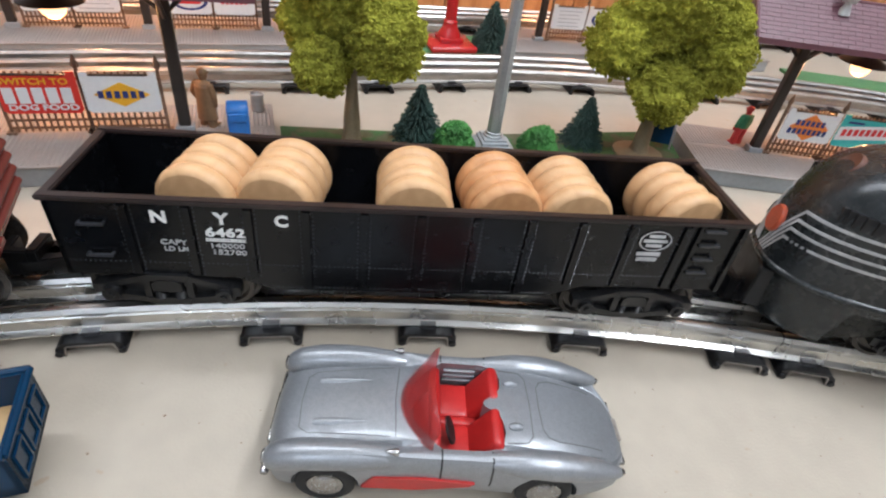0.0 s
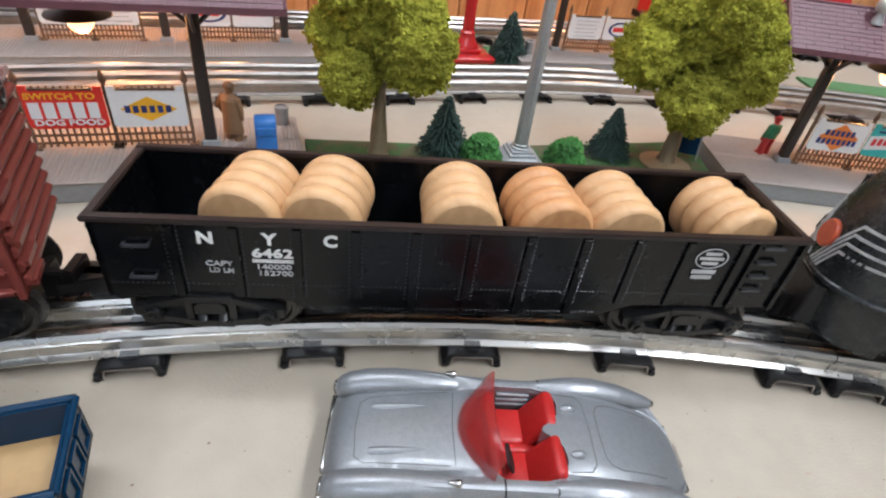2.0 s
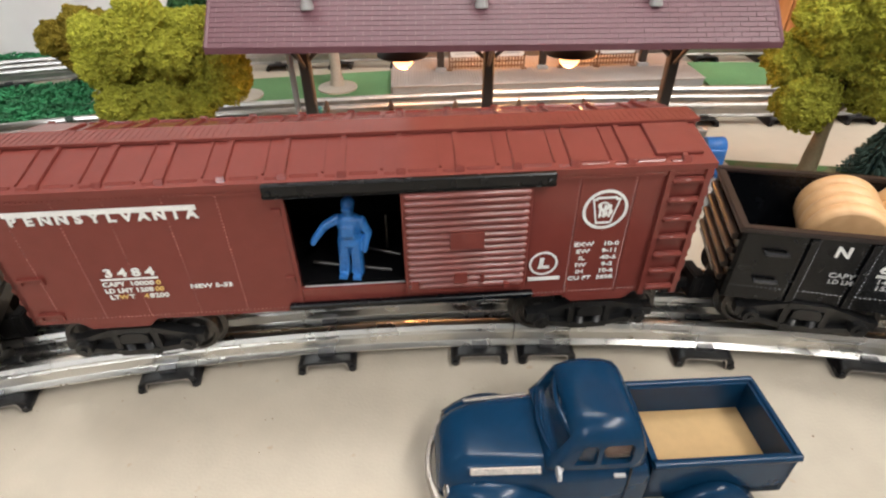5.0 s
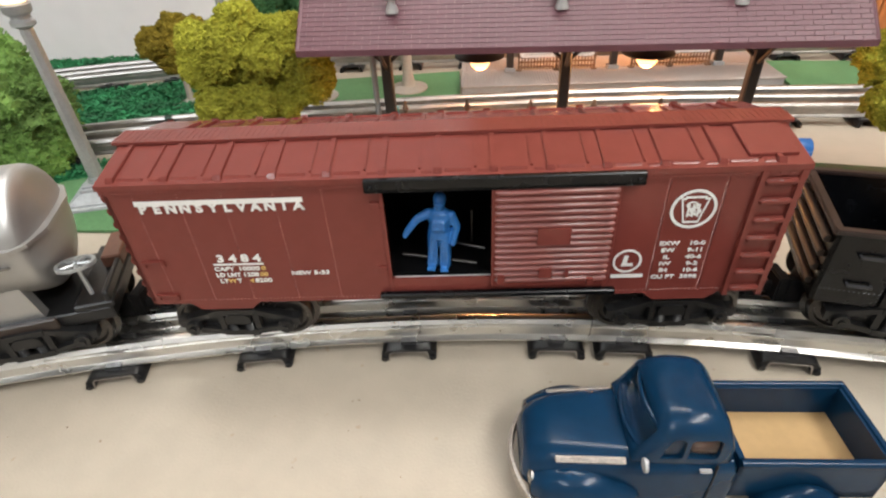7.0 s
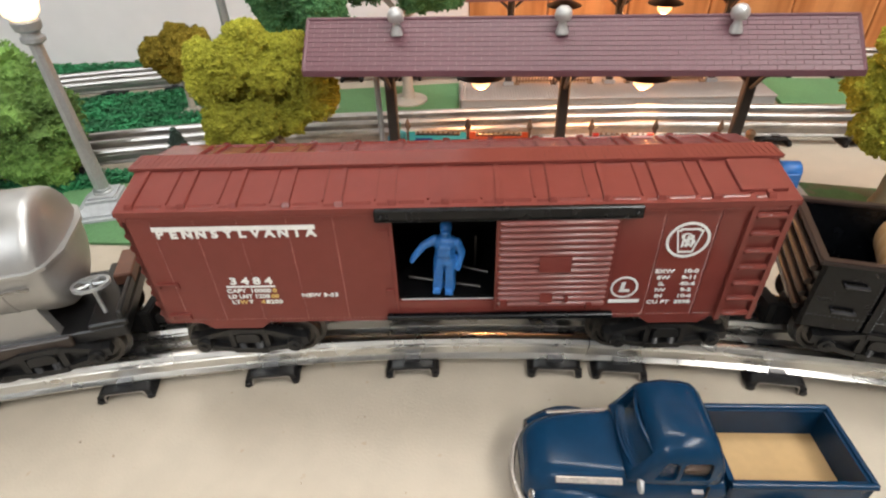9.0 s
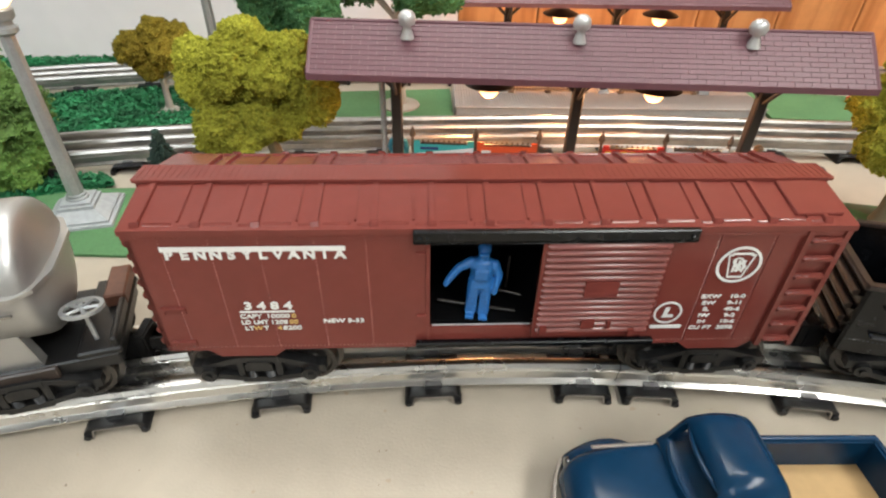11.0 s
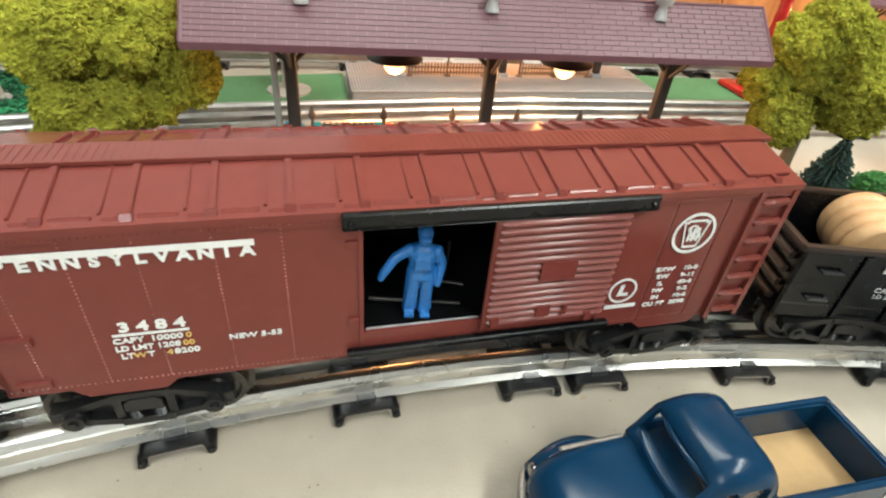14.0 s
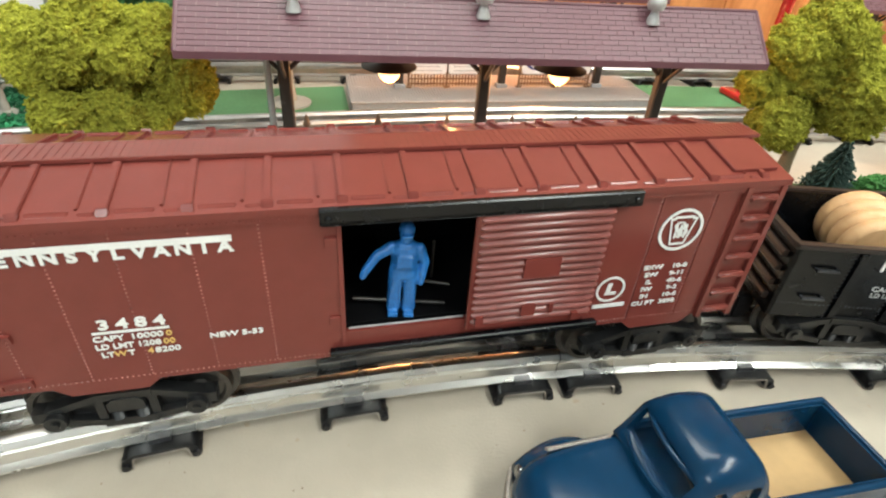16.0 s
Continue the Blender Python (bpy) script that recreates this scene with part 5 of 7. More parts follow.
def pine(x, y, z, h, r, label, seed, mat=None):
    """A small bottle-brush fir: whorls of drooping tufts."""
    rng = random.Random(seed)
    t = thing("fir_tree", pose(x, y, z), label, "tree", "model firs")
    bm = bmesh.new()
    rod(bm, (0, 0, 0), (0, 0, h * 0.9), r * 0.12, r * 0.04, 8)
    part("trunk", bm, M_TRUNK, t)
    verts, faces = [], []
    levels = 15
    for k in range(levels):
        f = k / (levels - 1)
        zz = h * (0.10 + 0.88 * f)
        rr = r * (1 - f) ** 0.85 + r * 0.08
        n = max(6, int(26 * (1 - f)) + 5)
        for j in range(n):
            a = 2 * math.pi * (j + rng.uniform(-0.3, 0.3)) / n + k * 0.7
            ln = rr * rng.uniform(0.82, 1.12)
            d = Vector((math.cos(a), math.sin(a), 0))
            side = Vector((-d.y, d.x, 0))
            for q in range(5):
                g = 0.35 + 0.65 * q / 4
                p = d * ln * g + Vector((0, 0, zz - h * 0.05 * g + rng.uniform(-1, 1) * h * 0.006))
                s = h * 0.040 * (1.2 - 0.5 * g) * rng.uniform(0.7, 1.3)
                i = len(verts)
                verts += [p + d * s * 1.5, p - d * s * 0.9, p + side * s, p - side * s, p + Vector((0, 0, s * 0.9)), p - Vector((0, 0, s * 0.7))]
                faces += [(i, i + 2, i + 4), (i + 2, i + 1, i + 4), (i + 1, i + 3, i + 4), (i + 3, i, i + 4), (i + 2, i, i + 5), (i + 1, i + 2, i + 5), (i + 3, i + 1, i + 5), (i, i + 3, i + 5)]
    me = bpy.data.meshes.new("needles")
    me.from_pydata([tuple(v) for v in verts], [], faces)
    me.materials.append(mat or M_PINE)
    o = new("needles", me)
    o.parent = t
    return t


def bush(x, y, z, r, h, mat, label, seed, count=1300):
    rng = random.Random(seed)
    balls = [((0, 0, h * 0.45), r * 0.8), ((r * 0.35, 0, h * 0.3), r * 0.6), ((-r * 0.4, r * 0.1, h * 0.3), r * 0.6), ((0, -r * 0.3, h * 0.3), r * 0.55), ((0.1 * r, 0, h * 0.75), r * 0.45)]
    me = clumps(None, balls, count, r * 0.13, rng, core=0.85)
    me.materials.append(mat)
    o = new("bush", me)
    o.matrix_world = pose(x, y, z)
    return tagged(o, label, "bush", "model bushes")


lawn_tree = tree(-0.0315, 0.3385, 0.004, 0.046,
     [((-0.0152, -0.0039, 0.0470), 0.0135), ((-0.0251, 0.0074, 0.0644), 0.0122), ((-0.0156, 0.0021, 0.0850), 0.0135), ((0.0178, -0.0044, 0.0624), 0.0170), ((0.0037, 0.0035, 0.0870), 0.0142), ((0.0200, 0.0003, 0.0781), 0.0105),
      ((-0.0058, 0.0030, 0.0690), 0.0105), ((-0.0060, 0.0033, 0.0975), 0.0130)], 22000, 0.00082, M_OLIVE, "olive green foam tree with a plain trunk on the lawn", 0.0040, seed=3, full=1.17)
tree(0.1465, 0.3710, 0.004, 0.042,
     [((-0.0265, 0.0100, 0.0643), 0.0183), ((-0.0018, -0.0111, 0.0458), 0.0168), ((0.0225, -0.0060, 0.0643), 0.0172), ((0.0073, -0.0006, 0.0885), 0.0184), ((-0.0041, 0.0040, 0.0742), 0.0150), ((-0.0174, 0.0100, 0.0881), 0.0152),
      ((0.0206, -0.0040, 0.0849), 0.0118), ((-0.0076, 0.0067, 0.1049), 0.0147)], 24000, 0.00082, M_OLIVE, "large olive green foam tree beside the platform", 0.0044, seed=5, foot=True, full=1.14)
tree(-0.358, 0.243, 0, 0.050,
     [((-0.0295, -0.0220, 0.0880), 0.0088), ((-0.0134, -0.0063, 0.0925), 0.0112), ((0.0037, 0.0068, 0.0850), 0.0108), ((-0.0187, -0.0183, 0.0823), 0.0126), ((0.0092, 0.0100, 0.0646), 0.0141), ((-0.0190, -0.0235, 0.0520), 0.0138), ((-0.0085, -0.0150, 0.0560), 0.0110),
      ((-0.0301, -0.0230, 0.0750), 0.0100), ((0.0002, 0.0001, 0.0520), 0.0095), ((0.0163, 0.0155, 0.0600), 0.0075), ((-0.0050, -0.0080, 0.0769), 0.0115)], 24000, 0.00075, M_OLIVE,
     "wide olive green foam tree by the canopy end", 0.004, seed=7, lean=(-0.008, -0.008), full=1.24)
tree(-0.524, 0.322, 0.002, 0.026,
     [((-0.0085, -0.0100, 0.0510), 0.0105), ((0.0011, 0.0042, 0.0590), 0.0100), ((0.0066, 0.0034, 0.0470), 0.0120), ((-0.0037, -0.0041, 0.0375), 0.0092), ((0.0123, 0.0150, 0.0560), 0.0084), ((0.0110, 0.0110, 0.0370), 0.0080)],
     12000, 0.0009, M_OLIVEDK, "dark olive foam tree on a round foot", 0.0026, seed=9, disc=True)
tree(-0.560, 0.198, 0, 0.022,
     [((0.0, 0.0, 0.040), 0.032), ((0.030, 0.0, 0.044), 0.026), ((-0.030, 0.01, 0.045), 0.030), ((0.012, 0.0, 0.064), 0.024), ((0.034, -0.004, 0.022), 0.020)], 14000, 0.0010, M_LEAF, "leafy green foam tree behind the lamp", seed=11)
tree(-0.424, 0.363, 0.003, 0.062, [((-0.020, 0, 0.074), 0.017), ((0.014, 0, 0.076), 0.018), ((-0.005, 0, 0.092), 0.020), ((0.028, 0, 0.062), 0.013), ((-0.030, 0, 0.090), 0.016)], 12000, 0.0010, M_DKLEAF,
     "deep green foam tree on a pale trunk and round foot", 0.0040, seed=13, disc=True)
tree(-0.360, 0.402, 0.003, 0.075, [((-0.030, 0, 0.098), 0.020), ((0.015, 0, 0.094), 0.020), ((-0.005, 0, 0.115), 0.022), ((0.035, 0, 0.090), 0.014), ((-0.045, 0, 0.105), 0.014)], 12000, 0.0010, M_DKLEAF,
     "tall deep green foam tree on a pale trunk", 0.0040, seed=15, disc=True)
pine(0.0055, 0.3540, 0.004, 0.0350, 0.0140, "dark green model fir on the lawn", 21)
pine(0.1095, 0.3745, 0.004, 0.0320, 0.0128, "dark green model fir by the bush", 22)
pine(0.0580, 0.5460, 0.003, 0.042, 0.0165, "dark green model fir beside the red column", 23)
pine(-0.4450, 0.2330, 0.0, 0.036, 0.0120, "small dark green fir beside the middle track", 24)
bush(0.0280, 0.3470, 0.004, 0.0120, 0.0160, M_BUSH, "bright green foam bush beside the lamp", 31)
for fx, fy in ((-0.571, 0.186), (-0.543, 0.187)):
    bush(fx, fy, 0.0, 0.0060, 0.0100, M_BLOOM, "tiny red flowering bush below the leafy tree", 33 + int(fx * 100))
bush(0.0790, 0.3540, 0.004, 0.0120, 0.0160, M_BUSH, "bright green foam bush on the lawn", 32)

# coarse turf on the left of the layout
def turf(name, outline, count, label, seed, z0=0.0):
    rng = random.Random(seed)
    xs, ys = [p[0] for p in outline], [p[1] for p in outline]

    def inside(x, y):
        r = False
        for (x0, y0), (x1, y1) in zip(outline, outline[1:] + outline[:1]):
            if (y0 > y) != (y1 > y) and x < (x1 - x0) * (y - y0) / (y1 - y0) + x0:
                r = not r
        return r

    verts = [(x, y, z0 + 0.0022) for x, y in outline]
    faces = [tuple(range(len(outline)))]
    made = 0
    while made < count:
        x, y = rng.uniform(min(xs), max(xs)), rng.uniform(min(ys), max(ys))
        if not inside(x, y):
            continue
        made += 1
        s, a, t = rng.uniform(0.0009, 0.0022), rng.uniform(0, 6.3), rng.uniform(-0.7, 0.7)
        z = z0 + 0.0022 + rng.uniform(0, 0.0035)
        d, e = Vector((math.cos(a), math.sin(a), t)) * s, Vector((-math.sin(a), math.cos(a), rng.uniform(-0.6, 0.6))) * s * 0.7
        p, i = Vector((x, y, z)), len(verts)
        verts += [tuple(p + d), tuple(p + e), tuple(p - d), tuple(p - e), (x, y, z0)]
        faces += [(i, i + 1, i + 2, i + 3), (i, i + 4, i + 1), (i + 2, i + 4, i + 3)]
    me = bpy.data.meshes.new(name)
    me.from_pydata(verts, [], faces)
    me.materials.append(M_GRASS)
    return tagged(new(name, me), label, "grass", kind="stuff")


turf("turf", [(-0.85, 0.140), (-0.76, 0.215), (-0.66, 0.297), (-0.60, 0.338), (-0.52, 0.388), (-0.468, 0.405), (-0.452, 0.312), (-0.50, 0.276), (-0.55, 0.238), (-0.70, 0.128), (-0.80, 0.06)], 25000, "coarse dark green turf between the tracks", 41)
turf("turf", [(-1.05, 0.07), (-0.78, 0.275), (-0.68, 0.352), (-0.62, 0.392), (-0.52, 0.455), (-0.50, 0.485), (-0.62, 0.434), (-0.80, 0.355), (-1.05, 0.24)], 17000, "coarse dark green turf below the backdrop", 42)
turf("turf", [(-0.756, 0.010), (-0.640, 0.115), (-0.548, 0.182), (-0.488, 0.222), (-0.470, 0.215), (-0.5056, 0.185), (-0.529, 0.129), (-0.586, 0.03)], 10000, "coarse dark green turf near the lamp", 43)

# ---- red column ----
col = thing("signal_tower", pose(0.021, 0.546, 0.003, 0, 0, 18), "glossy red enamel column on a stepped base", "tower")
part("base_plate", block((-0.021, -0.021, 0), (0.021, 0.021, 0.0055), 0.002, 3), M_REDPAINT, col, smooth=50)
part("base_step", block((-0.0105, -0.0105, 0.0055), (0.0105, 0.0105, 0.0095), 0.0012, 2), M_REDPAINT, col)
bm = bmesh.new()
lathe(bm, [(0.0105, 0.0095), (0.0100, 0.012), (0.0070, 0.0165), (0.0062, 0.020), (0.0066, 0.0215), (0.0050, 0.023), (0.0046, 0.19)], 20)
part("column", bm, M_REDPAINT, col, smooth=40)

# ---- platform fittings ----
mail = thing("mailbox", pose(-0.0865, 0.3155, PLATZ, 0, 0, 18) @ Matrix.Diagonal((0.94, 0.94, 1.10, 1)), "blue model mailbox on the platform", "mailbox")
bm = bmesh.new()
arch = [(-0.0058, 0.002), (-0.0058, 0.0150)] + [(-0.0058 * math.cos(k * math.pi / 8), 0.0150 + 0.0052 * math.sin(k * math.pi / 8)) for k in range(1, 8)] + [(0.0058, 0.0150), (0.0058, 0.002)]
prism(bm, arch, -0.0055, 0.0055, pose(0, 0, 0, 0, 0, 90))
bmesh.ops.bevel(bm, geom=bm.edges[:], offset=0.0005, segments=1, affect="EDGES")
part("body", bm, M_MAIL, mail, smooth=40)
part("flap", block((-0.0048, -0.0068, 0.0120), (0.0048, -0.0056, 0.0160), 0.0004, 1), M_MAIL, mail)
for x in (-0.0045, 0.0045):
    for y in (-0.0045, 0.0045):
        part("leg", block((x - 0.0009, y - 0.0009, 0), (x + 0.0009, y + 0.0009, 0.0025)), M_MAIL, mail)


def ash_can(x, y, z):
    c = thing("litter_bin", pose(x, y, z), "small silver litter bin on the platform", "bin", "litter bins")
    bm = bmesh.new()
    lathe(bm, [(0.0032, 0), (0.0036, 0.0005), (0.0037, 0.0090), (0.0041, 0.0096), (0.0041, 0.0104), (0.0034, 0.0106), (0.0030, 0.0092)], 18)
    part("can", bm, M_LAMPSILVER, c, smooth=40)


ash_can(-0.0890, 0.3545, PLATZ)
ash_can(0.0760, 0.5510, PLATZ)
figure("toy_figure", pose(-0.1080, 0.3290, PLATZ, 0, 0, 160) @ Matrix.Scale(1.18, 4), M_COATTAN, "tan coated passenger figurine on the platform", False, True)
figure("toy_figure", pose(0.2160, 0.3890, PLATZ, 0, 0, 200) @ Matrix.Scale(0.97, 4), (M_FIGRED, M_FIGGREEN), "green and red passenger figurine beside the post", False)
figure("toy_figure", pose(-0.3085, 0.2840, PLATZ, 0, 0, 190), M_FIGTEAL, "teal passenger figurine at the platform end", False)
bench = thing("notice_stand", pose(0.1620, 0.3840, 0.004, 0, 0, -12), "dark blue notice board on a thin silver frame", "notice board")
part("board", block((-0.0085, -0.0006, 0.003), (0.0085, 0.0006, 0.0190), 0.0003, 1, pose(0, 0, 0, -20, 0, 0)), M_BLUE, bench)
for x in (-0.0092, 0.0092):
    bm = bmesh.new()
    rod(bm, (x, 0, 0), (x, 0.0085, 0.0235), 0.0006, seg=6)
    part("leg", bm, M_LAMPSILVER, bench)


# ---- barrels in the gondola ----
def barrel(x, turn, tone, long_=0.0276):
    """A turned barrel of four swelling bands with a flat head at each end, lying across the wagon."""
    r, n = 0.0132, 4
    b = thing("barrel", gondola.matrix_world @ pose(x, -0.0101, GZ0 + 0.0052 + r + (x - 0.078) * SAG * 0.4, -90, 0, turn),
              "turned wooden barrel with grooved bands lying in the gondola", "barrel", "barrels in the gondola")
    step = long_ / n
    for k in range(n):
        prof = [(0.0004, 0.0006), (r * 0.84, 0.0006)]
        for f in (0.0, 0.06, 0.16, 0.3, 0.5, 0.7, 0.84, 0.94, 1.0):
            prof.append((r * (0.845 + 0.155 * math.sin(math.pi * f) ** 0.6), step * f))
        prof += [(r * 0.84, step - 0.0006), (0.0004, step - 0.0006)]
        part("band", lathe(bmesh.new(), prof, 40, Matrix.Translation((0, 0, k * step))), tone, b, smooth=50)
    for z in (0.0, long_):
        part("head", lathe(bmesh.new(), [(0.0004, z - 0.0001), (r * 0.78, z - 0.0001), (r * 0.86, z + 0.0001), (r * 0.86, z + 0.0006), (0.0004, z + 0.0006)] if z == 0 else
                           [(0.0004, z - 0.0006), (r * 0.86, z - 0.0006), (r * 0.86, z - 0.0001), (r * 0.78, z + 0.0001), (0.0004, z + 0.0001)], 40), tone, b, smooth=50)
    return b


for x, turn, tone in ((-0.0715, -10, M_BARREL), (-0.0470, -9, M_BARREL), (-0.0012, 0, M_BARREL), (0.0305, 7, M_BARRELDK), (0.0552, 4, M_BARREL), (0.0976, 11, M_BARREL)):
    barrel(x, turn, tone)


# ---- cars on the board ----
def wheel(parent, x, y, r, s, hub=M_CHROME):
    w = part("tyre", lathe(bmesh.new(), [(0.001, -0.0022), (r * 0.8, -0.0022), (r, -0.0014), (r, 0.0014), (r * 0.82, 0.0022), (r * 0.66, 0.0020), (r * 0.64, 0.0012), (0.001, 0.0012)], 24,
                           pose(x, y, r, -90 * s, 0, 0)), M_RUBBER, parent, smooth=40)
    part("hubcap", lathe(bmesh.new(), [(r * 0.63, 0.0011), (r * 0.60, 0.0019), (r * 0.45, 0.0017), (r * 0.32, 0.0026), (0.0004, 0.0029)], 20, pose(x, y, r, -90 * s, 0, 0)), hub, w, smooth=40)
    return w


def carve(body, cutter):
    """Takes the cutter's solid out of the body's mesh."""
    for o in (body, cutter):
        bmesh.ops.recalc_face_normals(o, faces=o.faces[:])
    obs = []
    for o in (body, cutter):
        me = bpy.data.meshes.new("solid")
        o.to_mesh(me)
        obs.append(new("solid", me))
    md = obs[0].modifiers.new("cut", "BOOLEAN")
    md.operation, md.solver, md.object = "DIFFERENCE", "EXACT", obs[1]
    bpy.context.view_layer.update()
    me = bpy.data.meshes.new_from_object(obs[0].evaluated_get(bpy.context.evaluated_depsgraph_get()))
    out = bmesh.new()
    out.from_mesh(me)
    for o in obs:
        bpy.data.objects.remove(o)
    body.free(), cutter.free()
    return out


# -- silver convertible: local x runs from nose to tail, in millimetres in the tables below --
corvette = thing("toy_convertible", pose(-0.02615, 0.1513, 0, 0, 0, 2.6), "silver diecast convertible with red seats on the board", "toy car")
HALF = ((1.8, 15.5), (2.6, 17.2), (4.5, 18.6), (9, 19.8), (19, 20.4), (32, 20.0), (45, 19.7), (58, 19.6), (70, 20.2), (82, 20.8), (91, 20.0), (97, 18.8), (101.5, 17.0), (103.5, 13.5), (105, 9.5))
CREST = ((1.8, 12.6), (2.6, 15.2), (4.5, 18.2), (9, 20.8), (19, 22.2), (30, 22.2), (40, 21.4), (50, 20.8), (60, 20.6), (68, 21.0), (78, 22.0), (87, 20.8), (94, 18.7), (99, 16.4), (102, 14.4), (105, 11.5))
MID = ((1.8, 11.8), (2.6, 13.8), (4.5, 15.8), (9, 17.8), (15, 19.0), (26, 20.3), (38, 21.2), (50, 21.4), (68, 21.6), (76, 21.2), (86, 19.6), (94, 17.4), (100, 14.8), (103.5, 12.6), (105, 11.0))
DIP = ((1.8, 0.0), (4, 1.4), (10, 3.2), (19, 4.2), (30, 3.5), (40, 1.8), (48, 0.3), (64, 0.3), (70, 1.8), (80, 4.0), (92, 3.6), (100, 1.4), (105, 0.0))


def table_at(tab, x):
    xs, ys = [p[0] for p in tab], [p[1] for p in tab]
    return float(np.mean([np.interp(x + d, xs, ys) for d in (-1.6, -0.8, 0, 0.8, 1.6)])) if 5 < x < 98 else float(np.interp(x, xs, ys))


def half_section(x):
    w, c, m, d = (table_at(tab, x) for tab in (HALF, CREST, MID, DIP))
    zb = 4.6 + 3.2 * max(0, (5 - x) / 5) + 3.8 * max(0, (x - 92) / 13)
    v, h = min(c, m) - d, c - zb
    e = m - 0.5 * min(1, d)
    return [(0, zb), (0.86 * w, zb), (0.965 * w, zb + 0.18 * h), (0.99 * w, zb + 0.40 * h), (w, zb + 0.60 * h), (0.985 * w, zb + 0.80 * h), (0.955 * w, zb + 0.91 * h), (0.915 * w, zb + 0.98 * h), (0.87 * w, c),
            (0.82 * w, c - 0.16 * (c - v)), (0.775 * w, c - 0.55 * (c - v)), (0.735 * w, v + 0.08 * (c - v)), (0.70 * w, v), (0.675 * w, v + 0.3 * (e - v)), (0.645 * w, v + 0.85 * (e - v)), (0.61 * w, e),
            (0.45 * w, e + 0.45 * (m - e)), (0.22 * w, e + 0.85 * (m - e)), (0, m)]


def top_at(x, y):
    """Height of the bodywork, in metres, at x and y in millimetres."""
    q = half_section(x)[8:][::-1]
    return float(np.interp(abs(y), [a for a, _ in q], [b for _, b in q])) / 1000


stations = [1.8, 2.2, 2.8, 3.6, 4.8, 6.5] + [8.5 + 2.45 * k for k in range(37)] + [98, 99.5, 101, 102.2, 103.2, 104.2, 105]
rings = []
for x in stations:
    half = half_section(x)
    # the front and the tail bow outwards in plan
    bow = lambda y: (x + (1.6 * (y / 15.5) ** 2 if x < 8 else (-2.4 * (y / 15) ** 2 + 1.5 if x > 101 else 0)) * (max(0, (8 - x) / 6.2) if x < 8 else 1)) / 1000
    rings.append([(bow(y), y / 1000, z / 1000) for y, z in half] + [(bow(y), -y / 1000, z / 1000) for y, z in half[-2:0:-1]])
body = loft(bmesh.new(), rings)
cut = bmesh.new()
# cockpit hole: bowed front, straight sides, two lobes at the rear
hole = [(0.0405 + 0.0100 * (y / 0.0150) ** 2, y) for y in [-0.0150 + 0.0025 * k for k in range(13)]]
hole += [(0.0620, 0.0150), (0.0652, 0.0142), (0.0676, 0.0120), (0.0684, 0.0090), (0.0678, 0.0055), (0.0660, 0.0030), (0.0630, 0.0010), (0.0625, 0.0)]
hole += [(x, -y) for x, y in hole[-2:12:-1]]
lo = [cut.verts.new((x, y, 0.0085)) for x, y in hole]
hi = [cut.verts.new((x, y, 0.04)) for x, y in hole]
cut.faces.new(hi), cut.faces.new(lo[::-1])
for k in range(len(hole)):
    cut.faces.new((lo[k], lo[(k + 1) % len(hole)], hi[(k + 1) % len(hole)], hi[k]))
for s in (-1, 1):
    for x in (0.0192, 0.0804):
        lathe(cut, [(0.0092, 0.0155), (0.0092, 0.0300)], 28, pose(x, 0, 0.0086, -90 * s, 0, 0))
part("body", carve(body, cut), M_SILVER, corvette, smooth=32)


def seam(points, mat, width=0.00022, lift=0.00006, name="panel_seam"):
    """A fine dark joint that follows the bodywork; points in millimetres."""
    fine = []
    for (x0, y0), (x1, y1) in zip(points, points[1:]):
        fine += [(x0 + (x1 - x0) * k / 8, y0 + (y1 - y0) * k / 8) for k in range(8)]
    fine.append(points[-1])
    rings = []
    for k, (x, y) in enumerate(fine):
        (xa, ya), (xb, yb) = fine[max(k - 1, 0)], fine[min(k + 1, len(fine) - 1)]
        ln = math.hypot(xb - xa, yb - ya)
        nx, ny = -(yb - ya) / ln * width, (xb - xa) / ln * width
        z = top_at(x, y)
        rings.append([(x / 1000 + nx, y / 1000 + ny, z - 0.0003), (x / 1000 + nx, y / 1000 + ny, z + lift), (x / 1000 - nx, y / 1000 - ny, z + lift), (x / 1000 - nx, y / 1000 - ny, z - 0.0003)])
    part(name, loft(bmesh.new(), rings), mat, corvette)


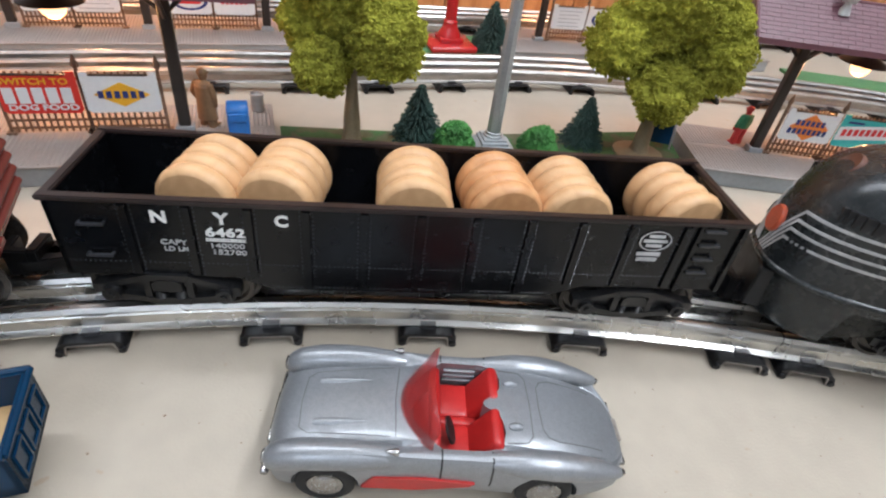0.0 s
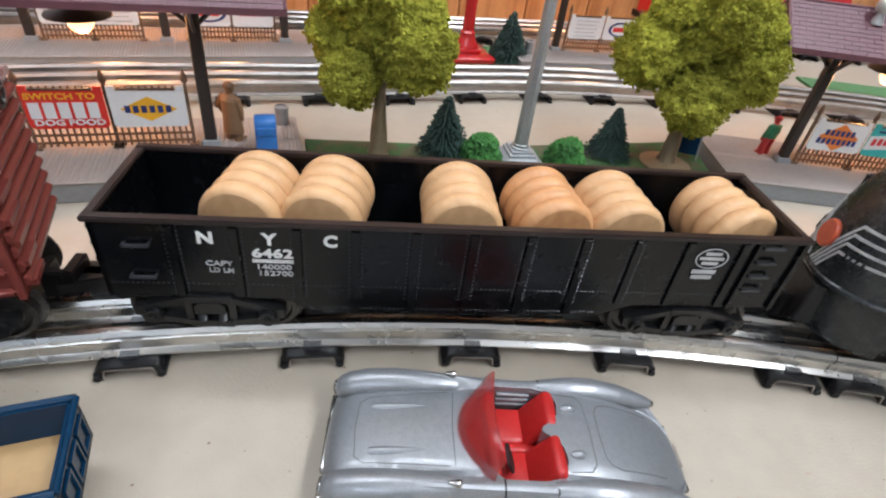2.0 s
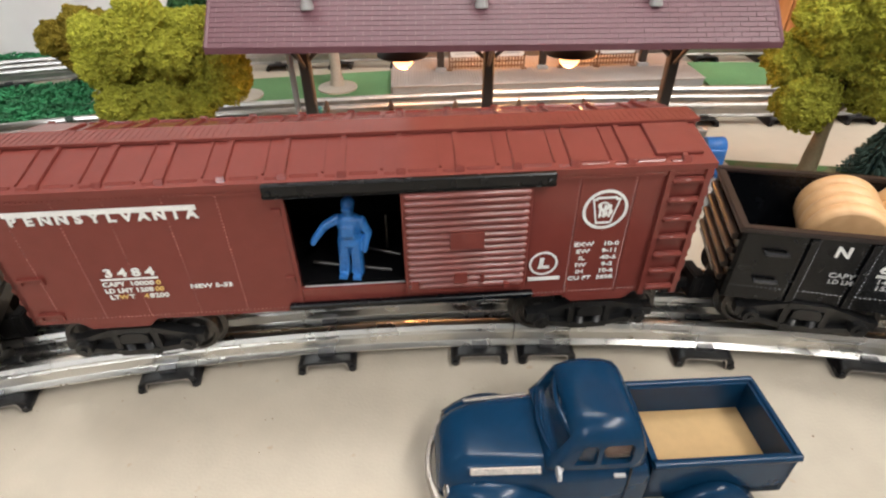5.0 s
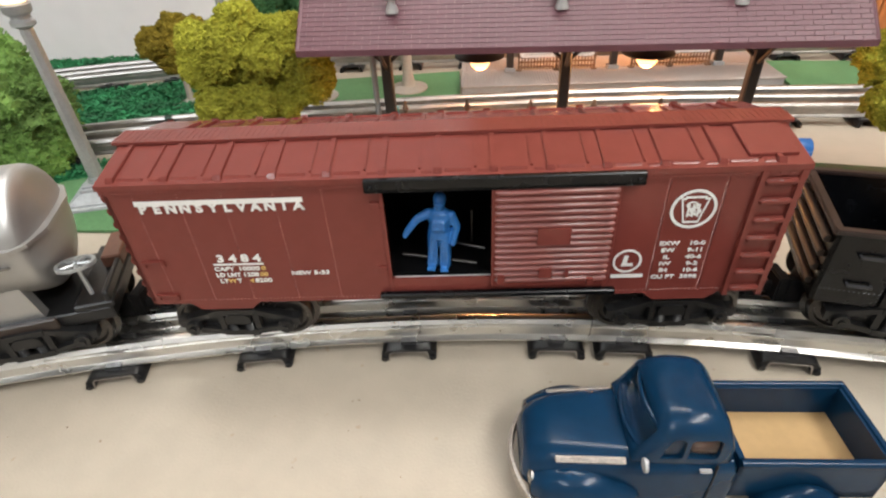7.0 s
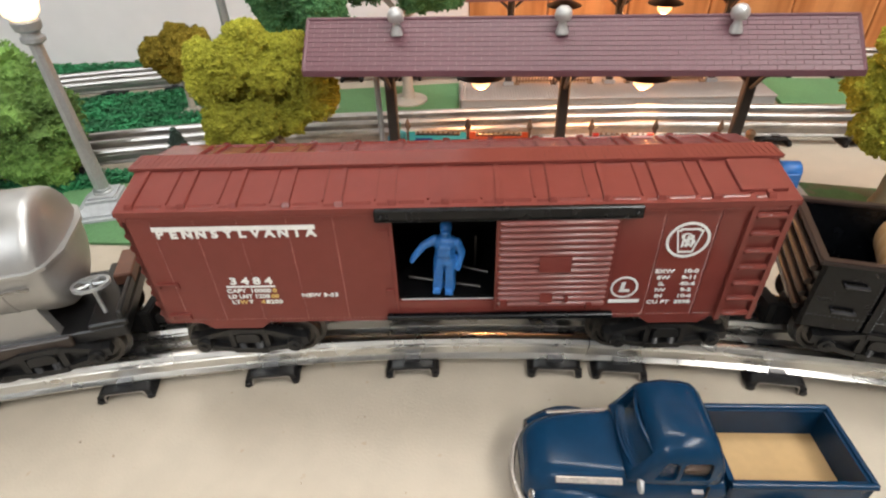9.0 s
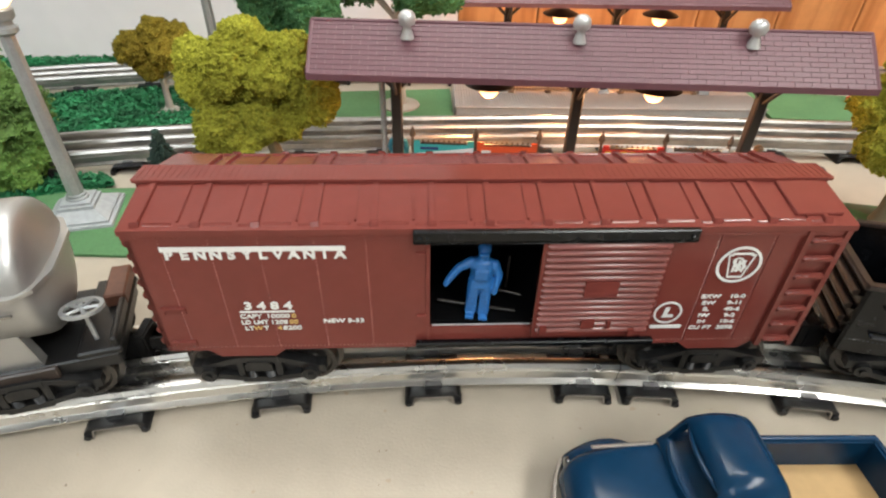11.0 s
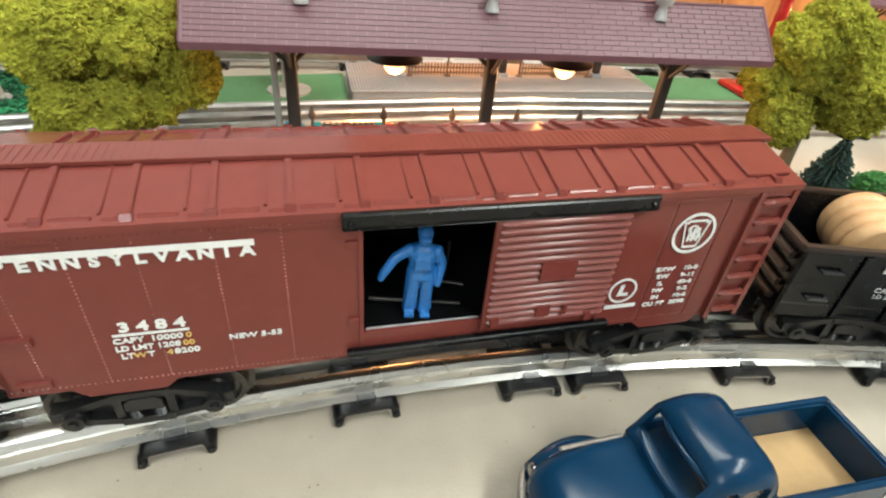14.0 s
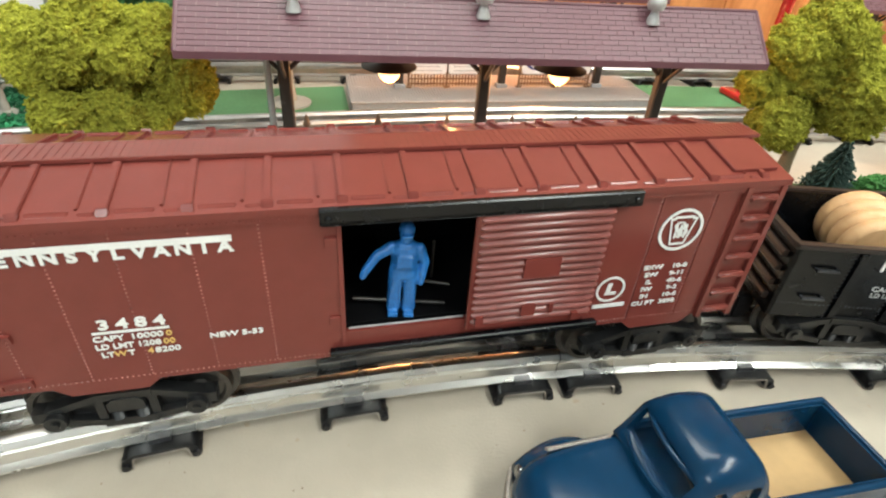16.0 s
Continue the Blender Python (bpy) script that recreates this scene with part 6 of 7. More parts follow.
seam([(98, -10), (84, -10.6), (81, -9.6), (79.6, -7.2), (79.3, 0), (79.6, 7.2), (81, 9.6), (84, 10.6), (98, 10)], M_GREYDK)
seam([(68.5, -12.6), (74.5, -12.2), (76.2, -10), (76.5, 0), (76.2, 10), (74.5, 12.2), (68.5, 12.6)], M_GREYDK)
seam([(37.5, -11.8), (36.9, 0), (37.5, 11.8)], M_GREYDK, 0.00016)
seam([(36, -11.9), (13, -10.4), (10.6, -8.6), (10, 0), (10.6, 8.6), (13, 10.4), (36, 11.9)], M_GREYDK, 0.00014)
for s in (-1, 1):
    rows = []
    for k in range(13):
        f = k / 12
        x = 14.2 + 18.5 * f
        r = 0.00115 * math.sin(math.pi * min(1, 0.12 + f * 1.0) ** 0.6) + 0.00008
        rows.append([(x / 1000, s * 0.0071 + 1.05 * r * math.cos(a * math.pi / 4), top_at(x, 7.1) - 0.0001 + 0.75 * r * math.sin(a * math.pi / 4)) for a in range(8)])
    part("hood_ridge", loft(bmesh.new(), rows), M_SILVER, corvette, smooth=60)
    bm = bmesh.new()
    bmesh.ops.create_uvsphere(bm, u_segments=14, v_segments=10, radius=0.0023, matrix=Matrix.Translation((0.0028, s * 0.0161, 0.0153)) @ Matrix.Diagonal((0.45, 1, 1, 1)))
    part("headlight", bm, M_CHROME, corvette, "small chrome rimmed headlight", smooth=60)
    bm = bmesh.new()
    bmesh.ops.create_uvsphere(bm, u_segments=10, v_segments=8, radius=0.0014, matrix=Matrix.Translation((0.1010, s * 0.0160, 0.0148)) @ Matrix.Diagonal((1.7, 1, 0.9, 1)))
    part("tail_light", bm, M_CHROME, corvette, "tiny chrome tail light", smooth=60)
    # torpedo fenders, front and rear: along, side offset, height, half width, half height
    for name, line in (("front_fender", ((3.0, 16.1, 15.4, 2.4, 2.4), (4.0, 16.2, 15.7, 3.3, 3.2), (6.5, 16.3, 16.5, 4.0, 3.8), (12, 16.5, 17.7, 4.3, 4.0), (20, 16.6, 18.4, 4.3, 4.0),
                                         (28, 16.6, 18.6, 4.0, 3.6), (35, 16.5, 18.7, 3.3, 2.9), (41, 16.4, 18.8, 2.0, 1.6))),
                       ("rear_fender", ((60, 16.6, 18.6, 1.6, 1.4), (66, 16.7, 18.5, 3.0, 2.8), (74, 16.9, 18.4, 4.0, 3.7), (82, 17.0, 18.0, 4.2, 3.8), (90, 16.8, 17.0, 3.8, 3.3),
                                        (96, 16.5, 15.9, 3.0, 2.6), (100.5, 16.2, 15.0, 2.0, 1.9), (102.5, 16.1, 14.7, 1.0, 1.0)))):
        rows = []
        for (x0, *p0), (x1, *p1) in zip(line, line[1:]):
            for k in range(4):
                f = k / 4
                x, (cy, cz, a, b) = x0 + (x1 - x0) * f, [u + (v - u) * f for u, v in zip(p0, p1)]
                rows.append([(x / 1000, (s * cy + a * math.cos(q * math.pi / 9)) / 1000, (cz + b * math.sin(q * math.pi / 9)) / 1000) for q in range(18)])
        part(name, loft(bmesh.new(), rows), M_SILVER, corvette, smooth=60)
    part("bumper", block((0.0012, s * 0.0135 - 0.0040, 0.0076), (0.0034, s * 0.0135 + 0.0042, 0.0096), 0.0007, 2), M_CHROME, corvette, "chrome bumper", smooth=50)
    part("bumper", block((0.1030, s * 0.0075 - 0.0035, 0.0094), (0.1062, s * 0.0075 + 0.0035, 0.0112), 0.0006, 2), M_CHROME, corvette, "chrome bumper", smooth=50)
    bm = lathe(bmesh.new(), [(0.0009, 0), (0.0011, 0.0007), (0.0002, 0.0034)], 10, pose(0.0385, s * 0.0175, 0.0220, 0, -80, 0))
    part("fender_ornament", bm, M_CHROME, corvette, smooth=50)
    y0 = s * 0.01975
    bm = bmesh.new()
    prism(bm, [(0.0290, 0.0088), (0.0320, 0.0140), (0.0460, 0.0142), (0.0600, 0.0126), (0.0585, 0.0112), (0.0440, 0.0086)], y0 - 0.0006, y0 + 0.0006)
    part("side_cove", bm, M_REDTRIM, corvette, "glossy red side cove")
    # door edges down the side and over the sill
    for x in (0.0500, 0.0640):
        half = [(y, z) for y, z in half_section(x * 1000)[3:11] if z < 21.5]
        bm = bmesh.new()
        loft(bm, [[(x, s * y / 1000 * 0.985, z / 1000), (x, s * y / 1000 * 1.004, z / 1000 + 0.00006), (x + 0.0005, s * y / 1000 * 1.004, z / 1000 + 0.00006), (x + 0.0005, s * y / 1000 * 0.985, z / 1000)] for y, z in half])
        part("door_seam", bm, M_DARK, corvette)
    for x in (0.0192, 0.0804):
        wheel(corvette, x, s * 0.0178, 0.0082, s)
    # seats: a cushion and a tall rounded back filling its lobe
    part("seat", block((0.0490, s * 0.0074 - 0.0062, 0.0086), (0.0600, s * 0.0074 + 0.0062, 0.0128), 0.0016, 3), M_REDTRIM, corvette, "red bucket seat", smooth=60)
    bm = block((-0.0022, -0.0066, -0.0070), (0.0022, 0.0066, 0.0070), 0.0020, 4, pose(0.0634, s * 0.0075, 0.0156, 0, 32, 0))
    part("seat_back", bm, M_REDTRIM, corvette, "rounded red seat back", smooth=70)
    bm = bmesh.new()
    for k in range(3):
        rod(bm, (0.0515, s * 0.0147, 0.0130 + 0.0022 * k), (0.0615, s * 0.0147, 0.0130 + 0.0022 * k), 0.0006, seg=8)
    part("door_panel", bm, M_SILVER, corvette, "ribbed silver door lining", smooth=50)
    bm = lathe(bmesh.new(), [(0.0013, -0.0006), (0.0013, 0.0006), (0.0004, 0.0014)], 10, pose(0.0715, s * 0.0075, top_at(71.5, 7.5)) @ Matrix.Diagonal((1.7, 1, 1, 1)))
    part("deck_stud", bm, M_SILVER, corvette, smooth=50)
part("grille", block((0.0012, -0.0085, 0.0082), (0.0030, 0.0085, 0.0108), 0.0005, 2), M_CHROME, corvette, "chrome toothed grille", smooth=50)
part("plate_frame", block((0.1048, -0.0040, 0.0098), (0.1066, 0.0040, 0.0122), 0.0004, 1), M_WORN, corvette, "worn plate bracket")
part("cockpit_floor", block((0.0430, -0.0138, 0.0080), (0.0625, 0.0138, 0.0089)), M_REDTRIM, corvette, "red cockpit floor")
part("console", block((0.0480, -0.0015, 0.0088), (0.0625, 0.0015, 0.0125), 0.0008, 2), M_REDTRIM, corvette, smooth=50)
part("dashboard", block((0.0470, -0.0136, 0.0150), (0.0500, 0.0136, 0.0204), 0.001, 2), M_REDTRIM, corvette, smooth=50)
bm = lathe(bmesh.new(), [(0.0034, -0.0003), (0.0040, -0.0003), (0.0040, 0.0003), (0.0034, 0.0003)], 18, pose(0.0530, -0.0072, 0.0180, 0, 65, 0))
part("steering_wheel", bm, M_DARK, corvette)
# wrapped red screen
bm = bmesh.new()
n = 24
rings = []
for k in range(n + 1):
    f = -1 + 2 * k / n
    xb, yb = 0.0382 + 0.0088 * f * f, 0.0158 * f
    xt, yt = 0.0472 + 0.0016 * f * f, 0.0148 * f
    zt = 0.0292 - 0.0014 * abs(f) ** 3
    zb = top_at(xb * 1000, yb * 1000) - 0.0001
    xm, ym, zm = 0.5 * (xb + xt) - 0.0006, 0.5 * (yb + yt), 0.5 * (zb + zt) + 0.0006
    rings.append([(xb, yb, zb), (xm, ym, zm), (xt, yt, zt), (xt + 0.0006, yt, zt), (xm + 0.0006, ym, zm - 0.0003), (xb + 0.0006, yb, zb)])
loft(bm, rings)
part("windscreen", bm, M_REDGLASS, corvette, "tinted red plastic windscreen", smooth=60)

# -- blue pickup: local x runs from the tailgate to the nose --
pickup = thing("toy_pickup", pose(-0.0825, 0.1345, 0, 0, 0, 180 + 20.8) @ pose(0, -0.0014, 0), "dark blue diecast pickup truck with a tan bed floor", "toy truck")
bm = bmesh.new()
BX0, BX1, BY, BZ = 0.0, 0.0400, 0.0134, 0.0262
for lo, hi in (((BX0, -BY, 0.0100), (BX1, -BY + 0.0016, BZ)), ((BX0, BY - 0.0016, 0.0100), (BX1, BY, BZ)), ((BX0, -BY, 0.0100), (BX0 + 0.0016, BY, BZ)), ((BX1 - 0.0016, -BY, 0.0100), (BX1, BY, BZ)),
               ((BX0, -BY, 0.0100), (BX1, BY, 0.0130))):
    box(bm, lo, hi)
bmesh.ops.remove_doubles(bm, verts=bm.verts[:], dist=0.00001)
part("cargo_bed", bm, M_BLUE, pickup)
bm = bmesh.new()
for s in (-1, 1):
    rod(bm, (BX0, s * BY, BZ), (BX1, s * BY, BZ), 0.0011, seg=10)
rod(bm, (BX0, -BY, BZ), (BX0, BY, BZ), 0.0009, seg=10)
part("bed_rail", bm, M_BLUE, pickup, smooth=60)
for y0, y1 in ((-0.0112, -0.0046), (-0.0033, 0.0033), (0.0046, 0.0112)):
    bm = bmesh.new()
    for a, b, c, d in ((y0, y1, 0.0128, 0.0136), (y0, y1, 0.0216, 0.0224), (y0, y0 + 0.0008, 0.0136, 0.0216), (y1 - 0.0008, y1, 0.0136, 0.0216)):
        box(bm, (BX0 - 0.0006, a, c), (BX0 + 0.0004, b, d))
    part("tailgate_panel", bm, M_BLUE, pickup, "stamped tailgate panel")
part("bed_floor", block((BX0 + 0.0018, -BY + 0.0018, 0.0130), (BX1 - 0.0018, BY - 0.0018, 0.0150)), M_BEDTAN, pickup, "tan painted bed floor")
# nose, cab base
def ring_car(x, w, z0, z1, r):
    pts = []
    for sy, cz, a0 in ((1, z0 + 0.001, -90), (1, z1 - r, 0), (-1, z1 - r, 90), (-1, z0 + 0.001, 180)):
        rr = r if cz > z0 + 0.002 else 0.001
        for k in range(7):
            a = radians(a0 + k * 15)
            pts.append((x, sy * (w - rr) + rr * math.cos(a), cz + rr * math.sin(a)))
    return pts
bm = loft(bmesh.new(), [ring_car(*p) for p in ((0.0405, 0.0142, 0.009, 0.0250, 0.004), (0.0420, 0.0148, 0.008, 0.0268, 0.004), (0.0650, 0.0150, 0.008, 0.0270, 0.005), (0.0690, 0.0144, 0.010, 0.0270, 0.006),
                                                  (0.0800, 0.0138, 0.010, 0.0268, 0.0065), (0.0880, 0.0132, 0.010, 0.0258, 0.0068), (0.0925, 0.0125, 0.010, 0.0244, 0.0070), (0.0955, 0.0114, 0.0105, 0.0222, 0.0066), (0.0972, 0.0098, 0.011, 0.0192, 0.005), (0.0980, 0.0080, 0.012, 0.0165, 0.003))])
part("body", bm, M_BLUE, pickup, smooth=50)
CAB = ((0.0425, 0.0130, 0.0262, 0.0300, 0.002), (0.0433, 0.0136, 0.0262, 0.0352, 0.005), (0.0445, 0.0139, 0.0262, 0.0387, 0.006), (0.0466, 0.0141, 0.0262, 0.0411, 0.0065), (0.0500, 0.0142, 0.0262, 0.0424, 0.007),
       (0.0555, 0.0142, 0.0262, 0.0428, 0.007), (0.0595, 0.0141, 0.0262, 0.0421, 0.007), (0.0625, 0.0140, 0.0262, 0.0402, 0.006), (0.0665, 0.0137, 0.0262, 0.0318, 0.0035), (0.0690, 0.0132, 0.0258, 0.0268, 0.0003))
bm = loft(bmesh.new(), [ring_car(*p) for p in CAB])
# hollow it, then cut the side windows, the windscreen and the rear window
bm = carve(bm, loft(bmesh.new(), [ring_car(x, w - 0.0013, 0.0240, z - 0.0013, max(r - 0.001, 0.0005)) for x, w, _, z, r in ((0.0448,) + CAB[1][1:], (0.0476,) + CAB[3][1:], CAB[5], (0.0612,) + CAB[7][1:], (0.0650,) + CAB[8][1:])]))
SIDE = ((0.0472, 0.0552, 0.0552), (0.0564, 0.0622, 0.0604))


def window_outline(x0, x1, x2):
    return [(x0, 0.0300), (x0 + 0.0006, 0.0291), (x1, 0.0291), (x2, 0.0358), (x2 - 0.0008, 0.0368), (x0 + 0.0010, 0.0369), (x0, 0.0359)]


for q in SIDE:
    cut = bmesh.new()
    prism(cut, window_outline(*q), -0.03, 0.03)
    bm = carve(bm, cut)
bm = carve(bm, block((0.0605, -0.0112, 0.0295), (0.0750, 0.0112, 0.0382), 0.0015, 3))
bm = carve(bm, block((0.0400, -0.0078, 0.0305), (0.0470, 0.0078, 0.0358), 0.0012, 3))
cab = part("cab_roof", bm, M_BLUE, pickup, smooth=62)
part("seat", block((0.0450, -0.0110, 0.0266), (0.0525, 0.0110, 0.0300), 0.001, 2), M_RUST, cab, "brown bench seat", smooth=50)
bm = bmesh.new()
ring_mesh(bm, 0.0026, 0.0031, -0.0003, 0.0003, 0, 0, seg=18)
bmesh.ops.transform(bm, matrix=pose(0.0600, 0.0060, 0.0305, 30, 0, 90), verts=bm.verts[:])
part("steering_wheel", bm, M_DARK, cab)
for s in (-1, 1):
    for q in SIDE:
        y = s * 0.0132
        bm = bmesh.new()
        prism(bm, window_outline(*q), y - 0.00015, y + 0.00015)
        pane = part("side_window", bm, M_GLASS, cab, "clear side window pane")
        pane.visible_shadow = False
# curved windscreen with its raised surround
rings, trim = [], []
for k in range(17):
    f = -1 + k / 8
    y, b = 0.0122 * f, 0.0026 * f * f
    lo, hi = (0.0681 - b, 0.0290 + 0.0004 * f * f), (0.0640 - b * 1.1, 0.0378 - 0.0014 * f * f)
    mx, mz = 0.5 * (lo[0] + hi[0]) + 0.0002, 0.5 * (lo[1] + hi[1])
    rings.append([(lo[0] - 0.0005, y, lo[1]), (lo[0] - 0.0002, y, lo[1]), (mx, y, mz), (hi[0] - 0.0002, y, hi[1]), (hi[0] - 0.0005, y, hi[1]), (mx - 0.0003, y, mz)])
    for q, dx in ((hi, 0.0006), (lo, 0.0007)):
        trim.append((q[0] + dx, y, q[1]))
part("windscreen", loft(bmesh.new(), rings), M_GLASS, cab, "clear curved windscreen", smooth=60).visible_shadow = False
for off, tag in ((0, "visor"), (1, "windscreen_frame")):
    bm = bmesh.new()
    loft(bm, [[(x + 0.0007 * math.cos(a * math.pi / 3), y, z + 0.0007 * math.sin(a * math.pi / 3)) for a in range(6)] for x, y, z in trim[off::2]])
    part(tag, bm, M_BLUE, cab, smooth=60)
for s in (-1, 1):
    rows = []
    for k in range(9):
        f = k / 8
        x = 0.0655 + 0.0300 * f
        h = 0.0125 + 0.0098 * math.sin(min(1, f * 1.15 + 0.12) * math.pi * 0.62) - 0.004 * max(0, f - 0.8) * 5
        wd = 0.0056 * math.sin(math.pi * (0.25 + 0.6 * f)) + 0.0012
        c = s * (0.0122 + 0.0010 * math.sin(f * math.pi))
        rows.append([(x, c + wd * math.cos(a * math.pi / 4), 0.0085 + (h - 0.0085) * (0.5 + 0.5 * math.sin(a * math.pi / 4))) for a in range(8)])
    part("front_fender", loft(bmesh.new(), rows), M_BLUE, pickup, smooth=70)
    bm = bmesh.new()
    bmesh.ops.create_uvsphere(bm, u_segments=12, v_segments=8, radius=0.0026, matrix=Matrix.Translation((0.0950, s * 0.0115, 0.0158)) @ Matrix.Diagonal((0.5, 1, 1, 1)))
    part("headlight", bm, M_CHROME, pickup, "chrome rimmed headlight", smooth=60)
    rows = []
    for k in range(9):
        f = k / 8
        x = 0.0080 + 0.0250 * f
        h = 0.0095 + 0.0088 * math.sin(f * math.pi)
        rows.append([(x, s * 0.0150 + 0.0030 * math.cos(a * math.pi / 4), 0.0080 + (h - 0.0080) * (0.5 + 0.5 * math.sin(a * math.pi / 4))) for a in range(8)])
    part("rear_fender", loft(bmesh.new(), rows), M_BLUE, pickup, smooth=70)
    for x in (0.0205, 0.0800):
        wheel(pickup, x, s * 0.0142, 0.0075, s)
    # bright hood strip and mirror
    bm = block((-0.0095, -0.0005, -0.0010), (0.0095, 0.0005, 0.0010), 0.0003, 1, pose(0.0795, s * 0.0121, 0.0251, 45 * s, 2.0, -s * 2.5))
    part("trim_strip", bm, M_WORN, pickup, "worn silver trim strip")
    if s < 0:
        continue
    bm = bmesh.new()
    rod(bm, (0.0650, s * 0.0138, 0.0275), (0.0668, s * 0.0166, 0.0300), 0.0005)
    lathe(bm, [(0.0002, -0.0004), (0.0019, -0.0004), (0.0019, 0.0004), (0.0002, 0.0004)], 12, pose(0.0668, s * 0.0166, 0.0300, 0, 90, 0))
    part("mirror", bm, M_GREYINK, pickup, "worn silver wing mirror")
    part("door_handle", block((0.0480, s * 0.0149 - 0.0005, 0.0245), (0.0510, s * 0.0149 + 0.0005, 0.0252)), M_GREYINK, pickup)
    part("door_seam", block((0.0465, s * 0.0147 - 0.0004, 0.0100), (0.0469, s * 0.0147 + 0.0004, 0.0270)), M_DARK, pickup)
bm = bmesh.new()
rows = []
for k in range(11):
    f = -1 + 0.2 * k
    rows.append([(0.1002 - 0.0052 * f * f + 0.0010 * math.cos(a * math.pi / 3), f * 0.0165, 0.0098 + 0.0024 * math.sin(a * math.pi / 3)) for a in range(6)])
part("bumper", loft(bmesh.new(), rows), M_WORN, pickup, "worn silver bumper", smooth=60)
bm = bmesh.new()
for k in range(5):
    rod(bm, (0.0948 - 0.0003 * k, -0.0078, 0.0112 + k * 0.0014), (0.0948 - 0.0003 * k, 0.0078, 0.0112 + k * 0.0014), 0.0005, seg=6)
part("grille", bm, M_WORN, pickup, "worn silver grille bars")

# ---- diesel locomotive ----
loco = thing("diesel_locomotive", arc_pose(13.7, 0.008) , "dark grey diesel locomotive with white stripes coupled to the gondola", "locomotive")
# the bulldog nose as level slices: height, front, half width
SLICES = [(0.0415, -0.1502, 0.0258), (0.0520, -0.1490, 0.0256), (0.0600, -0.1474, 0.0256), (0.0670, -0.1452, 0.0254), (0.0730, -0.1424, 0.0248), (0.0780, -0.1388, 0.0236), (0.0815, -0.1338, 0.0210), (0.0843, -0.1265, 0.0165), (0.0860, -0.1150, 0.0100)]
NB, NE = -0.108, 0.150


def nose_plan(front, half, grow=0.0, end=NE, n=2.5, steps=28):
    """Level outline: a blunt rounded front running back to straight sides."""
    pts = [(end, -half - grow)]
    for k in range(steps + 1):
        a = -math.pi / 2 + math.pi * k / steps
        c, sn = math.cos(a), math.sin(a)
        pts.append((NB - (NB - front + grow) * abs(c) ** (2 / n), math.copysign(abs(sn) ** (2 / n), sn) * (half + grow)))
    return pts + [(end, half + grow)]


def nose_point(y, z, out=0.0):
    """A point on the nose at side offset y and height z."""
    zs = [q[0] for q in SLICES]
    front, half = np.interp(z, zs, [q[1] for q in SLICES]), np.interp(z, zs, [q[2] for q in SLICES])
    f = min(1, abs(y) / half)
    return (NB - (NB - front + out) * (1 - f ** 2.5) ** 0.4 - (0 if f < 1 else 0), y * (1 + out / half), z)


bm = bmesh.new()
loft(bm, [[(x, y, z) for x, y in nose_plan(f, w)] for z, f, w in SLICES])
part("body", bm, M_LOCO, loco, smooth=42)
part("cab", loft(bmesh.new(), [[(x, y * w, z) for y, z in ((-1, 0.05), (-1, h - 0.012), (-0.8, h - 0.003), (-0.4, h), (0.4, h), (0.8, h - 0.003), (1, h - 0.012), (1, 0.05))]
                               for x, w, h in ((-0.1040, 0.0235, 0.0850), (-0.0975, 0.0254, 0.0945), (0.15, 0.0256, 0.0955))]), M_LOCO, loco, smooth=40)
# rolled lip, pilot and frame below it
bm = bmesh.new()
loft(bm, [[(x, y, z) for x, y in nose_plan(-0.1496, 0.0256, g)] for z, g in ((0.0398, 0.0), (0.0400, 0.0011), (0.0406, 0.0015), (0.0416, 0.0015), (0.0423, 0.0009), (0.0425, 0.0))])
part("lip", bm, M_LOCO, loco, smooth=50)
bm = bmesh.new()
loft(bm, [[(x, y, z if x < -0.121 else max(z, 0.036)) for x, y in nose_plan(f, w, end=-0.09)] for z, f, w in ((0.0190, -0.1452, 0.0236), (0.0210, -0.1462, 0.0242), (0.0400, -0.1478, 0.0250))])
part("pilot", bm, M_LOCO, loco, smooth=42)
part("frame", block((-0.11, -0.021, 0.030), (0.15, 0.021, 0.0405), 0.0005, 1), M_TRUCK, loco)
part("coupler_opening", block((-0.1492, -0.0125, 0.0205), (-0.1300, 0.0125, 0.0385), 0.0006, 1), M_DARK, loco, "black coupler opening in the pilot")
x, y, z = nose_point(0, 0.0790)
part("headlight", lathe(bmesh.new(), [(0.0048, -0.008), (0.0050, 0.0), (0.0046, 0.0008), (0.0036, 0.0002), (0.0005, -0.0004)], 20, pose(x + 0.0006, 0, z, 0, -55, 0)), M_RUST, loco, "round brown nose headlight", smooth=40)
x, y, z = nose_point(-0.0005, 0.0540, 0.0006)
part("nose_emblem", lathe(bmesh.new(), [(0.0003, 0.0006), (0.0048, 0.0006), (0.0054, 0.0), (0.0054, -0.0030)], 28, pose(x, y, z, 0, -80, 0)), M_REDOVAL, loco, "round orange-red nose emblem", smooth=30)

def band(points, mat, name, label, width=0.0010, vertical=True):
    """A thin painted stripe lying on the nose along (y, z) points."""
    rings = []
    for y, z in points:
        if vertical:
            a, b = nose_point(y, z - width / 2), nose_point(y, z + width / 2)
            ao, bo = nose_point(y, z - width / 2, 0.0003), nose_point(y, z + width / 2, 0.0003)
        else:
            a, b = nose_point(y - width / 2, z), nose_point(y + width / 2, z)
            ao, bo = nose_point(y - width / 2, z, 0.0003), nose_point(y + width / 2, z, 0.0003)
        rings.append([a, ao, bo, b])
    part(name, loft(bmesh.new(), rings), mat, loco, label)


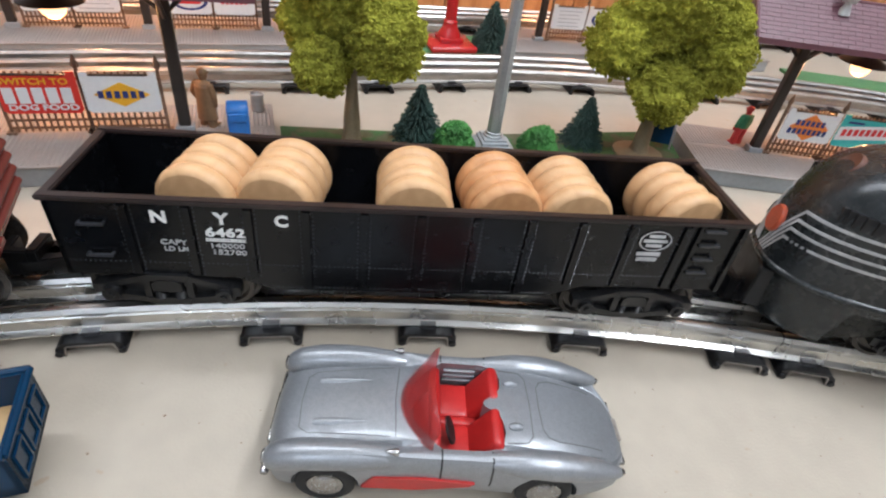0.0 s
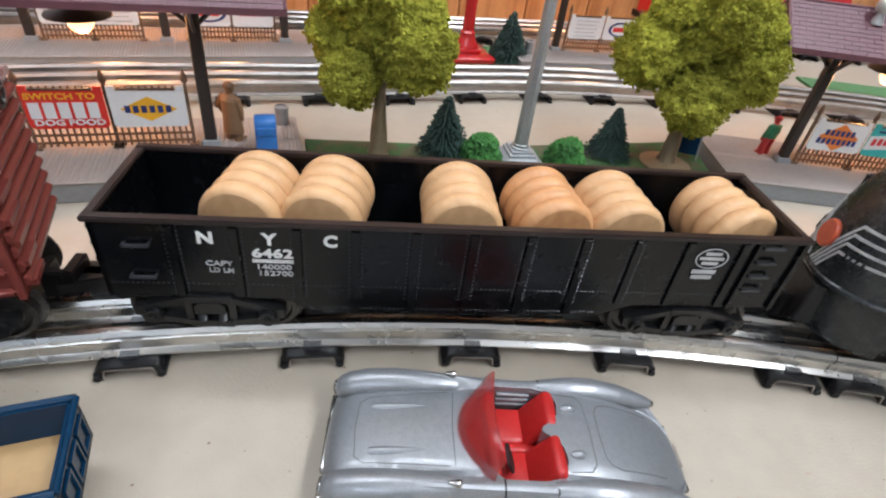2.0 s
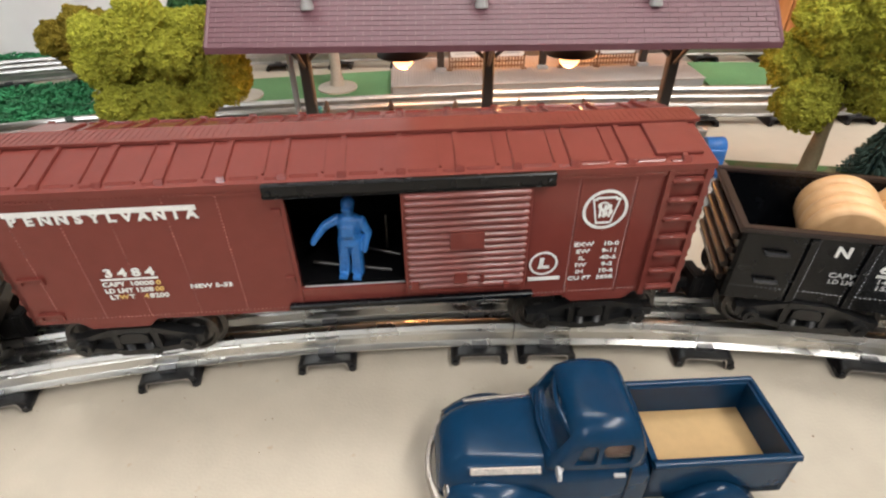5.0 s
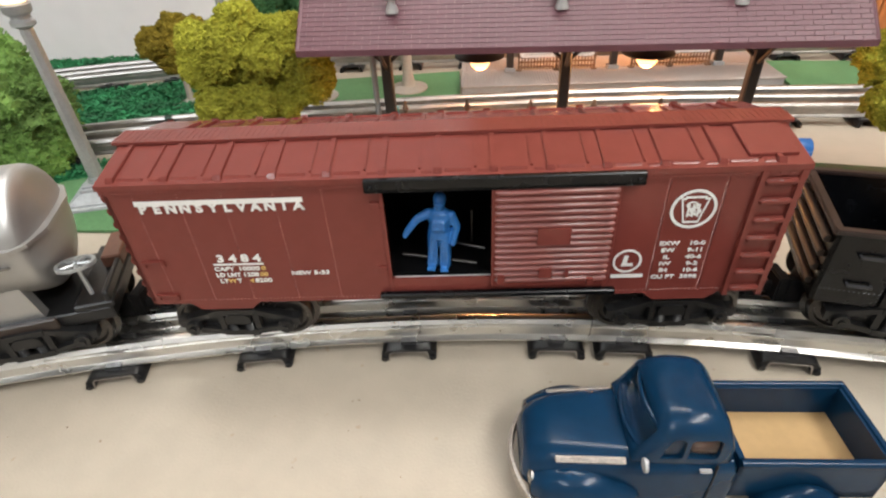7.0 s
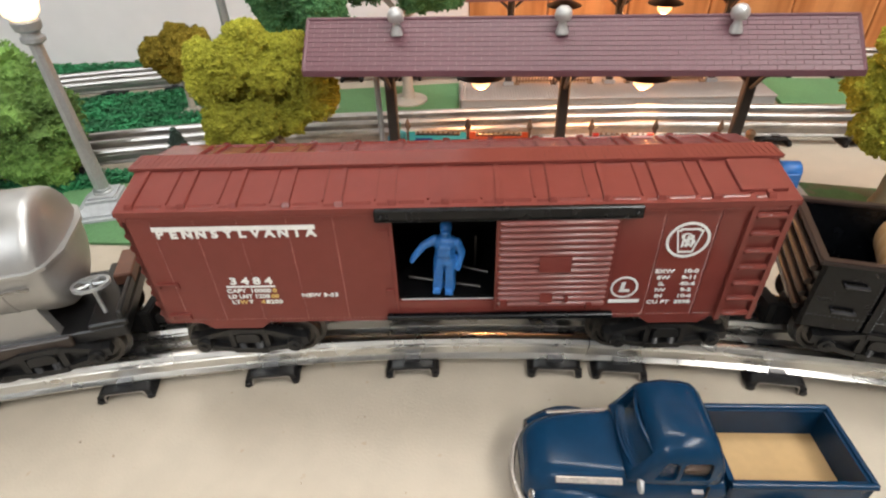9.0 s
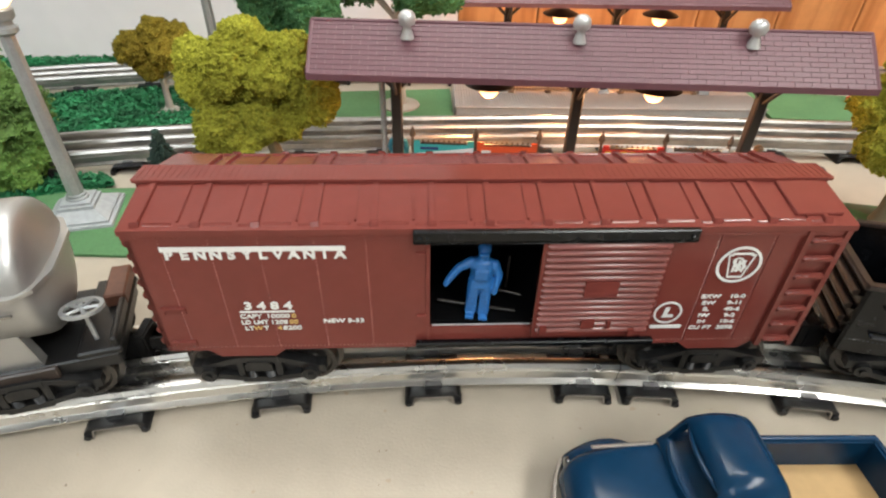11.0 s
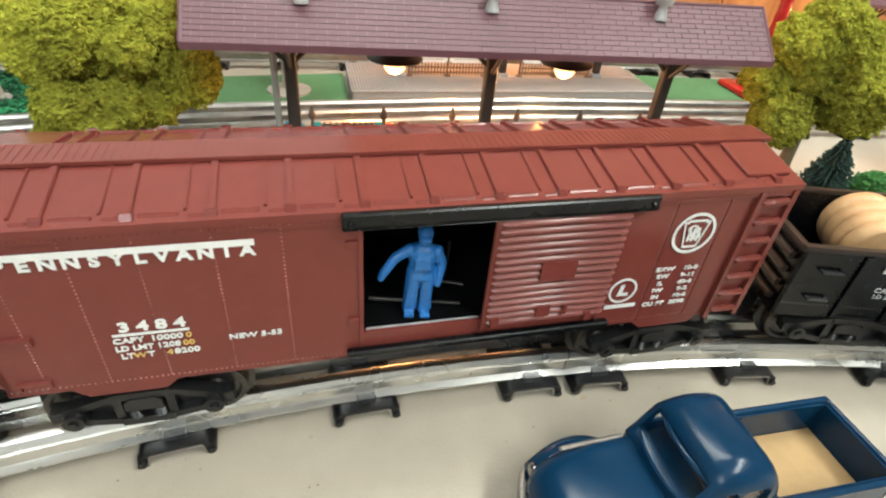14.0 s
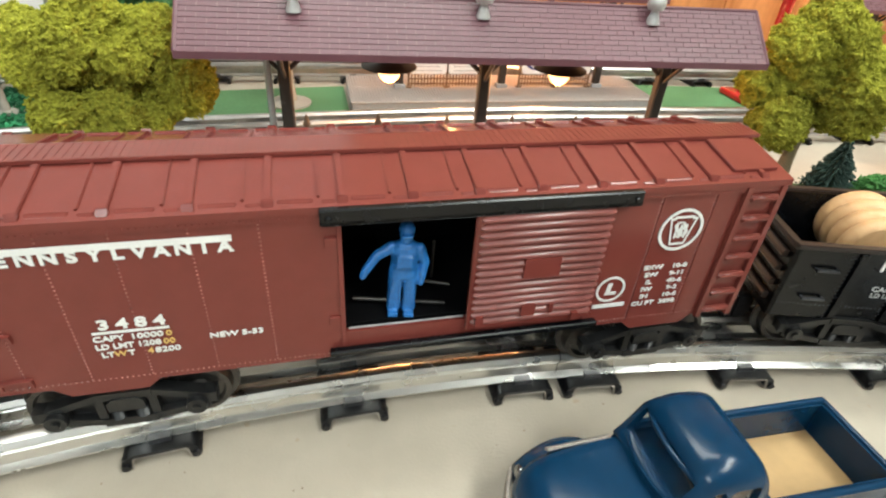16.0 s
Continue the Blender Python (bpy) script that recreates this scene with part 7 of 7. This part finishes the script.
for s in (-1, 1):
    for k in range(4):
        z, yc = 0.0634 - 0.0037 * k, 0.0100
        ys = [yc + (0.0253 - yc) * j / 12 for j in range(13)]
        band([(s * y, z + 0.0001 * j) for j, y in enumerate(ys)], M_GREYINK, "stripe", "thin white side stripe")
        zt = z + 0.0004
        leg = [(s * (yc - (zt - q) * 0.42), q) for q in [zt - (zt - 0.0430) * j / 8 for j in range(9)]]
        band(leg, M_GREYINK, "stripe", "thin white side stripe", 0.0009, False)
        bm = bmesh.new()
        x0 = nose_point(s * 0.0253, z)[0]
        loft(bm, [[(x, s * (0.0254 + o), z + 0.0012 + h) for o, h in ((-0.0008, -0.0005), (0.0005, -0.0005), (0.0005, 0.0005), (-0.0008, 0.0005))] for x in (x0, -0.108, 0.15)])
        part("stripe", bm, M_GREYINK, loco, "thin white side stripe")
    # louvred grille across the lower stripes
    band([(s * (0.0118 + 0.0060 * j / 6), 0.0512) for j in range(7)], M_DARK, "grille", "dark louvred grille", 0.0064)
    for k in range(4):
        yy = s * (0.0126 + 0.0015 * k)
        bm = bmesh.new()
        loft(bm, [[nose_point(yy + d, z, o) for d, o in ((-0.0003, 0.0002), (-0.0003, 0.0007), (0.0003, 0.0007), (0.0003, 0.0002))] for z in (0.0486, 0.0512, 0.0538)])
        part("grille_bar", bm, M_LOCO, loco)
    for k in range(6):
        bm = bmesh.new()
        yy = 0.0165 + 0.0014 * k
        a = nose_point(s * yy, 0.0685, 0.0004)
        box(bm, (a[0], min(s * yy, s * (yy + 0.0010)), 0.0662), (a[0] + 0.0050, max(s * yy, s * (yy + 0.0010)), 0.0712))
        part("louvre", bm, M_DARK, loco, "dark raised louvre")
    part("cab_window", block((-0.0860, s * 0.0255 - 0.0006, 0.0690), (-0.0740, s * 0.0255 + 0.0006, 0.0790), 0.0004, 1), M_WINDOW, loco, "dark cab window")
part("windscreen", block((-0.1045, -0.0165, 0.0850), (-0.0985, 0.0165, 0.0905), 0.0008, 1), M_WINDOW, loco, "dark windscreen")
for x in (-0.085, 0.095):
    bogie(loco, x)
coupler(loco, -0.1400, -1)

# ---- tank car ----
tank = thing("tank_car", arc_pose(-37.9, 0.004), "silver tank car with a black frame coupled to the boxcar", "train car")
TX = 0.1000
bm = bmesh.new()
R = 0.0225
prof = [(0.0005, 0.0), (R * 0.5, 0.0006), (R * 0.8, 0.0020), (R * 0.93, 0.0034), (R * 0.985, 0.0048), (R, 0.0068), (R, 0.0170), (R + 0.0003, 0.0171), (R + 0.0003, 0.0182), (R, 0.0183), (R, 0.0700), (R + 0.0004, 0.0702), (R + 0.0004, 0.0715), (R, 0.0718), (R, 0.1700)]
lathe(bm, prof + [(0.0005, 0.178)], 40, pose(TX - 0.0120, 0, 0.0610, 0, -90, 0))
shell = part("tank", bm, M_TANK, tank, smooth=40)
# the flange where the two halves of the moulding meet, along the side and across the end
bm = bmesh.new()
h, e = 0.0042, TX - 0.0120
w = math.sqrt(R * R - h * h)
loft(bm, [[(e - 0.17, s * (w - 0.002), 0.0610 + h + q) for s, q in ((-1, -0.0007), (1, -0.0007), (1, 0.0007), (-1, 0.0007))],
          [(e - 0.0062, s * (w + 0.0016), 0.0610 + h + q) for s, q in ((-1, -0.0007), (1, -0.0007), (1, 0.0007), (-1, 0.0007))],
          [(e - 0.0016, s * w * 0.92, 0.0610 + h + q) for s, q in ((-1, -0.0007), (1, -0.0007), (1, 0.0007), (-1, 0.0007))],
          [(e + 0.0018, s * w * 0.50, 0.0610 + h + q) for s, q in ((-1, -0.0007), (1, -0.0007), (1, 0.0007), (-1, 0.0007))]])
part("flange", bm, M_TANK, shell)
bm = bmesh.new()
lathe(bm, [(0.0105, 0), (0.0105, 0.012), (0.0115, 0.0125), (0.0115, 0.0140), (0.006, 0.0165), (0.0005, 0.017)], 24, pose(0, 0, 0.0805))
part("dome", bm, M_TANK, tank, smooth=40)
part("frame", block((-TX, -0.0195, 0.0290), (TX, 0.0195, 0.0345), 0.0005, 1), M_TRUCK, tank)
part("end_platform", block((TX - 0.0120, -0.0200, 0.0345), (TX + 0.0015, 0.0200, 0.0372), 0.0006, 1), M_TRUCK, tank)
part("end_beam", block((TX - 0.0060, 0.0020, 0.0372), (TX + 0.0010, 0.0205, 0.0425), 0.0006, 1), M_RUST, tank, "rust brown end beam")
part("end_beam", block((TX - 0.0010, -0.0200, 0.0372), (TX + 0.0010, 0.0020, 0.0415), 0.0005, 1), M_TRUCK, tank)
part("truss", block((TX - 0.0180, -0.0215, 0.0300), (-TX + 0.0180, -0.0197, 0.0350), 0.0005, 1), M_BROWNRIB, tank)
for x in (-0.075, 0.068):
    for s in (-1, 1):
        bm = bmesh.new()
        prism(bm, [(x - 0.010, 0.0345), (x + 0.010, 0.0345), (x + 0.0075, 0.0480), (x - 0.0075, 0.0480)], s * 0.0165 - 0.002, s * 0.0165 + 0.002)
        part("saddle", bm, M_TANK, tank)
for s in (-1, 1):
    bm = bmesh.new()
    rod(bm, (-TX + 0.02, s * 0.0236, 0.0600), (TX - 0.0200, s * 0.0236, 0.0600), 0.0006, seg=6)
    for x in (-0.06, 0.0, 0.06):
        rod(bm, (x, s * 0.0215, 0.0600), (x, s * 0.0236, 0.0600), 0.0007, seg=6)
    part("handrail", bm, M_CHROME, tank, "thin silver handrail")
for k in range(7):
    part("worn_lettering", block((0.020 + k * 0.0062, -R - 0.0006, 0.0630), (0.0245 + k * 0.0062, -R + 0.0004, 0.0665)), M_NAVY, tank)
bm = bmesh.new()
ring_mesh(bm, 0.0052, 0.0064, -0.0006, 0.0006, 0, 0, seg=22)
for k in range(5):
    a = k * math.pi * 0.4
    rod(bm, (0, 0, 0), (0.0056 * math.cos(a), 0, 0.0056 * math.sin(a)), 0.0006, seg=6)
bmesh.ops.transform(bm, matrix=pose(TX - 0.006, -0.0150, 0.0520, 80, 0, 0), verts=bm.verts[:])
rod(bm, (TX - 0.006, -0.0150, 0.0385), (TX - 0.006, -0.0150, 0.0535), 0.0008, seg=8)
part("brake_wheel", bm, M_LAMPSILVER, tank, "silver brake wheel on a rod", smooth=40)
bogie(tank, 0.0700)
bogie(tank, -0.0700)
coupler(tank, TX, 1)


# ---- red switcher on the far track ----
switcher = thing("red_locomotive", pose(0.315, 0.690, 0.0156, 0, 0, 12), "glossy red locomotive with yellow trim on the far track", "locomotive")
bm = bmesh.new()
loft(bm, [[(x, -w, 0.016), (x, -w, 0.040), (x, -w * 0.75, 0.050), (x, w * 0.75, 0.050), (x, w, 0.040), (x, w, 0.016)] for x, w in ((-0.110, 0.016), (-0.104, 0.0215), (-0.02, 0.0225), (0.12, 0.0225))])
part("body", bm, M_REDPAINT, switcher, smooth=40)
part("frame", block((-0.112, -0.0215, 0.010), (0.12, 0.0215, 0.0165), 0.0008, 1), M_TRUCK, switcher)
for x0, x1 in ((-0.098, -0.062), (-0.02, 0.03)):
    part("panel", block((x0, -0.0232, 0.030), (x1, -0.0220, 0.037), 0.0003, 1), M_YELLOW, switcher, "yellow painted panel")
for x in (-0.042, -0.033):
    part("worn_lettering", block((x, -0.0232, 0.024), (x + 0.0025, -0.0222, 0.038)), M_DARK, switcher)
part("worn_lettering", block((-0.041, -0.0232, 0.030), (-0.032, -0.0222, 0.0325)), M_DARK, switcher)
bm = bmesh.new()
rod(bm, (-0.11, -0.0232, 0.0195), (0.12, -0.0232, 0.0195), 0.0010, seg=8)
part("side_rail", bm, M_YELLOW, switcher, "yellow side rail")
for x in (-0.075, 0.075):
    bogie(switcher, x, 0.0)


# ---- specks of dirt on the board ----
rng = random.Random(91)
verts, faces = [], []
for k in range(170):
    x, y = rng.uniform(-0.36, 0.22), rng.uniform(0.04, 0.215)
    r = rng.choice((0.0002, 0.00024, 0.0003, 0.0004))
    i = len(verts)
    a = rng.uniform(0, 3)
    verts += [(x + r * rng.uniform(0.7, 1.6) * math.cos(a + j * 1.2566), y + r * rng.uniform(0.7, 1.4) * math.sin(a + j * 1.2566), 0.0001) for j in range(5)] + [(x, y, 0.0001 + r * 0.5)]
    faces += [(i + j, i + (j + 1) % 5, i + 5) for j in range(5)]
me = bpy.data.meshes.new("dirt_specks")
me.from_pydata(verts, [], faces)
me.materials.append(M_DIRT)
tagged(new("dirt_specks", me), "tiny brown specks of dirt on the board", "dirt", kind="stuff")
